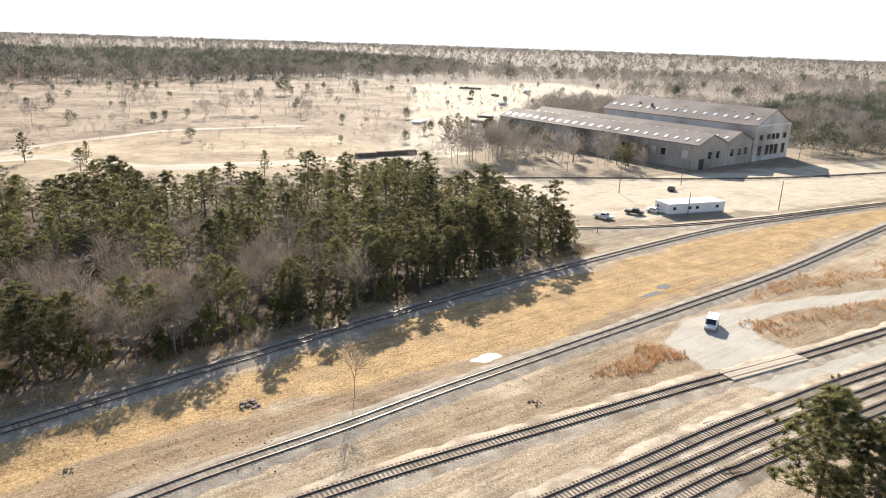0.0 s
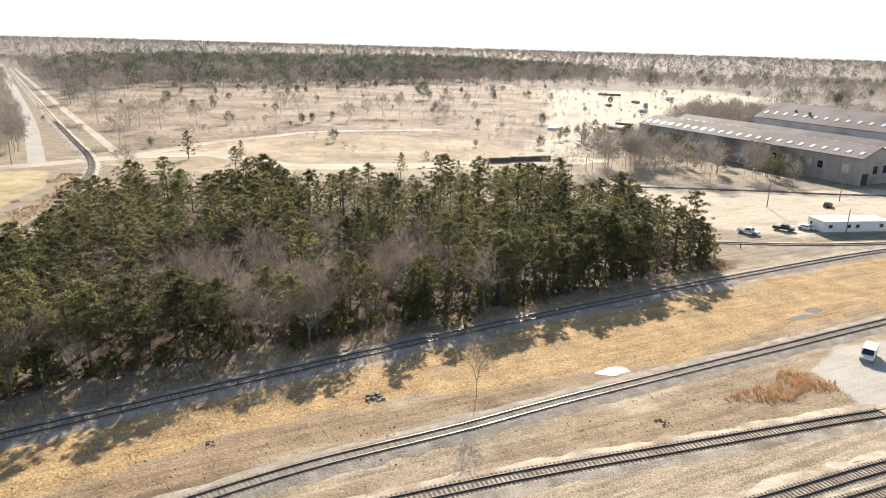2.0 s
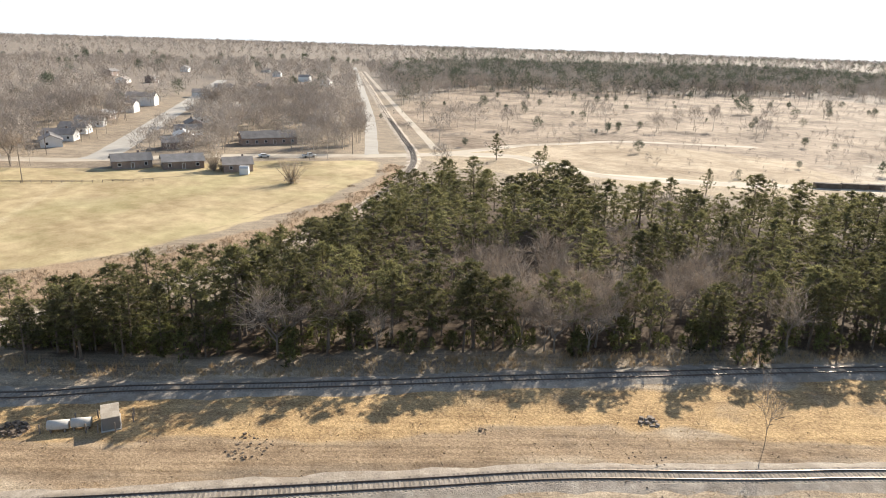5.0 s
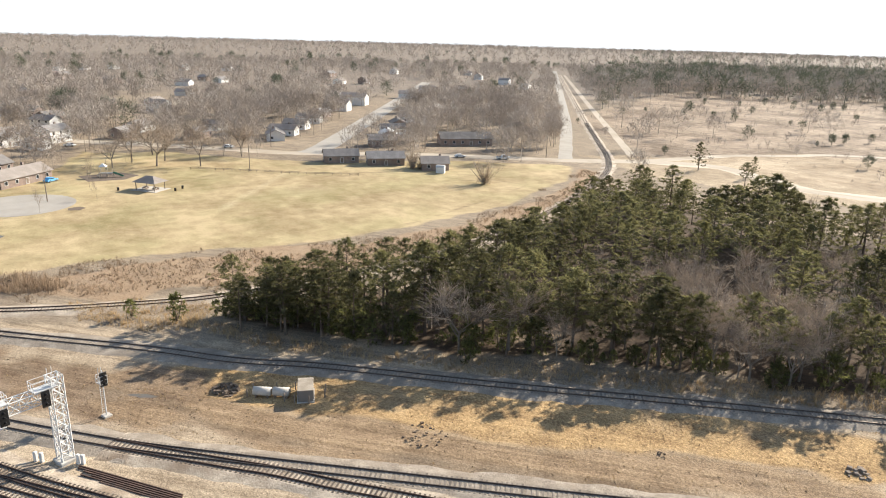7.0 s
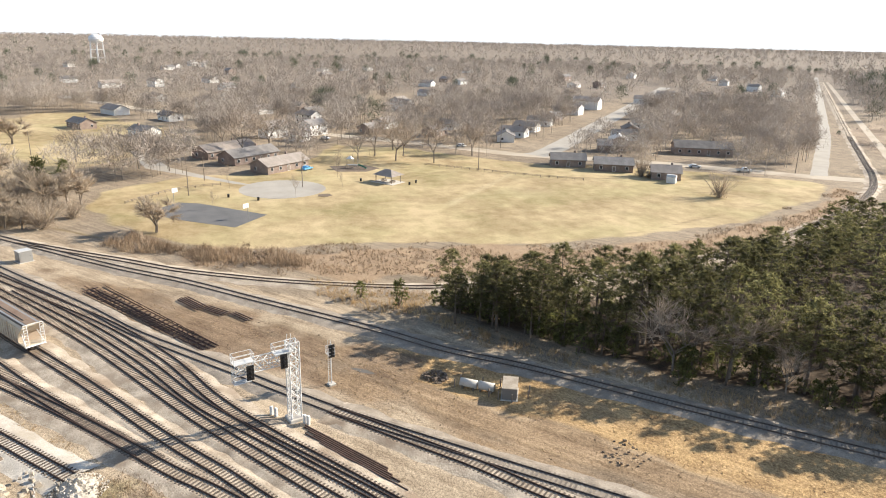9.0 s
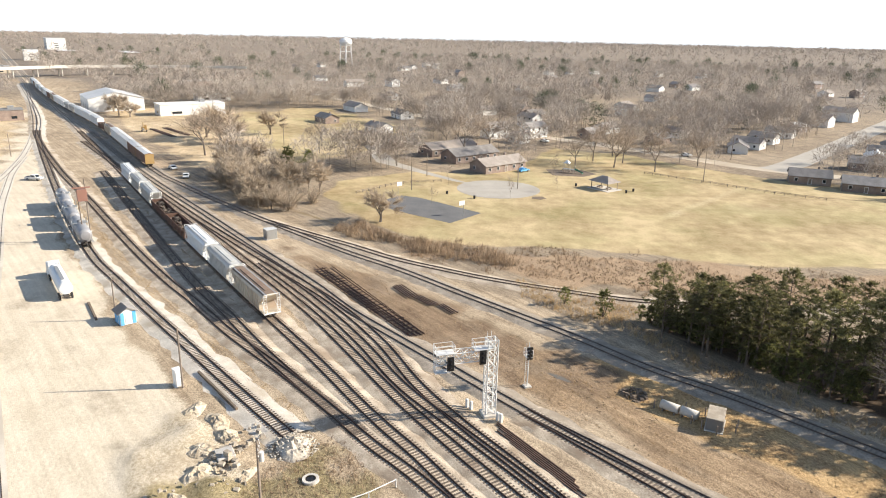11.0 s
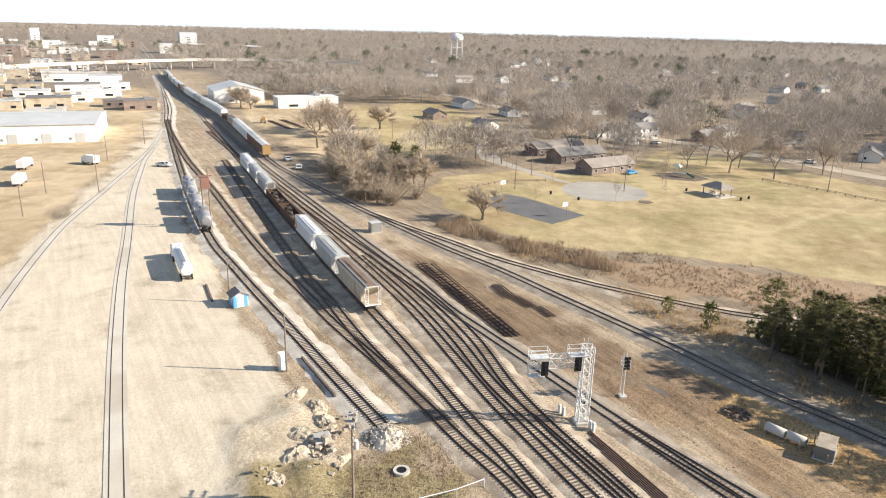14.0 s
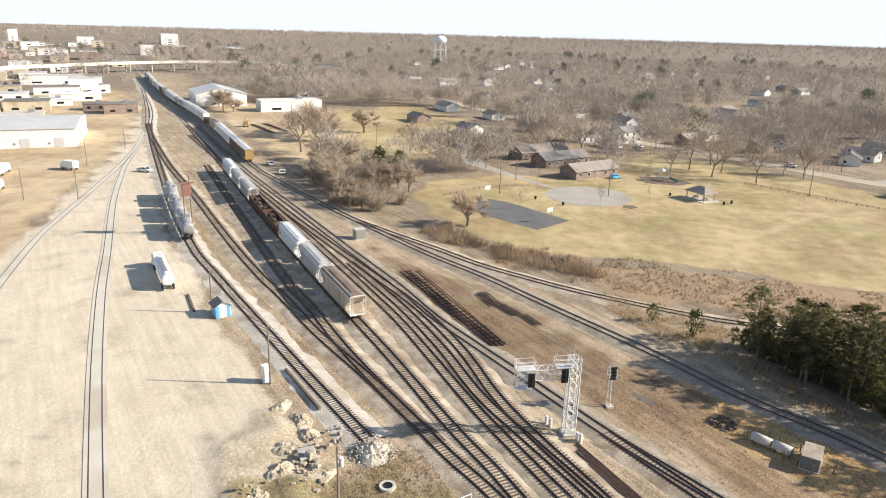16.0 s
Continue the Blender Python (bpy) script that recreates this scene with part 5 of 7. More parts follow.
def hopper_car(L, paint_, roof, label):
    car = thing("covered_hopper_car", pose(0, 0, 0), label, "freight car", "freight cars")
    w, h = 1.52, 4.55
    sec = [(-w, 1.25), (w, 1.25), (w, 3.9), (w * 0.86, 4.25), (w * 0.45, 4.45), (-w * 0.45, 4.45), (-w * 0.86, 4.25), (-w, 3.9)]
    top, inn = L / 2 - 0.55, L / 2 - 2.4
    f = Form()
    f.wall(sec, -inn, inn)
    for s in (-1, 1):
        a = [(s * inn, y, z) for y, z in sec]
        b = [(s * (top if z > 2.4 else inn + 0.1), y, z if z > 2.4 else 2.4) for y, z in sec]
        f.hull(a, b)
    part("body", f, paint_, car)
    part("side_sill", Form().box(0, 0, 1.05, L - 0.6, 3.0, 0.24), paint_, car)
    n = 4
    for i in range(n):
        x = (i + 0.5) / n * 2 * inn - inn
        f = Form()
        f.hull([(x - inn / n * 0.95, -1.4, 1.25), (x + inn / n * 0.95, -1.4, 1.25), (x + inn / n * 0.95, 1.4, 1.25), (x - inn / n * 0.95, 1.4, 1.25)], [(x - 0.3, -0.6, 0.35), (x + 0.3, -0.6, 0.35), (x + 0.3, 0.6, 0.35), (x - 0.3, 0.6, 0.35)])
        part("hopper_bay", f, paint_, car)
    for i in range(int(L / 1.25)):
        x = -inn + (i + 0.5) * 2 * inn / int(L / 1.25)
        for s in (-1, 1):
            part("side_rib", Form().box(x, s * (w + 0.03), 1.3, 0.1, 0.1, 2.6), paint_, car)
    for s in (-1, 1):
        part("roof_walkway", Form().box(0, s * 0.85, 4.4, L - 0.8, 0.5, 0.05), "steel_grey", car)
    part("hatch_strip", Form().box(0, 0, 4.45, 2 * inn, 0.75, 0.14, chamfer=0.04), roof, car, "rusty roof hatches")
    part("roof_panel", Form().wall([(-w * 0.87, 4.26), (-w * 0.46, 4.46), (w * 0.46, 4.46), (w * 0.87, 4.26), (w * 0.87, 4.28), (w * 0.46, 4.48), (-w * 0.46, 4.48), (-w * 0.87, 4.28)], -top + 0.1, top - 0.1), roof, car)
    for s in (-1, 1):
        f = Form()
        x = s * (L / 2 - 0.15)
        for y in (-1.4, -0.9, 0.9, 1.4):
            f.tube((x, y, 0.9), (x, y, 4.5), 0.045, n=4)
        for k in range(8):
            for y in (-1.15, 1.15):
                f.tube((x, y - 0.25, 1.2 + k * 0.42), (x, y + 0.25, 1.2 + k * 0.42), 0.03, n=4)
        f.tube((x, -1.4, 4.5), (x, 1.4, 4.5), 0.045, n=4)
        f.tube((x, -1.4, 0.95), (x - s * 2.2, -1.0, 3.2), 0.06, n=4)
        f.tube((x, 1.4, 0.95), (x - s * 2.2, 1.0, 3.2), 0.06, n=4)
        f.box(x - s * 0.3, 0, 1.0, 0.8, 2.9, 0.12)
        part("end_ladder", f, "white", car, "white painted end ladders")
        bogie(car, s * (L / 2 - 2.3))
    coupler(car, L)
    return car


def gondola_car(L):
    car = thing("gondola_car", pose(0, 0, 0), "rust-brown open gondola filled with scrap ties", "freight car", "freight cars")
    part("floor", Form().box(0, 0, 1.05, L, 2.9, 0.2), "gondola", car)
    for s in (-1, 1):
        part("side_wall", Form().box(0, s * 1.45, 1.1, L, 0.1, 1.7), "gondola", car)
        part("end_wall", Form().box(s * (L / 2 - 0.05), 0, 1.1, 0.1, 2.8, 1.7), "gondola", car)
        for i in range(12):
            part("side_rib", Form().box((i + 0.5) / 12 * L - L / 2, s * 1.54, 1.1, 0.14, 0.1, 1.65), "gondola", car)
        bogie(car, s * (L / 2 - 2.2))
    r = random.Random(3)
    f = Form()
    for _ in range(70):
        f.box(r.uniform(-L / 2 + 1.6, L / 2 - 1.6), r.uniform(-0.9, 0.9), 1.3 + r.uniform(0, 1.1), r.uniform(1, 2.6), 0.24, 0.2, r.uniform(-50, 50))
    tagged(part("scrap_load", f.raw("scrap_load", MAT["tie_many"]), None, car), "heap of dark scrap timber", kind="stuff")
    coupler(car, L)
    return car


def tank_car(L):
    car = thing("tank_car", pose(0, 0, 0), "grimy grey cylindrical tank car with roof platform", "freight car", "freight cars")
    f = Form()
    prof = [(-L / 2 + 0.5, 0.35), (-L / 2 + 0.6, 0.95), (-L / 2 + 0.95, 1.35), (-L / 2 + 1.5, 1.5), (L / 2 - 1.5, 1.5), (L / 2 - 0.95, 1.35), (L / 2 - 0.6, 0.95), (L / 2 - 0.5, 0.35)]
    n = 20
    rings = [[(x, math.cos(2 * math.pi * i / n) * r, 2.65 + math.sin(2 * math.pi * i / n) * r) for i in range(n)] for x, r in prof]
    for a, b in zip(rings, rings[1:]):
        f.hull(a, b, caps=False)
    f.face(rings[0][::-1]), f.face(rings[-1])
    smooth(part("tank", f, "tank_grey", car))
    part("dome", Form().tube((0, 0, 4.05), (0, 0, 4.6), 0.55, n=14), "tank_grey", car)
    part("frame", Form().box(0, 0, 0.85, L, 0.5, 0.35), "dark", car)
    for s in (-1, 1):
        part("saddle", Form().box(s * (L / 2 - 2.4), 0, 0.9, 1.0, 2.4, 0.7, taper=0.8), "tank_grey", car)
        part("walkway", Form().box(0, s * 1.35, 1.1, L - 0.4, 0.4, 0.08), "steel_grey", car)
        f = Form()
        for k in range(9):
            f.tube((-0.35, s * 1.62, 1.2 + k * 0.35), (0.35, s * 1.62, 1.2 + k * 0.35), 0.03, n=4)
        for x in (-0.35, 0.35):
            f.tube((x, s * 1.62, 1.1), (x, s * 1.62, 4.3), 0.035, n=4)
        part("ladder", f, "steel_white", car)
        bogie(car, s * (L / 2 - 2.3))
    f = Form()
    for x in (-1.1, 1.1):
        for y in (-1.4, 1.4):
            f.tube((x, y, 4.0), (x, y, 5.0), 0.035, n=4)
    for y in (-1.4, 1.4):
        f.tube((-1.1, y, 5.0), (1.1, y, 5.0), 0.035, n=4)
    f.box(0, 0, 4.0, 2.3, 2.9, 0.05)
    part("roof_platform", f, "steel_grey", car)
    coupler(car, L)
    return car


def box_car(L, paint_, label, end=None):
    car = thing("box_car", pose(0, 0, 0), label, "freight car", "freight cars")
    part("body", Form().wall([(-1.5, 1.1), (1.5, 1.1), (1.5, 4.5), (0, 4.85), (-1.5, 4.5)], -L / 2, L / 2), paint_, car)
    part("roof", Form().wall([(-1.53, 4.51), (0, 4.86), (1.53, 4.51), (1.53, 4.56), (0, 4.91), (-1.53, 4.56)], -L / 2, L / 2), "metal_roof", car)
    part("underframe", Form().box(0, 0, 0.8, L - 1, 1.4, 0.3), "dark", car)
    for s in (-1, 1):
        part("sliding_door", Form().box(0, s * 1.53, 1.15, 3.2, 0.1, 3.2), paint_, car)
        for i in range(10):
            x = (i + 0.5) / 10 * L - L / 2
            if abs(x) > 1.8:
                part("side_rib", Form().box(x, s * 1.53, 1.15, 0.12, 0.08, 3.3), paint_, car)
        if end:
            part("end_panel", Form().box(s * (L / 2 + 0.03), 0, 1.12, 0.08, 2.96, 3.36), end, car)
        bogie(car, s * (L / 2 - 2.2))
    coupler(car, L)
    return car


def couple(track, start, cars):
    """Stand cars end to end on a track, from a point westward."""
    line = spline(TRACKS[track][0], 0.5)
    k = min(range(len(line)), key=lambda i: (line[i].x - start[0]) ** 2 + (line[i].y - start[1]) ** 2)
    z = 0.25 + 0.165 + 0.004 * list(TRACKS).index(track)
    for maker, L in cars:
        half = int(L / 2 / 0.5)
        i = max(k - half, 1)
        a, b = line[max(i - 12, 0)], line[i + 12]
        maker(pose(line[i].x, line[i].y, z, 0, 0, math.degrees(math.atan2(b.y - a.y, b.x - a.x))))
        k = i - half - 2


STOCK = {}


def one(key, build):
    """Build the first of a kind, then copies of it."""

    def at(m):
        if key in STOCK:
            return copy_thing(STOCK[key], m)
        STOCK[key] = build()
        STOCK[key].matrix_basis = m
        return STOCK[key]

    return at


cream = one("cream", lambda: hopper_car(17.6, "cream", "roof_rust", "weathered cream covered hopper car with rusty roof"))
greyc = one("grey", lambda: hopper_car(15.6, "car_grey", "car_grey", "pale grey ribbed covered hopper car"))
whitec = one("white", lambda: hopper_car(17.0, "white", "white", "clean white covered hopper car"))
gond = one("gondola", lambda: gondola_car(17.5))
tank = one("tank", lambda: tank_car(16.2))
brownb = one("brownbox", lambda: box_car(17.0, "boxcar", "brown boxcar with bright yellow-orange end", "yellow"))
whiteb = one("whitebox", lambda: box_car(20.0, "white", "long white boxcar in a standing train"))
couple("hopper", (-109.5, -24.0), [(cream, 17.6), (greyc, 15.6), (whitec, 17.0), (gond, 17.5), (gond, 17.5), (greyc, 15.6), (greyc, 15.6), (whitec, 17.0)])
couple("north", (-243.5, -93.8), [(brownb, 17), (brownb, 17), (whiteb, 20), (whiteb, 20), (cream, 17.6), (gond, 17.5), (whiteb, 20), (whiteb, 20), (whiteb, 20), (greyc, 15.6), (greyc, 15.6), (whiteb, 20), (whiteb, 20), (cream, 17.6), (brownb, 17), (whiteb, 20), (greyc, 15.6), (whitec, 17), (greyc, 15.6), (whiteb, 20), (brownb, 17), (whiteb, 20), (greyc, 15.6)])
couple("stub", (-148.4, -72.6), [(tank, 16.2), (tank, 16.2), (tank, 16.2)])


# ---- signals ----
def lattice(f, p, q, w, bays, r=0.05):
    """A square truss from p to q."""
    p, q = Vector(p), Vector(q)
    d = (q - p).normalized()
    u = Vector((0, 0, 1)) if abs(d.z) < 0.7 else Vector((1, 0, 0))
    s = d.cross(u).normalized()
    u = s.cross(d).normalized()
    cs = [(1, 1), (1, -1), (-1, -1), (-1, 1)]
    pt = lambda t, c: p.lerp(q, t) + (u * cs[c][0] + s * cs[c][1]) * (w / 2)
    for c in range(4):
        f.tube(pt(0, c), pt(1, c), r * 1.5, n=4)
        for b in range(bays):
            k = (c + 1) % 4
            f.tube(pt(b / bays, c), pt((b + 1) / bays, k), r, n=4)
            f.tube(pt(b / bays, k), pt((b + 1) / bays, c), r * 0.8, n=4)
            f.tube(pt((b + 1) / bays, c), pt((b + 1) / bays, k), r * 0.8, n=4)


def signal_head(parent, x, y, z, turn=0):
    m = pose(x, y, z, 0, 0, turn)
    h = part("signal_head", Form().box(0, 0, 0, 0.08, 0.9, 1.9, chamfer=0.02), "black", parent, "black signal backboard", at=m)
    for k in range(3):
        part("lamp_hood", Form().tube((0.04, 0, 0.4 + k * 0.55), (0.4, 0, 0.36 + k * 0.55), 0.14, 0.16, 8), "black", h)
    part("lamp_case", Form().box(-0.25, 0, 0.1, 0.4, 0.5, 1.7, chamfer=0.04), "steel_grey", h)


def cage(parent, x, y, z, lx, ly):
    deck_ = part("platform", Form().box(x, y, z, lx, ly, 0.07), "steel_white", parent, "railed white service platform")
    for a in (-lx / 2, 0, lx / 2):
        for b in (-ly / 2, ly / 2):
            part("rail_post", Form().tube((x + a, y + b, z), (x + a, y + b, z + 1.1), 0.035, n=4), "steel_white", deck_)
    for zz in (0.55, 1.1):
        for b in (-ly / 2, ly / 2):
            part("handrail", Form().tube((x - lx / 2, y + b, z + zz), (x + lx / 2, y + b, z + zz), 0.035, n=4), "steel_white", deck_)
        for a in (-lx / 2, lx / 2):
            part("handrail", Form().tube((x + a, y - ly / 2, z + zz), (x + a, y + ly / 2, z + zz), 0.035, n=4), "steel_white", deck_)


gantry = thing("signal_gantry", pose(-79.7, 9.9, 0, 0, 0, 15), "white lattice cantilever signal gantry over yard tracks", "signal gantry")
f = Form()
lattice(f, (0, 0, 0.35), (0, 0, 10.8), 1.3, 8, 0.055)
part("tower", f, "steel_white", gantry)
f = Form()
lattice(f, (0, -0.5, 8.9), (0, -7.4, 8.9), 1.35, 6, 0.045)
part("arm", f, "steel_white", gantry)
cage(gantry, 0.2, -1.3, 9.75, 1.3, 2.4)
cage(gantry, 0.2, -6.3, 9.65, 1.3, 2.4)
cage(gantry, 0.4, -6.6, 7.2, 1.0, 2.0)
signal_head(gantry, 1.05, -5.7, 7.5), signal_head(gantry, 1.05, -1.5, 7.9)
f = Form()
for k in range(34):
    f.tube((-0.95, -0.25, 0.4 + k * 0.31), (-0.95, 0.25, 0.4 + k * 0.31), 0.02, n=4)
for y in (-0.25, 0.25):
    f.tube((-0.95, y, 0.3), (-0.95, y, 11.4), 0.03, n=4)
part("ladder", f, "steel_white", gantry)
part("footing", Form().box(0, 0, -0.1, 2.0, 2.0, 0.5, chamfer=0.06), "concrete", gantry)

mast = thing("signal_mast", pose(-87.2, 16.0, 0, 0, 0, 15), "white signal mast with black head and ladder", "signal")
part("post", Form().tube((0, 0, 0), (0, 0, 6.4), 0.09, 0.07, 8), "steel_white", mast)
f = Form()
for k in range(18):
    f.tube((-0.55, -0.2, 0.3 + k * 0.3), (-0.55, 0.2, 0.3 + k * 0.3), 0.02, n=4)
for y in (-0.2, 0.2):
    f.tube((-0.55, y, 0), (-0.45, y, 6.6), 0.03, n=4)
cage(mast, -0.2, 0, 4.6, 1.1, 0.9)
part("ladder", f, "steel_white", mast)
signal_head(mast, 0.3, 0, 4.3)
part("footing", Form().box(0, 0, -0.1, 1.0, 1.0, 0.35, chamfer=0.05), "concrete", mast)


# ---- lineside things ----
def simple(name, form, mat, m, label, category, group=""):
    ob = new(name, form.mesh(name, MAT[mat]))
    ob.matrix_basis = m
    return tagged(ob, label, category, group)


def cabinet(name, x, y, turn, lx, ly, h, mat, label, roof="steel_grey"):
    t = thing(name, pose(x, y, 0, 0, 0, turn), label, "cabinet")
    part("body", Form().box(0, 0, 0.12, lx, ly, h - 0.12, chamfer=0.04), mat, t)
    part("base", Form().box(0, 0, -0.05, lx + 0.3, ly + 0.3, 0.17), "concrete", t)
    part("lid", Form().box(0, 0, h, lx + 0.12, ly + 0.12, 0.08, chamfer=0.02), roof, t)
    part("door", Form().box(lx / 2 + 0.02, 0, 0.25, 0.05, ly * 0.8, h - 0.5), mat, t)
    part("handle", Form().box(lx / 2 + 0.06, ly * 0.3, h * 0.5, 0.05, 0.05, 0.2), "black", t)
    return t


for i, (x, y) in enumerate(((-81.6, 7.2), (-81.0, 7.7), (-78.3, 10.9), (-77.9, 11.3))):
    f = Form().box(0, 0, -0.05, 0.42, 0.36, 1.25, chamfer=0.05)
    simple("signal_pedestal", f, "steel_white", pose(x, y, 0, 0, 0, 33), "small white trackside pedestal box", "pedestal", "pedestals")
cabinet("equipment_case", -77.2, 38.7, 62, 2.0, 3.6, 1.75, "case_grey", "low grey metal equipment case behind short posts", "rubble")
for i, (x, y, L) in enumerate(((-80.6, 34.0, 2.4), (-79.0, 36.0, 2.2))):
    t = thing("storage_tank", pose(x, y, 0, 0, 0, 48), "pale weathered horizontal storage tank on cradle", "tank", "storage tanks")
    smooth(part("shell", Form().tube((-L / 2, 0, 0.75), (L / 2, 0, 0.75), 0.6, n=16), "concrete", t))
    for s in (-0.8, 0.8):
        part("cradle", Form().box(s, 0, -0.05, 0.2, 1.1, 0.5), "wood", t)
for i, (x, y) in enumerate(((-82.4, 33.5), (-81.5, 32.2), (-77.5, 35.7), (-76.4, 36.6), (-75.0, 38.0), (-75.4, 40.6), (-76.6, 41.4), (-79.6, 38.4), (-80.8, 36.2))):
    simple("marker_post", Form().box(0, 0, -0.1, 0.16, 0.16, 1.35, chamfer=0.02), "wood", pose(x, y, 0, 0, 0, i * 20), "short weathered wooden post", "post", "posts round the case")
cabinet("relay_hut", -158.8, -34.6, 33, 2.2, 2.6, 2.4, "steel_grey", "grey metal relay hut beside the junction", "metal_roof")
cabinet("white_cabinet", -87.2, -32.5, 38, 1.0, 0.9, 2.5, "white", "tall white utility cabinet beside a pole", "white")

shed = thing("guard_shed", pose(-109.0, -48.3, 0, 0, 0, 40), "small blue and white striped shed with dark roof", "shed")
part("wall", Form().wall([(-1.3, 0), (1.3, 0), (1.3, 2.2), (0, 2.9), (-1.3, 2.2)], -1.35, 1.35), "white", shed)
for x, y, a, b in ((1.38, -0.95, 0.06, 0.55), (1.38, 0.95, 0.06, 0.55)):
    part("stripe", Form().box(x, y, 0.05, a, b, 2.15), "blue", shed, "blue painted panel")
for x in (-0.9, 0.0, 0.9):
    part("stripe", Form().box(x, -1.33, 0.05, 0.5, 0.06, 2.1), "blue", shed, "blue painted panel")
for s in (1, -1):
    f = Form()
    f.hull([(-1.6, s * 1.65, 2.02), (1.6, s * 1.65, 2.02), (1.6, s * 1.65, 2.12), (-1.6, s * 1.65, 2.12)], [(-1.6, 0, 2.93), (1.6, 0, 2.93), (1.6, 0, 3.05), (-1.6, 0, 3.05)])
    part("roof", f, "shingle", shed)
part("door", Form().box(1.39, 0, 0.05, 0.06, 0.9, 2.0), "white", shed)


def pole(x, y, h, turn=0, arms=0, label="weathered wooden utility pole", lean=0.0):
    t = thing("utility_pole", pose(x, y, 0, lean, 0, turn), label, "utility pole", "utility poles")
    part("shaft", Form().tube((0, 0, -0.2), (0, 0, h), 0.16, 0.1, 8), "wood", t)
    for k in range(arms):
        a = part("crossarm", Form().box(0.16, 0, h - 0.5 - k * 0.7, 0.12, 2.6, 0.14), "wood", t)
        for s in (-1.15, -0.5, 0.5, 1.15):
            part("insulator", Form().tube((0.16, s, h - 0.37 - k * 0.7), (0.16, s, h - 0.17 - k * 0.7), 0.05, n=6), "steel_white", a)
    return t


pole(-86.5, -31.6, 9.0), pole(-109.7, -50.2, 7.5)
p = pole(-59.3, -14.9, 9.2, 100, 2, "wooden power pole with double crossarm and transformer")
part("transformer", Form().tube((0.35, 0.2, 6.8), (0.35, 0.2, 7.8), 0.26, n=12), "steel_white", p, "pale transformer can")
for x, y, h in ((-177.5, -134.3, 9), (-181.9, -121, 11), (-154, -123.7, 8), (-225, -145, 9), (-262, -152, 9), (60.2, 226.5, 8.5), (86.7, 243.9, 8), (73, 196.5, 7.1), (105.4, 208.6, 9), (157.5, 302, 13), (-218, 32, 7), (-236, 3, 8), (-214, -2, 9), (-232, 98, 9), (-279, 128, 11), (-199, 214, 9), (-345, -110, 10), (-300, -58, 9), (42, 175, 1.6)):
    pole(x, y, h, 40)
frame_ = thing("loading_rack", pose(-153.7, -73.8, 0, 0, 0, 31), "tall rusty red loading rack on two poles", "loading rack")
for y in (0.0, -3.2):
    part("post", Form().tube((-1.0 - y * 0.2, y * 0.5, 0), (-1.0 - y * 0.2, y * 0.5, 14.6 if y == 0 else 12.5), 0.16, 0.12, 8), "wood", frame_)
part("cabin", Form().box(-0.8, -0.8, 9.8, 1.6, 2.0, 2.6, chamfer=0.06), "red", frame_, "faded red raised cabin")
part("beam", Form().box(-0.8, -0.8, 12.6, 0.3, 3.6, 0.3), "red", frame_)

# loose rails and panels
f = Form()
r = random.Random(21)
for k in range(11):
    a, b = Vector((-136.5 + 0.15 * k, -21.0 + k * 0.36, 0.3 - 0.12 * (k % 3))), Vector((-103.4 - 0.1 * k, -1.0 + k * 0.27, 0.3 - 0.12 * (k % 3)))
    a += Vector((r.uniform(-3, 3), 0, 0))
    f.tube(a, b, 0.09, n=4)
for k in range(26):
    t_ = k / 26
    c = Vector((-136, -21.5, 0)).lerp(Vector((-103.4, -1.2, 0)), t_)
    f.box(c.x - 0.9, c.y + 1.7, 0.0, 0.22, 2.2 + r.uniform(0, 1.6), 0.18, 32 + r.uniform(-3, 3))
tagged(new("rail_stack", f.raw("rail_stack", MAT["rail_old"])), "long rusty stack of dismantled track panels", "rail stack", kind="stuff")
for x, y, n, L, turn in ((-124.5, -1.9, 5, 7.0, 29), (-119.6, 2.0, 4, 6.0, 38), (-115.3, 6.2, 3, 5, 31)):
    t = thing("rail_bundle", pose(x, y, 0, 0, 0, turn), "bundle of dark rusty rails lying on dirt", "rail bundle", "rail bundles")
    for k in range(n):
        part("loose_rail", Form().box(r.uniform(-0.6, 0.6), (k - n / 2) * 0.5, 0.16, L - 0.5 * (k % 2), 0.14, 0.16), "rail_old", t)
    for s in (-0.3, 0.3):
        part("skid", Form().box(s * L, 0, -0.02, 0.25, n * 0.54, 0.18), "wood", t)
t = thing("rail_bundle", pose(-69.5, 15.2, 0, 0, 0, 32), "long dark bundle of spare rails beside the yard", "rail bundle", "rail bundles")
for k in range(6):
    part("loose_rail", Form().box(r.uniform(-2.5, 2.5), (k - 3) * 0.3, 0.02, 14, 0.13, 0.17), "rail_old", t)
for x, y, turn in ((-331, -121, 38), (-336, -116, 39)):
    t = thing("rail_bundle", pose(x, y, 0, 0, 0, turn), "long dark stack of old rails on tan dirt", "rail bundle", "rail bundles")
    for k in range(7):
        part("loose_rail", Form().box(r.uniform(-2, 2), (k - 3) * 0.34, 0.0, 30, 0.16, 0.3), "rail_old", t)
t = thing("rail_bundle", pose(52.5, 88.5, 0, 0, 0, 26.8), "single long spare rail lying beside the track", "rail bundle", "rail bundles")
part("loose_rail", Form().box(0, 0, 0.0, 38, 0.16, 0.2), "rail_old", t)


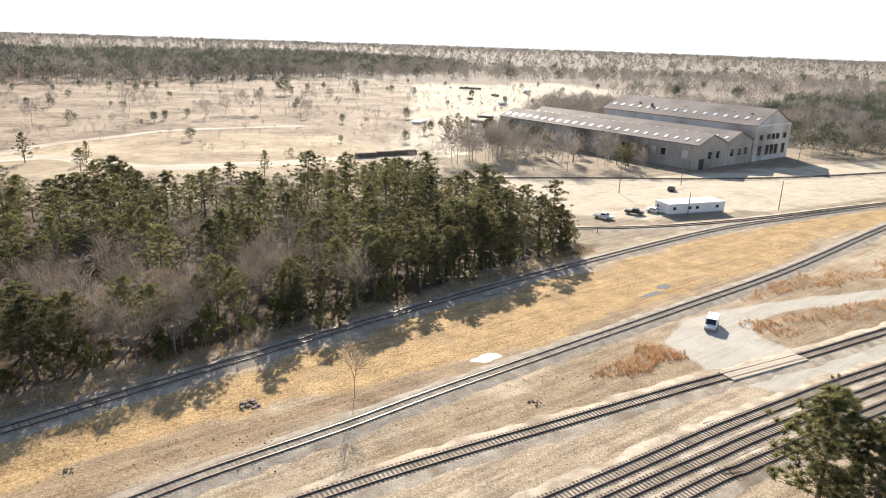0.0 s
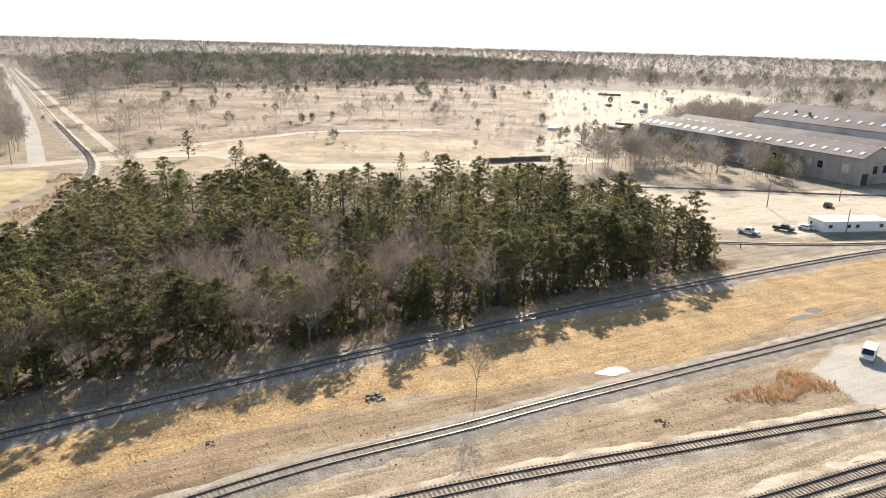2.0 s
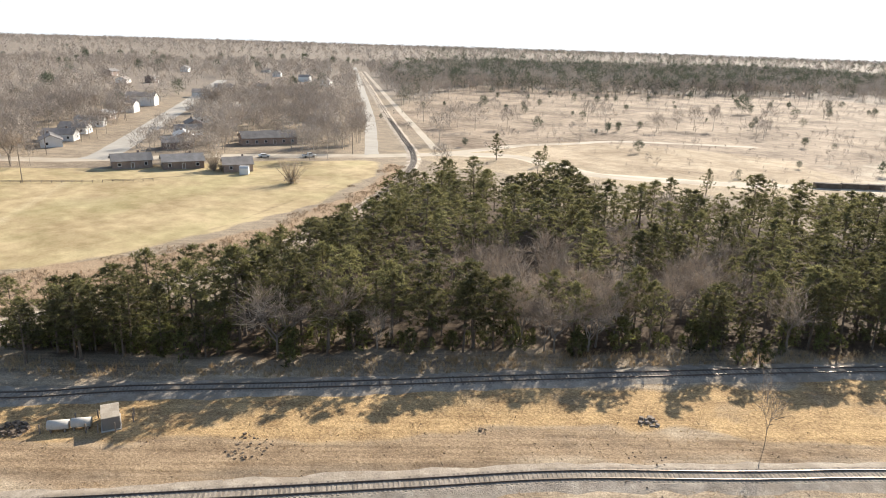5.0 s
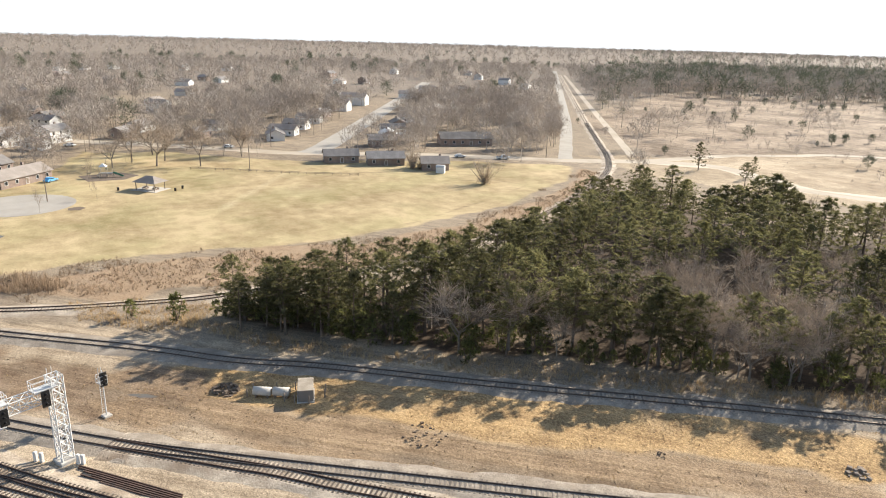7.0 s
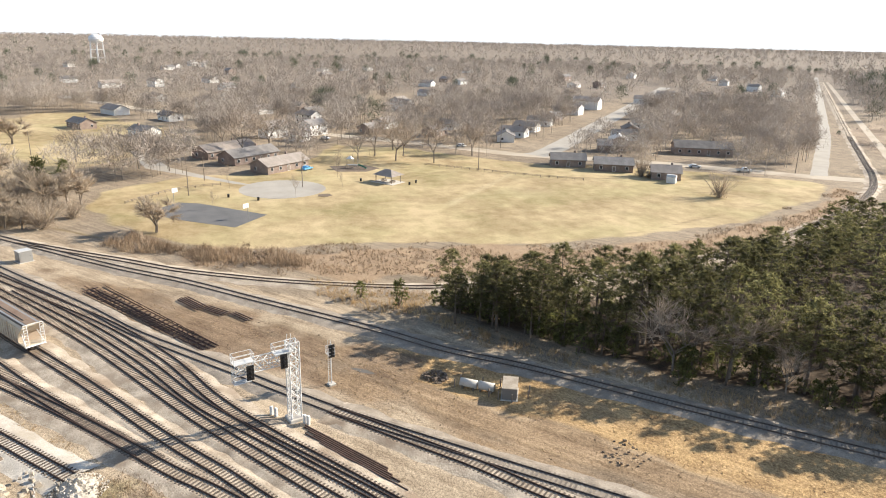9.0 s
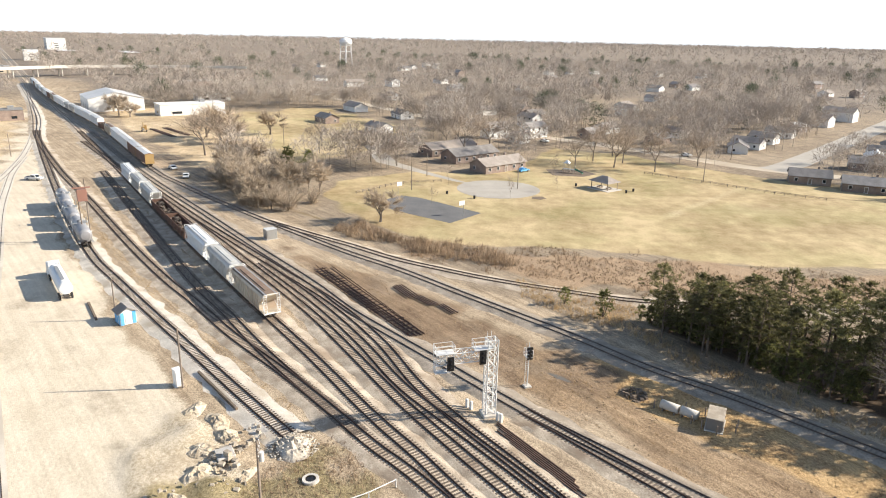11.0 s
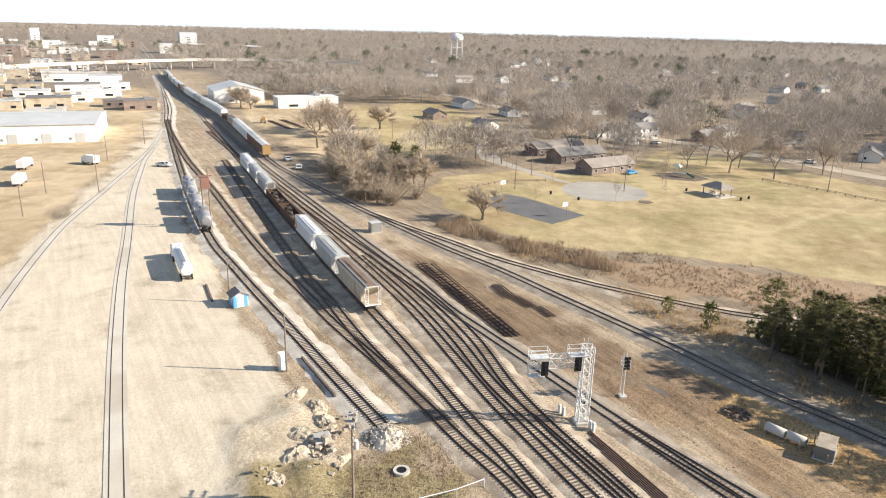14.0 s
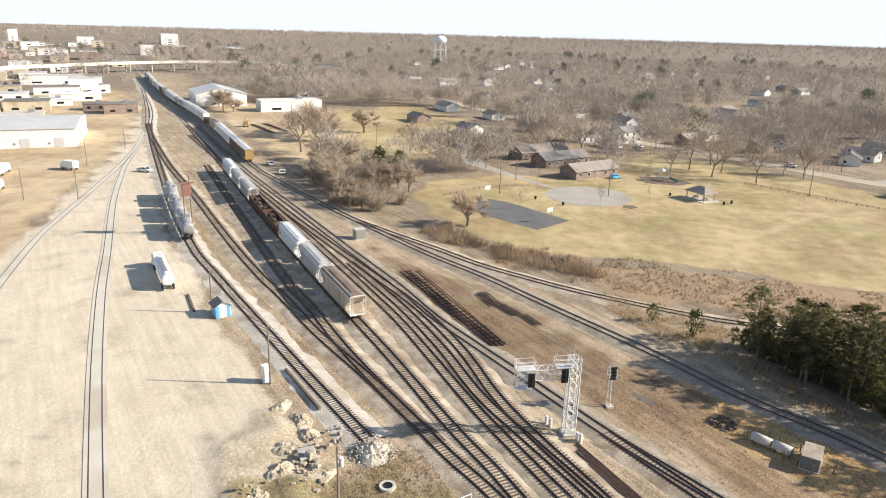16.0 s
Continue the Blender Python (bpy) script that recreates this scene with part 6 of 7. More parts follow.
def heap(name, x, y, n, spread, size, mat, label, seed, flat=0.5):
    r = random.Random(seed)
    f = Form()
    for _ in range(n):
        d = spread * math.sqrt(r.random())
        a = r.uniform(0, 6.28)
        s = size * r.uniform(0.4, 1.3)
        zz = max(0, (1 - d / spread)) * spread * flat * r.random() - s * 0.2
        f.box(math.cos(a) * d, math.sin(a) * d, zz, s, s * r.uniform(0.5, 1), s * r.uniform(0.3, 0.7), r.uniform(0, 180), taper=r.uniform(0.5, 0.95))
    return tagged(new(name, f.raw(name, MAT[mat])), label, "heap", kind="stuff"), pose(x, y, 0)


for args in (("rubble_heap", -69.0, -21.5, 32, 2.8, 0.7, "rubble", "broken concrete slabs and dumped fill", 1), ("rubble_heap", -65, -20.5, 26, 2.6, 0.6, "rubble", "broken concrete slabs and dumped fill", 2), ("rubble_heap", -74, -19.5, 18, 3.0, 0.6, "rubble", "broken concrete slabs and dumped fill", 3), ("rubble_heap", -62, -25, 14, 3.5, 0.5, "rubble", "broken concrete slabs and dumped fill", 8), ("ballast_heap", -72.2, -14.0, 420, 3.0, 0.2, "ballast_white", "heap of pale limestone ballast at the track end", 4, 0.7), ("debris_heap", -85, 30.6, 70, 1.9, 0.5, "soil", "dark pile of scrap timber and soil", 5), ("debris_heap", -149, 12, 40, 2.5, 0.9, "soil", "dark pile of brush and rails", 6), ("fallen_log", -24.0, 81.5, 22, 1.5, 0.55, "wood", "broken rotten log lying in straw", 7, 0.2), ("dirt_clump", -40, 66, 10, 1.0, 0.3, "soil", "clods of dark soil in straw", 9), ("dirt_clump", 14, 84, 14, 1.2, 0.3, "soil", "clods of dark soil on dirt", 10), ("dirt_clump", -60, 46, 40, 3.0, 0.28, "soil", "dark brush cuttings on dirt", 13), ("debris_heap", -20, 70, 30, 5, 0.2, "soil", "scattered dark scraps on dirt", 14), ("debris_heap", 20, 88, 24, 6, 0.2, "soil", "scattered dark scraps on dirt", 15)):
    ob, m = heap(*args)
    if args[0] == "rubble_heap":
        m = pose(args[1], args[2], 0.15)
    ob.matrix_basis = m
f = Form()
for s in (0, 1):
    f.hull([(math.cos(k * math.pi / 8) * 0.95, math.sin(k * math.pi / 8) * 0.95, 0.3) for k in range(16)], [(math.cos(k * math.pi / 8) * 0.6, math.sin(k * math.pi / 8) * 0.6, 0.3) for k in range(16)], caps=False) if s == 0 else f.hull([(math.cos(k * math.pi / 8) * 0.95, math.sin(k * math.pi / 8) * 0.95, -0.05) for k in range(16)], [(math.cos(k * math.pi / 8) * 0.95, math.sin(k * math.pi / 8) * 0.95, 0.3) for k in range(16)], caps=False)
def mound(name, x, y, a, b, h, turn, mat, label, seed):
    """An uneven pile with a ragged foot."""
    r = random.Random(seed)
    f = Form()
    rings, n = 7, 26
    for i in range(rings + 1):
        u = i / rings
        for k in range(n):
            ang = 2 * math.pi * k / n
            foot = 1 + 0.3 * noise.noise(Vector((math.cos(ang) * 1.4, math.sin(ang) * 1.4, seed * 3.7)))
            px, py = math.cos(ang) * a * u * foot, math.sin(ang) * b * u * foot
            lump = noise.noise(Vector((px * 1.3, py * 1.3, seed))) * 0.5 + noise.noise(Vector((px * 3.1, py * 3.1, seed))) * 0.22
            f.v.append((px, py, h * (1 - u) ** 0.8 * (0.75 + lump) + lump * 0.28 * (1 - u) - (0.12 if i == rings else 0.0)))
    for i in range(rings):
        for k in range(n):
            j = (k + 1) % n
            f.f.append((i * n + k, i * n + j, (i + 1) * n + j, (i + 1) * n + k))
    ob = tagged(new(name, f.raw(name, MAT[mat])), label, "heap", kind="stuff")
    ob.matrix_basis = pose(x, y, 0, 0, 0, turn)


for i, (x, y, a, b, h) in enumerate(((-77.5, -24.5, 2.6, 1.7, 0.9), (-74.5, -22.5, 2.2, 1.5, 1.0), (-71.5, -24.8, 3.0, 1.6, 0.9), (-67.0, -23.6, 2.4, 1.8, 1.2), (-63.5, -21.0, 2.2, 1.4, 0.9), (-66.6, -18.4, 2.0, 1.3, 0.8), (-80.5, -28.2, 2.4, 1.3, 0.7), (-61.5, -24.5, 2.6, 1.6, 0.8), (-74.0, -28.0, 2.4, 1.2, 0.6))):
    mound("dirt_mound", x, y, a, b, h, 30 + 23 * i, "fill_dirt", "mound of pale dumped fill and dirt", 20 + i)
mound("gravel_mound", -72.2, -14.0, 3.0, 2.3, 1.5, 20, "ballast_white", "pile of pale limestone ballast at the track end", 40)
cv = thing("culvert_box", pose(-69.9, -21.3, -0.35, 4, -7, 25), "pale broken concrete culvert box in dumped fill", "culvert")
part("top", Form().box(0, 0, 0.95, 2.7, 2.0, 0.22, chamfer=0.06), "concrete", cv)
for y in (-0.8, 0.8):
    part("wall", Form().box(0, y, -0.3, 2.6, 0.34, 1.24), "concrete", cv)
part("back", Form().box(-1.2, 0, -0.3, 0.2, 1.3, 1.22), "soil", cv)
pf = thing("pipe_fence", pose(0, 0, 0), "thin pale pipe rail on short posts beside the tracks", "fence")
ends = [(-58.5, -12.6), (-60.0, -8.6), (-62.4, -4.4), (-64.6, -1.6)]
for (ax, ay), (bx, by) in zip(ends, ends[1:]):
    part("pipe_rail", Form().tube((ax, ay, 1.0), (bx, by, 1.0), 0.06, n=6), "steel_white", pf)
for ax, ay in ends:
    part("post", Form().tube((ax, ay, -0.1), (ax, ay, 1.05), 0.06, n=6), "steel_white", pf)
well = thing("drain_well", pose(-65.8, -11, 0), "round concrete drain ring with square opening", "drain")
part("ring", f, "concrete", well)
# solid black block; its colour stands for the shade down the hole
part("opening", Form().box(0, 0, 0.02, 0.9, 0.9, 0.2, 20), "black", well, "black block painted as the shade of a square hole")
simple("wall_kerb", Form().box(0, 0, -0.05, 13, 0.35, 0.55, chamfer=0.04), "soil", pose(-85.5, -26.7, 0, 0, 0, 38), "dark timber retaining kerb beside the stub track", "kerb")
simple("timber_beam", Form().box(0, 0, -0.02, 9, 0.4, 0.3, chamfer=0.03), "soil", pose(-113.3, -55.8, 0, 0, 0, 32), "dark timber wheel stop on the lot", "beam")
for args in ((-13, 77.5, 3.6, 0.55, 40), (8.5, 98, 3.0, 1.3, 30), (47, 134, 2.2, 1.2, 40), (-90, 21, 2.0, 0.5, 45), (43, 129, 3.5, 0.8, 38)):
    x, y, a, b, turn = args
    r = random.Random(int(x * 10))
    f = Form()
    f.face([(math.cos(k * 0.262) * a * r.uniform(0.75, 1.15), math.sin(k * 0.262) * b * r.uniform(0.7, 1.2), 0.012) for k in range(24)])
    tagged(simple("puddle", f, "water", pose(x, y, 0, 0, 0, turn), "shallow puddle glinting in the sun", "puddle", "puddles"), kind="structure")


# ---- vehicles ----
def wheels(t, xs, y, r=0.36, w=0.24):
    for x in xs:
        for s in (-1, 1):
            k = part("wheel", Form().tube((x, s * y - w / 2, r), (x, s * y + w / 2, r), r, n=14), "tyre", t)
            part("rim", Form().tube((x, s * (y + 0.01) - w / 2, r), (x, s * (y + 0.01) + w / 2, r), r * 0.55, n=10), "steel_grey", k)


def vehicle(x, y, turn, style, paint_, label):
    t = thing({"van": "van", "pickup": "pickup_truck", "car": "car"}[style], pose(x, y, 0, 0, 0, turn), label, {"van": "van", "pickup": "truck", "car": "car"}[style], "parked vehicles")
    side = {"van": [(-2.5, 0.4), (2.45, 0.4), (2.5, 0.95), (1.75, 1.15), (1.2, 1.95), (-2.4, 2.0), (-2.5, 1.0)], "pickup": [(-2.7, 0.45), (2.7, 0.45), (2.75, 0.95), (1.4, 1.1), (0.9, 1.75), (-0.5, 1.78), (-0.75, 1.1), (-2.7, 1.08)], "car": [(-2.2, 0.35), (2.2, 0.35), (2.25, 0.75), (1.2, 0.95), (0.5, 1.42), (-1.1, 1.42), (-1.9, 0.95), (-2.2, 0.9)]}[style]
    w = 0.95
    f = Form()
    mid, top_ = [(a, -w, b) for a, b in side], [(a, w, b) for a, b in side]
    f.hull(mid, top_)
    part("body", f, paint_, t)
    hi = max(b for a, b in side)
    front, back = {"van": (1.5, -2.2), "pickup": (1.15, -0.45), "car": (0.85, -1.4)}[style]
    lo = {"van": 1.2, "pickup": 1.15, "car": 0.97}[style]
    for s in (-1, 1):
        part("side_window", Form().box((front + back) / 2 - 0.1, s * (w + 0.005), lo + 0.05, (front - back) * 0.82, 0.03, hi - lo - 0.15), "glass", t)
    g = {"van": ((1.78, 1.17), (1.24, 1.9)), "pickup": ((1.42, 1.12), (0.94, 1.7)), "car": ((1.22, 0.97), (0.54, 1.38))}[style]
    f = Form()
    f.hull([(g[0][0], -0.8, g[0][1]), (g[0][0], 0.8, g[0][1]), (g[1][0], 0.75, g[1][1]), (g[1][0], -0.75, g[1][1])], [(g[0][0] + 0.04, -0.8, g[0][1] + 0.02), (g[0][0] + 0.04, 0.8, g[0][1] + 0.02), (g[1][0] + 0.04, 0.75, g[1][1] + 0.02), (g[1][0] + 0.04, -0.75, g[1][1] + 0.02)])
    part("windscreen", f, "glass", t)
    if style == "pickup":
        part("cargo_bed", Form().box(-1.75, 0, 1.09, 1.75, 1.6, 0.03), "black", t, "open dark load bed")
    for s in (-0.65, 0.65):
        part("headlight", Form().box(side[2][0] - 0.02, s, 0.7, 0.08, 0.32, 0.18), "skylight", t)
    part("bumper", Form().box(side[1][0] + 0.04, 0, 0.42, 0.14, 1.8, 0.22, chamfer=0.03), "steel_grey", t)
    wheels(t, (-side[1][0] * 0.62, side[1][0] * 0.63), 0.86)
    return t


vehicle(48.9, 113.0, 242, "van", "white", "white panel van parked on the crossing")
vehicle(47, 190.5, 330, "pickup", "white", "white pickup truck parked beside the wood")
vehicle(57.5, 197, 335, "pickup", "black", "black pickup truck parked on dirt")
vehicle(64.2, 200, 335, "car", "white", "white car parked near the trailer")
vehicle(80, 233.5, 60, "car", "black", "dark small car on the factory lot")
vehicle(-242, -85.5, 35, "car", "white", "white car parked beside the train")
vehicle(-228, -76.5, 15, "car", "white", "white car parked at the yard edge")
vehicle(-221, -122, 80, "pickup", "white", "white work truck parked on the lot")
vehicle(-272, 14, 40, "car", "blue", "blue car parked by a brick house")
vehicle(-247, 38, 130, "car", "blue", "small blue car behind a brick house")
vehicle(-218, 183, 60, "car", "white", "white car parked on the street")
vehicle(-206, 196, 60, "pickup", "white", "white pickup parked on the street")
vehicle(-320, 58, 50, "car", "white", "pale car parked between white houses")
vehicle(-286, 112, 40, "car", "white", "white car on the neighbourhood street")


def box_truck(x, y, turn, L=8.0):
    t = thing("box_truck", pose(x, y, 0, 0, 0, turn), "long white box truck parked on dry grass", "truck", "parked vehicles")
    part("cargo_box", Form().box(-0.8, 0, 0.9, L - 1.6, 2.4, 2.3, chamfer=0.05), "white", t)
    part("cab", Form().wall([(-1.1, 0.5), (1.1, 0.5), (1.1, 1.5), (0.95, 2.4), (-0.95, 2.4), (-1.1, 1.5)], L / 2 - 1.6, L / 2), "white", t)
    part("windscreen", Form().box(L / 2 + 0.01, 0, 1.5, 0.04, 1.9, 0.75), "glass", t)
    part("chassis", Form().box(0, 0, 0.6, L - 0.6, 1.0, 0.3), "dark", t)
    wheels(t, (-L * 0.3, L * 0.36), 1.0, 0.48, 0.28)


box_truck(-208, -163.5, 200, 9.5), box_truck(-186, -148.7, 205, 8.0), box_truck(-219, -147.5, 250, 6.5)
tk = thing("tanker_truck", pose(-125.5, -67.3, 0, 0, 0, 214), "white polished tanker truck parked on the pale lot", "truck", "parked vehicles")
f = Form()
prof = [(-8.6, 0.5), (-8.5, 1.0), (-8.2, 1.2), (4.0, 1.2), (4.3, 1.0), (4.4, 0.5)]
n = 18
rings = [[(x, math.cos(2 * math.pi * i / n) * rr, 2.15 + math.sin(2 * math.pi * i / n) * rr) for i in range(n)] for x, rr in prof]
for a, b in zip(rings, rings[1:]):
    f.hull(a, b, caps=False)
f.face(rings[0][::-1]), f.face(rings[-1])
smooth(part("tank", f, "white", tk))
part("walkway", Form().box(-2, 0, 3.34, 9, 0.6, 0.06), "steel_grey", tk)
part("chassis", Form().box(-1.5, 0, 0.75, 15, 0.9, 0.3), "dark", tk)
part("cab", Form().box(6.6, 0, 0.7, 2.2, 2.4, 2.4, chamfer=0.15, taper=0.93), "white", tk, "blue and white truck cab")
part("bonnet", Form().box(8.3, 0, 0.7, 1.5, 1.9, 1.2, chamfer=0.15), "blue", tk)
part("windscreen", Form().box(7.68, 0, 2.05, 0.06, 1.9, 0.75), "glass", tk)
for s in (-0.9, 0.9):
    part("exhaust", Form().tube((5.3, s, 0.9), (5.3, s, 3.7), 0.09, n=8), "steel_white", tk)
wheels(tk, (-7.6, -6.4, 4.3, 5.4, 8.3), 1.0, 0.5, 0.3)
ex = thing("excavator", pose(-334, -130, 0, 0, 0, 20), "yellow excavator parked on dirt by the tracks", "excavator")
for s in (-1.0, 1.0):
    part("crawler", Form().box(0, s, 0, 3.6, 0.55, 0.85, chamfer=0.2), "dark", ex)
part("body", Form().box(-0.3, 0, 0.9, 3.0, 2.5, 1.2, chamfer=0.12), "yellow", ex)
part("cab", Form().box(0.7, 0.65, 2.0, 1.3, 1.0, 1.2, chamfer=0.1), "yellow", ex)
f = Form()
f.tube((1.0, -0.3, 1.8), (3.2, -0.3, 4.6), 0.25, 0.2, 5), f.tube((3.2, -0.3, 4.6), (5.0, -0.3, 2.2), 0.2, 0.14, 5)
part("boom", f, "yellow", ex)
part("bucket", Form().box(5.0, -0.3, 1.2, 0.9, 1.0, 0.9, chamfer=0.15), "steel_grey", ex)
# ---- the park ----
def slab(name, pts, mat, z, label):
    f = Form()
    top_ = [(x, y, z) for x, y in pts]
    f.hull([(x, y, -0.05) for x, y in pts], top_)
    return tagged(new(name, f.mesh(name, MAT[mat])), label, "paving", kind="structure")


slab("basketball_court", [(-206, -5), (-203, 1), (-185.5, 17.6), (-174.6, 8.6), (-187, -6), (-196, -13)], "court", 0.02, "dark grey asphalt basketball court on dry lawn")
loop = [(-217 + 13.5 * math.cos(a * math.pi / 16), 25 + 14 * math.sin(a * math.pi / 16) * (1.0 if a % 32 < 17 else 0.9)) for a in range(32)]
slab("turning_loop", loop, "pale_asphalt", 0.024, "pale asphalt turning circle with rounded end")
slab("park_drive", [(-228, 12), (-224, 18), (-246, 2), (-262, -8), (-300, -18), (-302, -24), (-262, -16)], "pale_asphalt", 0.018, "pale asphalt drive to the turning circle")
for x, y, turn in ((-207.5, -6, 36), (-182.4, 12.5, 216)):
    t = thing("basketball_hoop", pose(x, y, 0, 0, 0, turn), "white basketball backboard on a steel pole", "basketball hoop", "hoops")
    part("post", Form().tube((0, 0, -0.1), (0, 0, 3.0), 0.08, n=8), "steel_grey", t)
    part("arm", Form().tube((0, 0, 3.0), (0.7, 0, 3.3), 0.05, n=6), "steel_grey", t)
    b = part("backboard", Form().box(0.75, 0, 2.75, 0.06, 1.85, 1.25), "white", t, "white backboard")
    f = Form()
    for k in range(12):
        a, c = k * math.pi / 6, (k + 1) * math.pi / 6
        f.tube((1.05 + 0.23 * math.cos(a), 0.23 * math.sin(a), 3.05), (1.05 + 0.23 * math.cos(c), 0.23 * math.sin(c), 3.05), 0.02, n=4)
    part("rim", f, "red", b)
pav = thing("park_pavilion", pose(-219.5, 60.5, 0, 0, 0, 35), "open picnic pavilion with brown hipped roof", "pavilion")
part("slab", Form().box(0, 0, -0.05, 9, 7, 0.17), "concrete", pav)
for x in (-3.3, 3.3):
    for y in (-2.4, 2.4):
        part("post", Form().box(x, y, 0.1, 0.2, 0.2, 2.5), "wood", pav)
f = Form()
f.hull([(-4.2, -3.3, 2.55), (4.2, -3.3, 2.55), (4.2, 3.3, 2.55), (-4.2, 3.3, 2.55)], [(-1.2, -0.05, 4.3), (1.2, -0.05, 4.3), (1.2, 0.05, 4.3), (-1.2, 0.05, 4.3)])
part("roof", f, "shingle_brown", pav)
for x in (-1.5, 1.5):
    tb = thing("picnic_table", pose(-219.5 + x, 60.5 + x * 0.7, 0.12, 0, 0, 35), "wooden picnic table under the pavilion", "table", "picnic tables")
    part("tabletop", Form().box(0, 0, 0.7, 1.8, 0.75, 0.05), "wood", tb)
    for s in (-0.65, 0.65):
        part("bench", Form().box(0, s, 0.42, 1.8, 0.28, 0.05), "wood", tb)
    for s in (-0.6, 0.6):
        part("leg", Form().box(s, 0, 0, 0.1, 1.3, 0.42), "wood", tb)
        part("strut", Form().box(s, 0, 0.42, 0.1, 0.1, 0.28), "wood", tb)
for x, y in ((-213.5, 66), (-216, 69), (-223, 52), (-203, 17), (-209, 9)):
    simple("litter_bin", Form().tube((0, 0, -0.05), (0, 0, 0.95), 0.32, 0.36, 10), "black", pose(x, y, 0), "dark litter bin on the lawn", "bin", "litter bins")
pg = thing("play_structure", pose(-246, 54.5, 0, 0, 0, 60), "playground tower with green slide and ladders", "playground")
for x in (-2.2, 0, 2.0):
    for y in (-0.9, 0.9):
        part("post", Form().tube((x, y, -0.1), (x, y, 3.6), 0.07, n=6), "cream", pg)
for x in (-1.1, 1.0):
    part("deck", Form().box(x, 0, 1.3, 2.1, 1.8, 0.1), "steel_grey", pg)
f = Form()
f.hull([(2.0, -0.4, 1.4), (2.0, 0.4, 1.4), (2.0, 0.4, 1.5), (2.0, -0.4, 1.5)], [(5.0, -0.4, 0.2), (5.0, 0.4, 0.2), (5.0, 0.4, 0.3), (5.0, -0.4, 0.3)])
for s in (-0.45, 0.45):
    f.hull([(2.0, s, 1.4), (2.0, s + 0.05, 1.4), (2.0, s + 0.05, 1.8), (2.0, s, 1.8)], [(5.0, s, 0.2), (5.0, s + 0.05, 0.2), (5.0, s + 0.05, 0.55), (5.0, s, 0.55)])
part("slide", f, "slide", pg, "green plastic slide")
f = Form()
f.hull([(-2.3, -1.1, 3.5), (0.1, -1.1, 3.5), (0.1, 1.1, 3.5), (-2.3, 1.1, 3.5)], [(-1.2, -0.05, 4.6), (-1.0, -0.05, 4.6), (-1.0, 0.05, 4.6), (-1.2, 0.05, 4.6)])
part("canopy", f, "siding", pg)
f = Form()
for k in range(6):
    f.tube((-2.6 - k * 0.12, -0.4, 1.3 - k * 0.22), (-2.6 - k * 0.12, 0.4, 1.3 - k * 0.22), 0.03, n=4)
for s in (-0.4, 0.4):
    f.tube((-2.3, s, 1.5), (-3.3, s, 0), 0.04, n=4)
part("ladder", f, "steel_grey", pg)
slab("play_bed", [(-252, 47), (-241, 47.5), (-239, 58), (-244, 64), (-252, 60)], "soil", 0.03, "brown wood chip bed under the playground")
slab("bare_mound", [(-206.5, 35), (-204, 34.5), (-202.8, 37), (-204.5, 39), (-206.8, 38)], "soil", 0.06, "bare dark patch of soil in the lawn")


def fence(pts, posts, label, h=0.9):
    t = thing("rail_fence", pose(0, 0, 0), label, "fence", "park fences")
    line = spline(pts, posts)
    for p in line:
        part("post", Form().box(p.x, p.y, -0.1, 0.14, 0.14, h + 0.1), "wood", t)
    for a, b in zip(line, line[1:]):
        for z in (h * 0.5, h * 0.9):
            part("rail_board", Form().tube((a.x, a.y, z), (b.x, b.y, z), 0.06, n=4), "wood", t)


fence([(-207.7, -18.8), (-222.7, -5), (-227, 9)], 2.6, "low pale timber rail fence on dry lawn")
fence([(-246, 82), (-231, 98), (-219, 110), (-205, 128)], 3.0, "long low timber rail fence across the park")
sh = thing("garden_shed", pose(-195.4, 155, 0, 0, 0, 40), "small white garden shed on the lawn edge", "shed")
part("wall", Form().wall([(-1.3, 0), (1.3, 0), (1.3, 2.1), (0.7, 2.7), (-0.7, 2.7), (-1.3, 2.1)], -1.5, 1.5), "white", sh)
part("roof", Form().wall([(-1.42, 2.08), (-0.76, 2.74), (0.76, 2.74), (1.42, 2.08), (1.42, 2.15), (0.78, 2.82), (-0.78, 2.82), (-1.42, 2.15)], -1.6, 1.6), "metal_roof", sh)
part("door", Form().box(1.52, 0, 0.05, 0.05, 1.1, 1.9), "siding", sh)
# ---- the derelict factory ----
fac = thing("factory", pose(103, 275.9, 0, 0, 0, 128.3), "long derelict brick factory with twin gables and skylights", "factory")
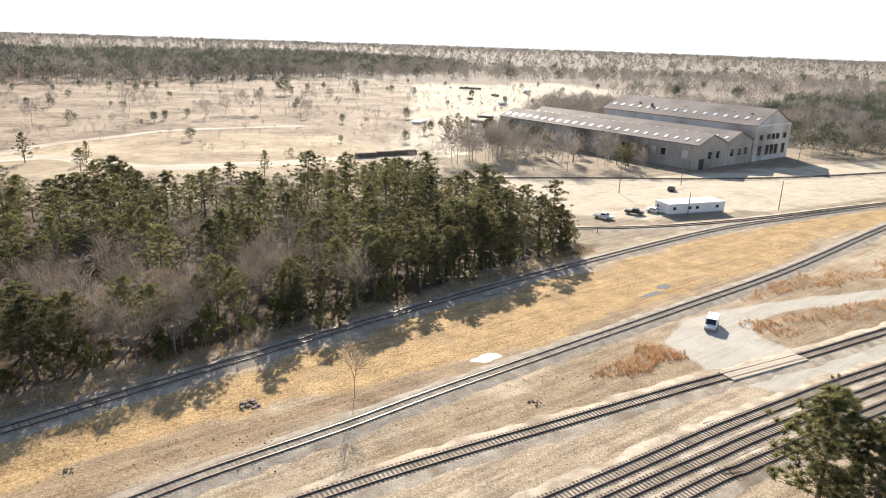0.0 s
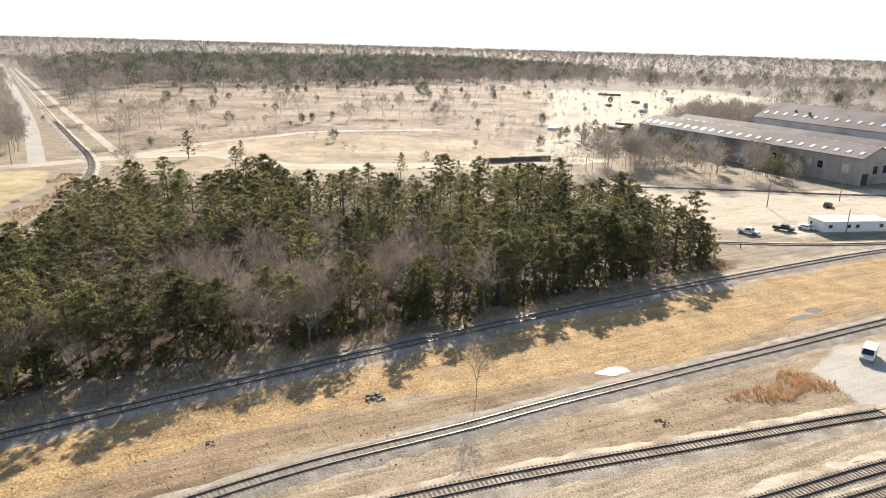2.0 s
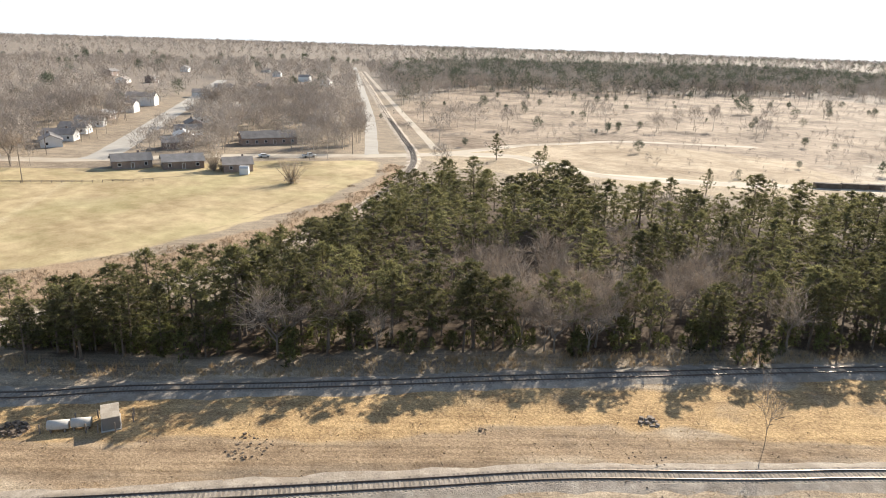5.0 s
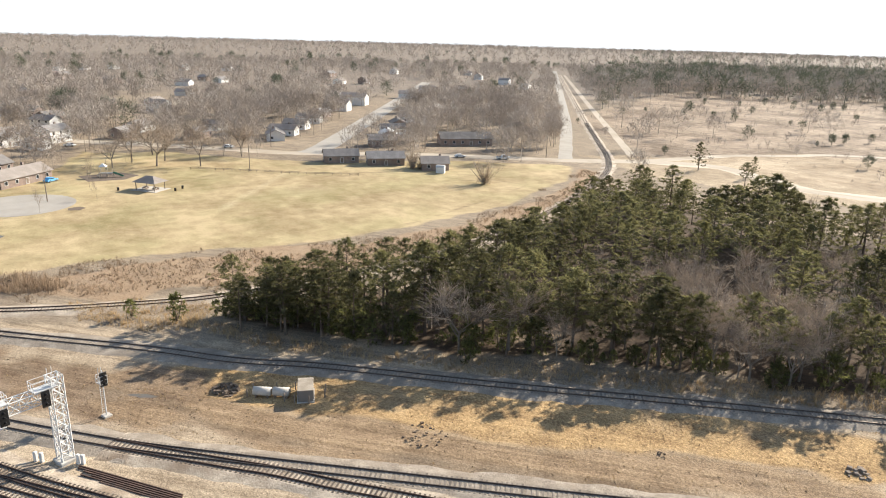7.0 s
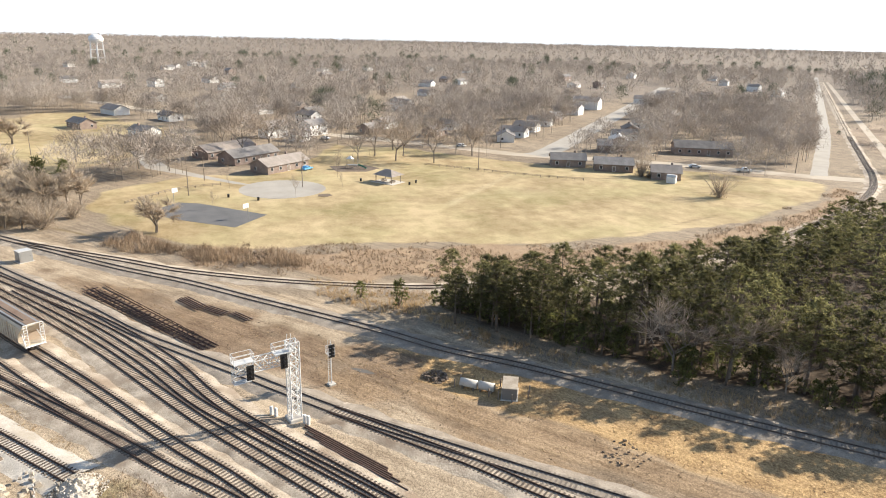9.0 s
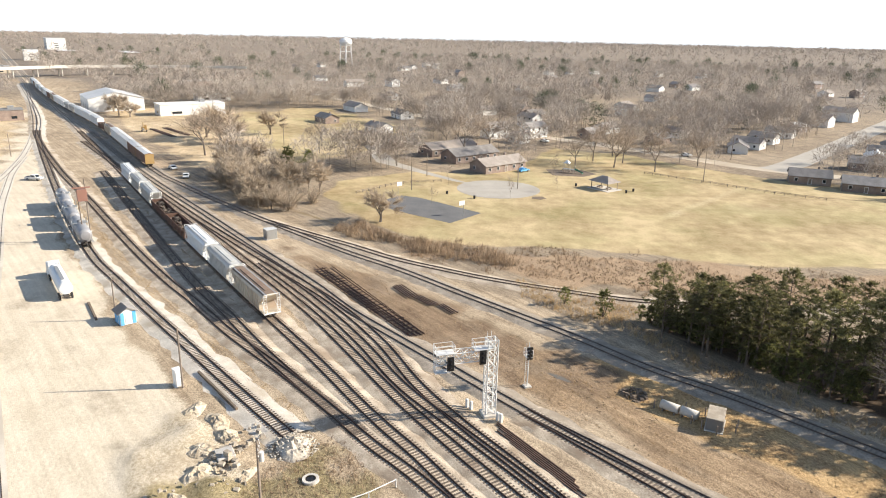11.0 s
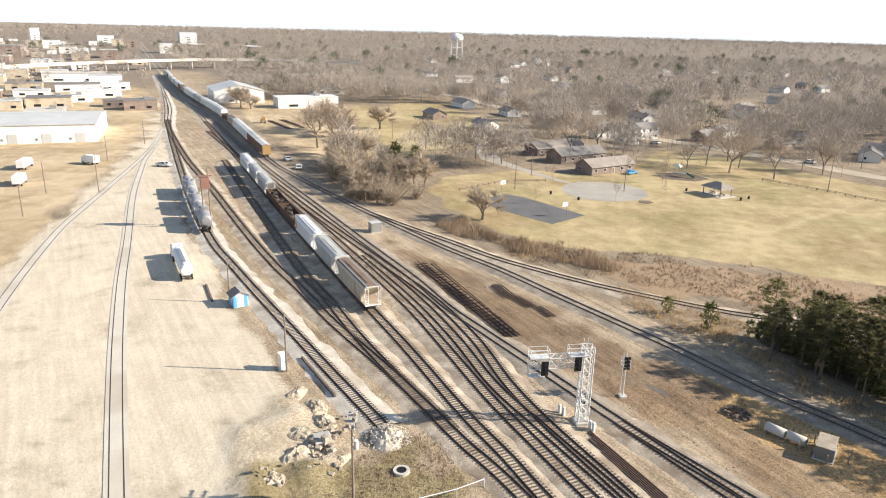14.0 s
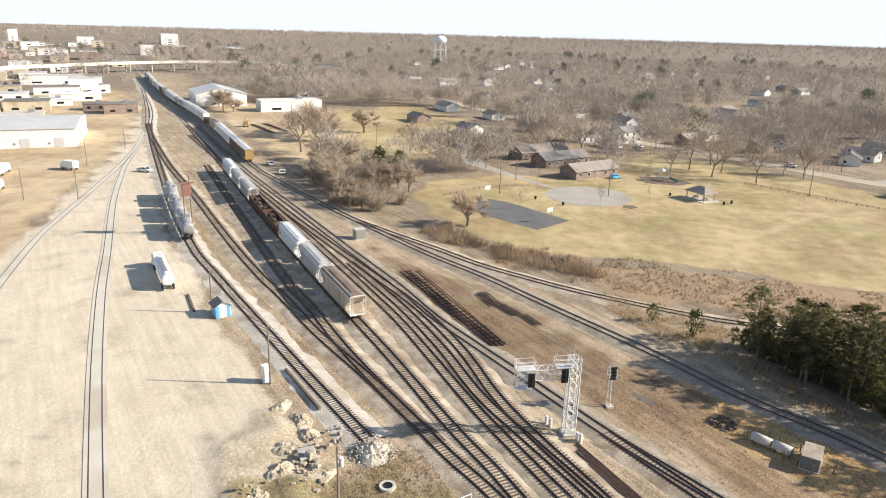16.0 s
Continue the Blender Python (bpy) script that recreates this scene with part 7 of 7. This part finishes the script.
# local x runs back along the long wall, local y towards the wood is positive; bays lie on negative y
def bay(y0, width, x1, eave, ridge, wall_mat):
    ym = y0 - width / 2
    part("wall", Form().wall([(y0, 0), (y0, eave), (ym, ridge), (y0 - width, eave), (y0 - width, 0)], 0, x1), wall_mat, fac)
    for s in (1, -1):
        f = Form()
        e = width / 2 + 0.4
        drop = 0.4 * (ridge - eave) / (width / 2)
        f.hull([(-0.5, ym + s * e, eave - drop + 0.02), (x1 + 0.5, ym + s * e, eave - drop + 0.02), (x1 + 0.5, ym + s * e, eave - drop + 0.3), (-0.5, ym + s * e, eave - drop + 0.3)], [(-0.5, ym, ridge + 0.02), (x1 + 0.5, ym, ridge + 0.02), (x1 + 0.5, ym, ridge + 0.3), (-0.5, ym, ridge + 0.3)])
        roof = part("roof", f, "factory_roof", fac)
        slope = math.degrees(math.atan2(ridge - eave, width / 2))
        n = int(x1 / 5.0)
        for k in range(n):
            if s == -1 and k % 3:
                continue
            for t in ((0.34,) if s == 1 else (0.55,)):
                yy, zz = ym + s * width / 2 * (1 - t), eave + (ridge - eave) * t + 0.3
                part("skylight", Form().box(0, 0, 0, 1.5, 2.6, 0.14), "skylight", roof, "pale weathered skylight panel", at=pose((k + 0.5) * x1 / n, yy, zz, -s * slope, 0, 0))


bay(0, 21, 116, 9.9, 13.6, "factory_wall")
bay(-21.2, 21, 116, 9.9, 13.6, "factory_wall")
bay(-44, 31, 84, 15.5, 22.0, "factory_pale")
for k in range(22):
    x = 3 + k * 5.1
    part("pilaster", Form().box(x, 0.15, 0, 0.7, 0.35, 9.4), "factory_wall", fac)
    if k % 3 != 1:
        w = part("window", Form().box(x + 2.5, 0.04, 4.0, 2.6, 0.16, 3.2), "factory_pale", fac, "boarded factory window")
        if k % 4 == 2:
            part("pane", Form().box(x + 2.5, 0.14, 4.2, 2.2, 0.06, 2.8), "glass", w)
# solid dark panel; its colour stands for the shade inside the gateway
part("gate", Form().box(-0.05, -3.6, 0, 0.2, 3.4, 4.2), "dark", fac, "dark panel painted as the shade inside an open gateway")
for y in (-9, -15, -26, -32, -37):
    w = part("window", Form().box(-0.06, y, 3.6, 0.2, 3.0, 3.6), "factory_pale", fac, "tall broken front window")
    part("pane", Form().box(-0.16, y, 3.8, 0.08, 2.6, 3.2), "glass", w)
for y in (-21.1, -42.8):
    part("downpipe", Form().tube((-0.25, y, 0), (-0.25, y, 10), 0.16, n=6), "steel_white", fac)
for z, hh in ((2.2, 4.6), (9.0, 2.6)):
    for y in (-49, -55.5, -59.5, -63.5, -70):
        w = part("window", Form().box(-0.06, y, z, 0.2, 3.0, hh), "factory_wall", fac, "dark opening in the pale gable")
        part("pane", Form().box(-0.16, y, z + 0.2, 0.08, 2.6, hh - 0.4), "glass", w)
part("cornice", Form().box(-0.12, -59.5, 15.2, 0.3, 31, 0.5), "siding", fac)
rr = random.Random(5)
for k in range(9):
    part("roof_vent", Form().box(8 + k * 8.6, -52 - rr.uniform(-1, 3), 18.4, 1.0, 1.0, 1.6, chamfer=0.1), "factory_roof", fac)

tr = thing("office_trailer", pose(67.2, 196.0, 0, 0, 0, 20.5), "long white office trailer beside the tracks", "trailer")
part("body", Form().box(10.2, 3.3, 0.5, 20.4, 6.4, 2.7), "white", tr)
part("roof", Form().box(10.2, 3.3, 3.2, 20.8, 6.8, 0.2), "metal_roof", tr)
part("skirt", Form().box(10.2, 3.3, 0.0, 20.2, 6.2, 0.5), "steel_grey", tr)
for x in (2.0, 7.5, 10.2, 17.5):
    w = part("window", Form().box(x, 0.06, 1.5, 1.3, 0.12, 1.1), "siding", tr)
    part("pane", Form().box(x, 0.0, 1.6, 1.1, 0.06, 0.9), "glass", w)
part("door", Form().box(-0.04, 3.0, 0.6, 0.12, 1.0, 2.0), "siding", tr)
w = part("window", Form().box(-0.04, 5.0, 1.5, 0.12, 1.0, 1.0), "siding", tr)
part("pane", Form().box(-0.1, 5.0, 1.6, 0.06, 0.8, 0.8), "glass", w)
# crossing planks and signs
for off in (-1.1, 0.0, 1.1):
    simple("crossing_panel", Form().box(0, 0, 0, 17, 0.75 if off else 1.2, 0.4), "sand", pose(51.3 - off * 0.46, 97.4 + off * 0.87, 0, 0, 0, 27.5), "worn pale crossing panel between the rails", "crossing panel", "crossing panels")
for x, y in ((58.3, 91.3), (59.6, 91.9)):
    t = thing("switch_stand", pose(x, y, 0, 0, 0, 30), "small switch stand with target plate", "switch stand", "switch stands")
    part("post", Form().tube((0, 0, -0.05), (0, 0, 1.9), 0.05, n=6), "steel_grey", t)
    part("target", Form().box(0.05, 0, 1.5, 0.06, 0.5, 0.5), "yellow", t)
    part("base", Form().box(0, 0, 0, 0.6, 0.5, 0.2), "dark", t)
# scrap and unclear stored material on the wet yard beyond the factory, as added blocks
rr = random.Random(9)
for k in range(18):
    x, y = rr.uniform(-15, 150), rr.uniform(380, 720)
    if float(inside(WET_YARD, x, y)) > 8:
        simple("storage_container", Form().box(0, 0, -0.1, rr.uniform(6, 22), rr.uniform(2, 5), rr.uniform(1, 2.6), chamfer=0.3), "factory_roof" if k % 3 else "white", pose(x, y, 0, 0, 0, rr.uniform(0, 180)), "long low block standing in for stored material on a wet yard", "container", "containers")
for x, y in ((-30, 282), (-22, 288), (-14, 293)):
    simple("storage_container", Form().box(0, 0, -0.1, 9, 2.4, 2.0, chamfer=0.2), "soil", pose(x, y, 0, 0, 0, 28), "dark low block standing in for stored material beside the dirt road", "container", "containers")
# ---- the town beyond the yard: x, y, length, depth, height, wall ----
BLOCKS = [
    (-520, -355, 44, 18, 6.5, "siding"), (-346, -278, 16, 12, 4.6, "cream"), (-362, -264, 22, 14, 5.6, "cream"), (-449, -305, 27, 14, 5.0, "siding"), (-468, -289, 18, 12, 4.4, "siding"),
    (-855, -533, 32, 20, 9.5, "brick"), (-792, -530, 28, 18, 7.6, "cream"), (-796, -622, 34, 24, 14, "brick"), (-1055, -753, 36, 22, 12, "siding"), (-1358, -850, 48, 30, 14, "siding"),
    (-742, -428, 28, 16, 6, "cream"), (-1012, -540, 22, 18, 14, "siding"), (-1486, -742, 66, 34, 22, "siding"), (-1096, -532, 58, 24, 11, "brick"), (-1150, -462, 96, 24, 9, "brick"),
    (-409, -132, 36, 14, 6.0, "siding"), (-582, -180, 26, 14, 6.5, "brick"), (-491, -143, 22, 12, 5.2, "siding"), (-368, -214, 17, 12, 5.2, "brick"), (-376, -234, 12, 9, 3.6, "factory_roof"),
    (-447, -343, 22, 12, 4.5, "cream"), (-551, -139, 10, 9, 3.6, "siding"), (-930, -640, 30, 20, 9, "siding"), (-980, -690, 26, 18, 8, "cream"), (-900, -600, 22, 16, 8, "siding"), (-1180, -690, 30, 20, 12, "brick"),
    (-1250, -760, 40, 20, 11, "cream"), (-640, -430, 24, 14, 5, "siding"), (-600, -450, 26, 16, 5, "cream"), (-560, -400, 20, 14, 5, "siding"), (-680, -500, 24, 16, 6, "siding"), (-1300, -960, 22, 14, 26, "siding"), (-1120, -830, 40, 24, 9, "cream"), (-700, -560, 30, 18, 7, "brick"), (-410, -310, 20, 12, 4, "siding"), (-395, -330, 18, 12, 4, "brick"),
]


def block(x, y, L, D, h, wall):
    t = thing("town_building", pose(x, y, 0, 0, 0, 31 if x < -600 else 122), {"siding": "pale flat-roofed commercial building in the town", "brick": "red brick commercial building in the town", "cream": "tan flat-roofed commercial building in the town", "factory_roof": "dark low shed in the town"}[wall], "building", "town buildings")
    part("wall", Form().box(0, 0, 0, L, D, h), wall, t)
    part("roof", Form().box(0, 0, h, L + 0.5, D + 0.5, 0.35, chamfer=0.05), ("metal_roof", "concrete", "tar_roof", "siding")[int(abs(x * 7 + y * 3)) % 4], t)
    part("roof_unit", Form().box(L * 0.2, D * 0.1, h + 0.3, 3, 2.5, 1.4, chamfer=0.1), "steel_grey", t)
    n, storeys = max(2, min(7, int(L / 5))), max(1, min(4, int(h / 3.6)))
    n = n if h > 8 else 2
    if h < 6 and x < -500:
        n = 1
    for s in (-1, 1):
        for j in range(storeys):
            for i in range(n):
                part("window", Form().box((i + 0.5) / n * L - L / 2, s * (D / 2 + 0.02), 1.0 + j * 3.4, L / n * 0.3, 0.1, 1.3), "glass", t)
    for s in (-1, 1):
        for j in range(storeys):
            part("window", Form().box(s * (L / 2 + 0.02), 0, 1.0 + j * 3.4, 0.1, D * 0.22, 1.3), "glass", t)


rng = random.Random(31)
while len(BLOCKS) < 92:
    k = rng.random()
    x, y = -330 - 1000 * k + rng.uniform(-60, 60), -230 - 660 * k + rng.uniform(-170, 130) * (0.6 + k)
    if float(inside(TOWN, x, y)) > 15 and all(math.hypot(x - b[0], y - b[1]) > (b[2] + 22) * 0.6 for b in BLOCKS) and float(along(TRACKS["north"][0], x, y)) > 45 and float(along(TRACKS["stub"][0], x, y)) > 30 and math.hypot(x + 270, y + 203) > 55:
        BLOCKS.append((x, y, rng.uniform(12, 30), rng.uniform(9, 16), rng.choice((3.6, 4.2, 5.0, 7.0)), rng.choice(("siding", "siding", "cream", "brick"))))
for row in BLOCKS:
    block(*row)


def warehouse(x, y, turn, L, D, h, rise, label):
    t = thing("warehouse", pose(x, y, 0, 0, 0, turn), label, "warehouse", "warehouses")
    part("wall", Form().wall([(-D / 2, 0), (D / 2, 0), (D / 2, h), (0, h + rise), (-D / 2, h)], -L / 2, L / 2), "siding", t)
    for s in (1, -1):
        f = Form()
        f.hull([(-L / 2 - 0.4, s * (D / 2 + 0.4), h - 0.02), (L / 2 + 0.4, s * (D / 2 + 0.4), h - 0.02), (L / 2 + 0.4, s * (D / 2 + 0.4), h + 0.2), (-L / 2 - 0.4, s * (D / 2 + 0.4), h + 0.2)], [(-L / 2 - 0.4, 0, h + rise + 0.02), (L / 2 + 0.4, 0, h + rise + 0.02), (L / 2 + 0.4, 0, h + rise + 0.25), (-L / 2 - 0.4, 0, h + rise + 0.25)])
        part("roof", f, "metal_roof", t)
        for i in range(4):
            part("loading_door", Form().box((i + 0.5) / 4 * L - L / 2, s * (D / 2 + 0.04), 0.1, 3.4, 0.12, 3.6), "metal_roof", t)
            part("vent", Form().box((i + 0.2) / 4 * L - L / 2, s * (D / 2 + 0.06), 1.2, 0.8, 0.2, 0.8), "steel_grey", t)


warehouse(-270.5, -203.5, 117, 48, 44, 7.2, 1.6, "wide white metal warehouse with low gable roof")
warehouse(-432, -186, 31, 38, 30, 7.0, 3.6, "large pale metal warehouse with gable roof")
warehouse(-292, -232, 117, 14, 12, 5, 1.2, "small white metal shed beside the warehouse")

ov = thing("road_overpass", pose(0, 0, 0), "long pale concrete road overpass across the railway", "overpass")
deck = spline([(-380, -520), (-470, -450), (-522, -419), (-573, -409), (-657, -378), (-715, -340), (-745, -280), (-760, -180)], 12)
hd = headings(deck)
for name, half, z0, z1 in (("deck", 6.0, 7.6, 8.8),):
    f = Form()
    for p, h in zip(deck, hd):
        s = Vector((-h.y, h.x, 0))
        for a, z in ((-half, z0), (half, z0), (half, z1), (-half, z1)):
            f.v.append(tuple(p + s * a + Vector((0, 0, z))))
    for i in range(len(deck) - 1):
        for j in range(4):
            k = (j + 1) % 4
            f.f.append((i * 4 + j, i * 4 + k, (i + 1) * 4 + k, (i + 1) * 4 + j))
    part(name, f, "concrete", ov)
for s_ in (-1, 1):
    f = Form()
    for p, h in zip(deck, hd):
        s = Vector((-h.y, h.x, 0))
        for a, z in ((5.7, 8.8), (6.0, 8.8), (6.0, 9.7), (5.7, 9.7)):
            f.v.append(tuple(p + s * (a * s_) + Vector((0, 0, z))))
    for i in range(len(deck) - 1):
        for j in range(4):
            k = (j + 1) % 4
            f.f.append((i * 4 + j, i * 4 + k, (i + 1) * 4 + k, (i + 1) * 4 + j))
    part("parapet", f, "concrete", ov)
for i in range(1, len(deck) - 1, 2):
    if float(along(TRACKS["north"][0], deck[i].x, deck[i].y)) > 5 and float(along(TRACKS["main"][0], deck[i].x, deck[i].y)) > 5:
        for a in (-3.6, 3.6):
            s = Vector((-hd[i].y, hd[i].x, 0)) * a
            part("pier", Form().tube((deck[i].x + s.x, deck[i].y + s.y, -0.1), (deck[i].x + s.x, deck[i].y + s.y, 7.7), 0.6, n=8), "concrete", ov)

wt_ = thing("water_tower", pose(-1010, -105, 0, 0, 0, 10), "pale blue-white water tower above the trees", "water tower")
f = Form()
prof = [(27, 0.6), (28.2, 5.5), (30.5, 8.2), (33, 9.0), (35.5, 8.2), (37.8, 5.5), (39.0, 1.5)]
rings = [[(math.cos(2 * math.pi * i / 20) * rr_, math.sin(2 * math.pi * i / 20) * rr_, z) for i in range(20)] for z, rr_ in prof]
for a, b in zip(rings, rings[1:]):
    f.hull(a, b, caps=False)
f.face(rings[-1])
smooth(part("tank", f, "siding", wt_))
for k in range(6):
    a = k * math.pi / 3
    part("leg", Form().tube((math.cos(a) * 10, math.sin(a) * 10, -0.1), (math.cos(a) * 7.9, math.sin(a) * 7.9, 30.5), 0.5, n=6), "siding", wt_)
part("riser", Form().tube((0, 0, 0), (0, 0, 27.3), 1.0, n=10), "siding", wt_)
f = Form()
for z in (10, 20):
    for k in range(6):
        a, b, rr_ = k * math.pi / 3, (k + 1) * math.pi / 3, 10 - 2.1 * z / 30.5
        f.tube((math.cos(a) * rr_, math.sin(a) * rr_, z), (math.cos(b) * rr_, math.sin(b) * rr_, z), 0.2, n=4)
part("bracing", f, "siding", wt_)
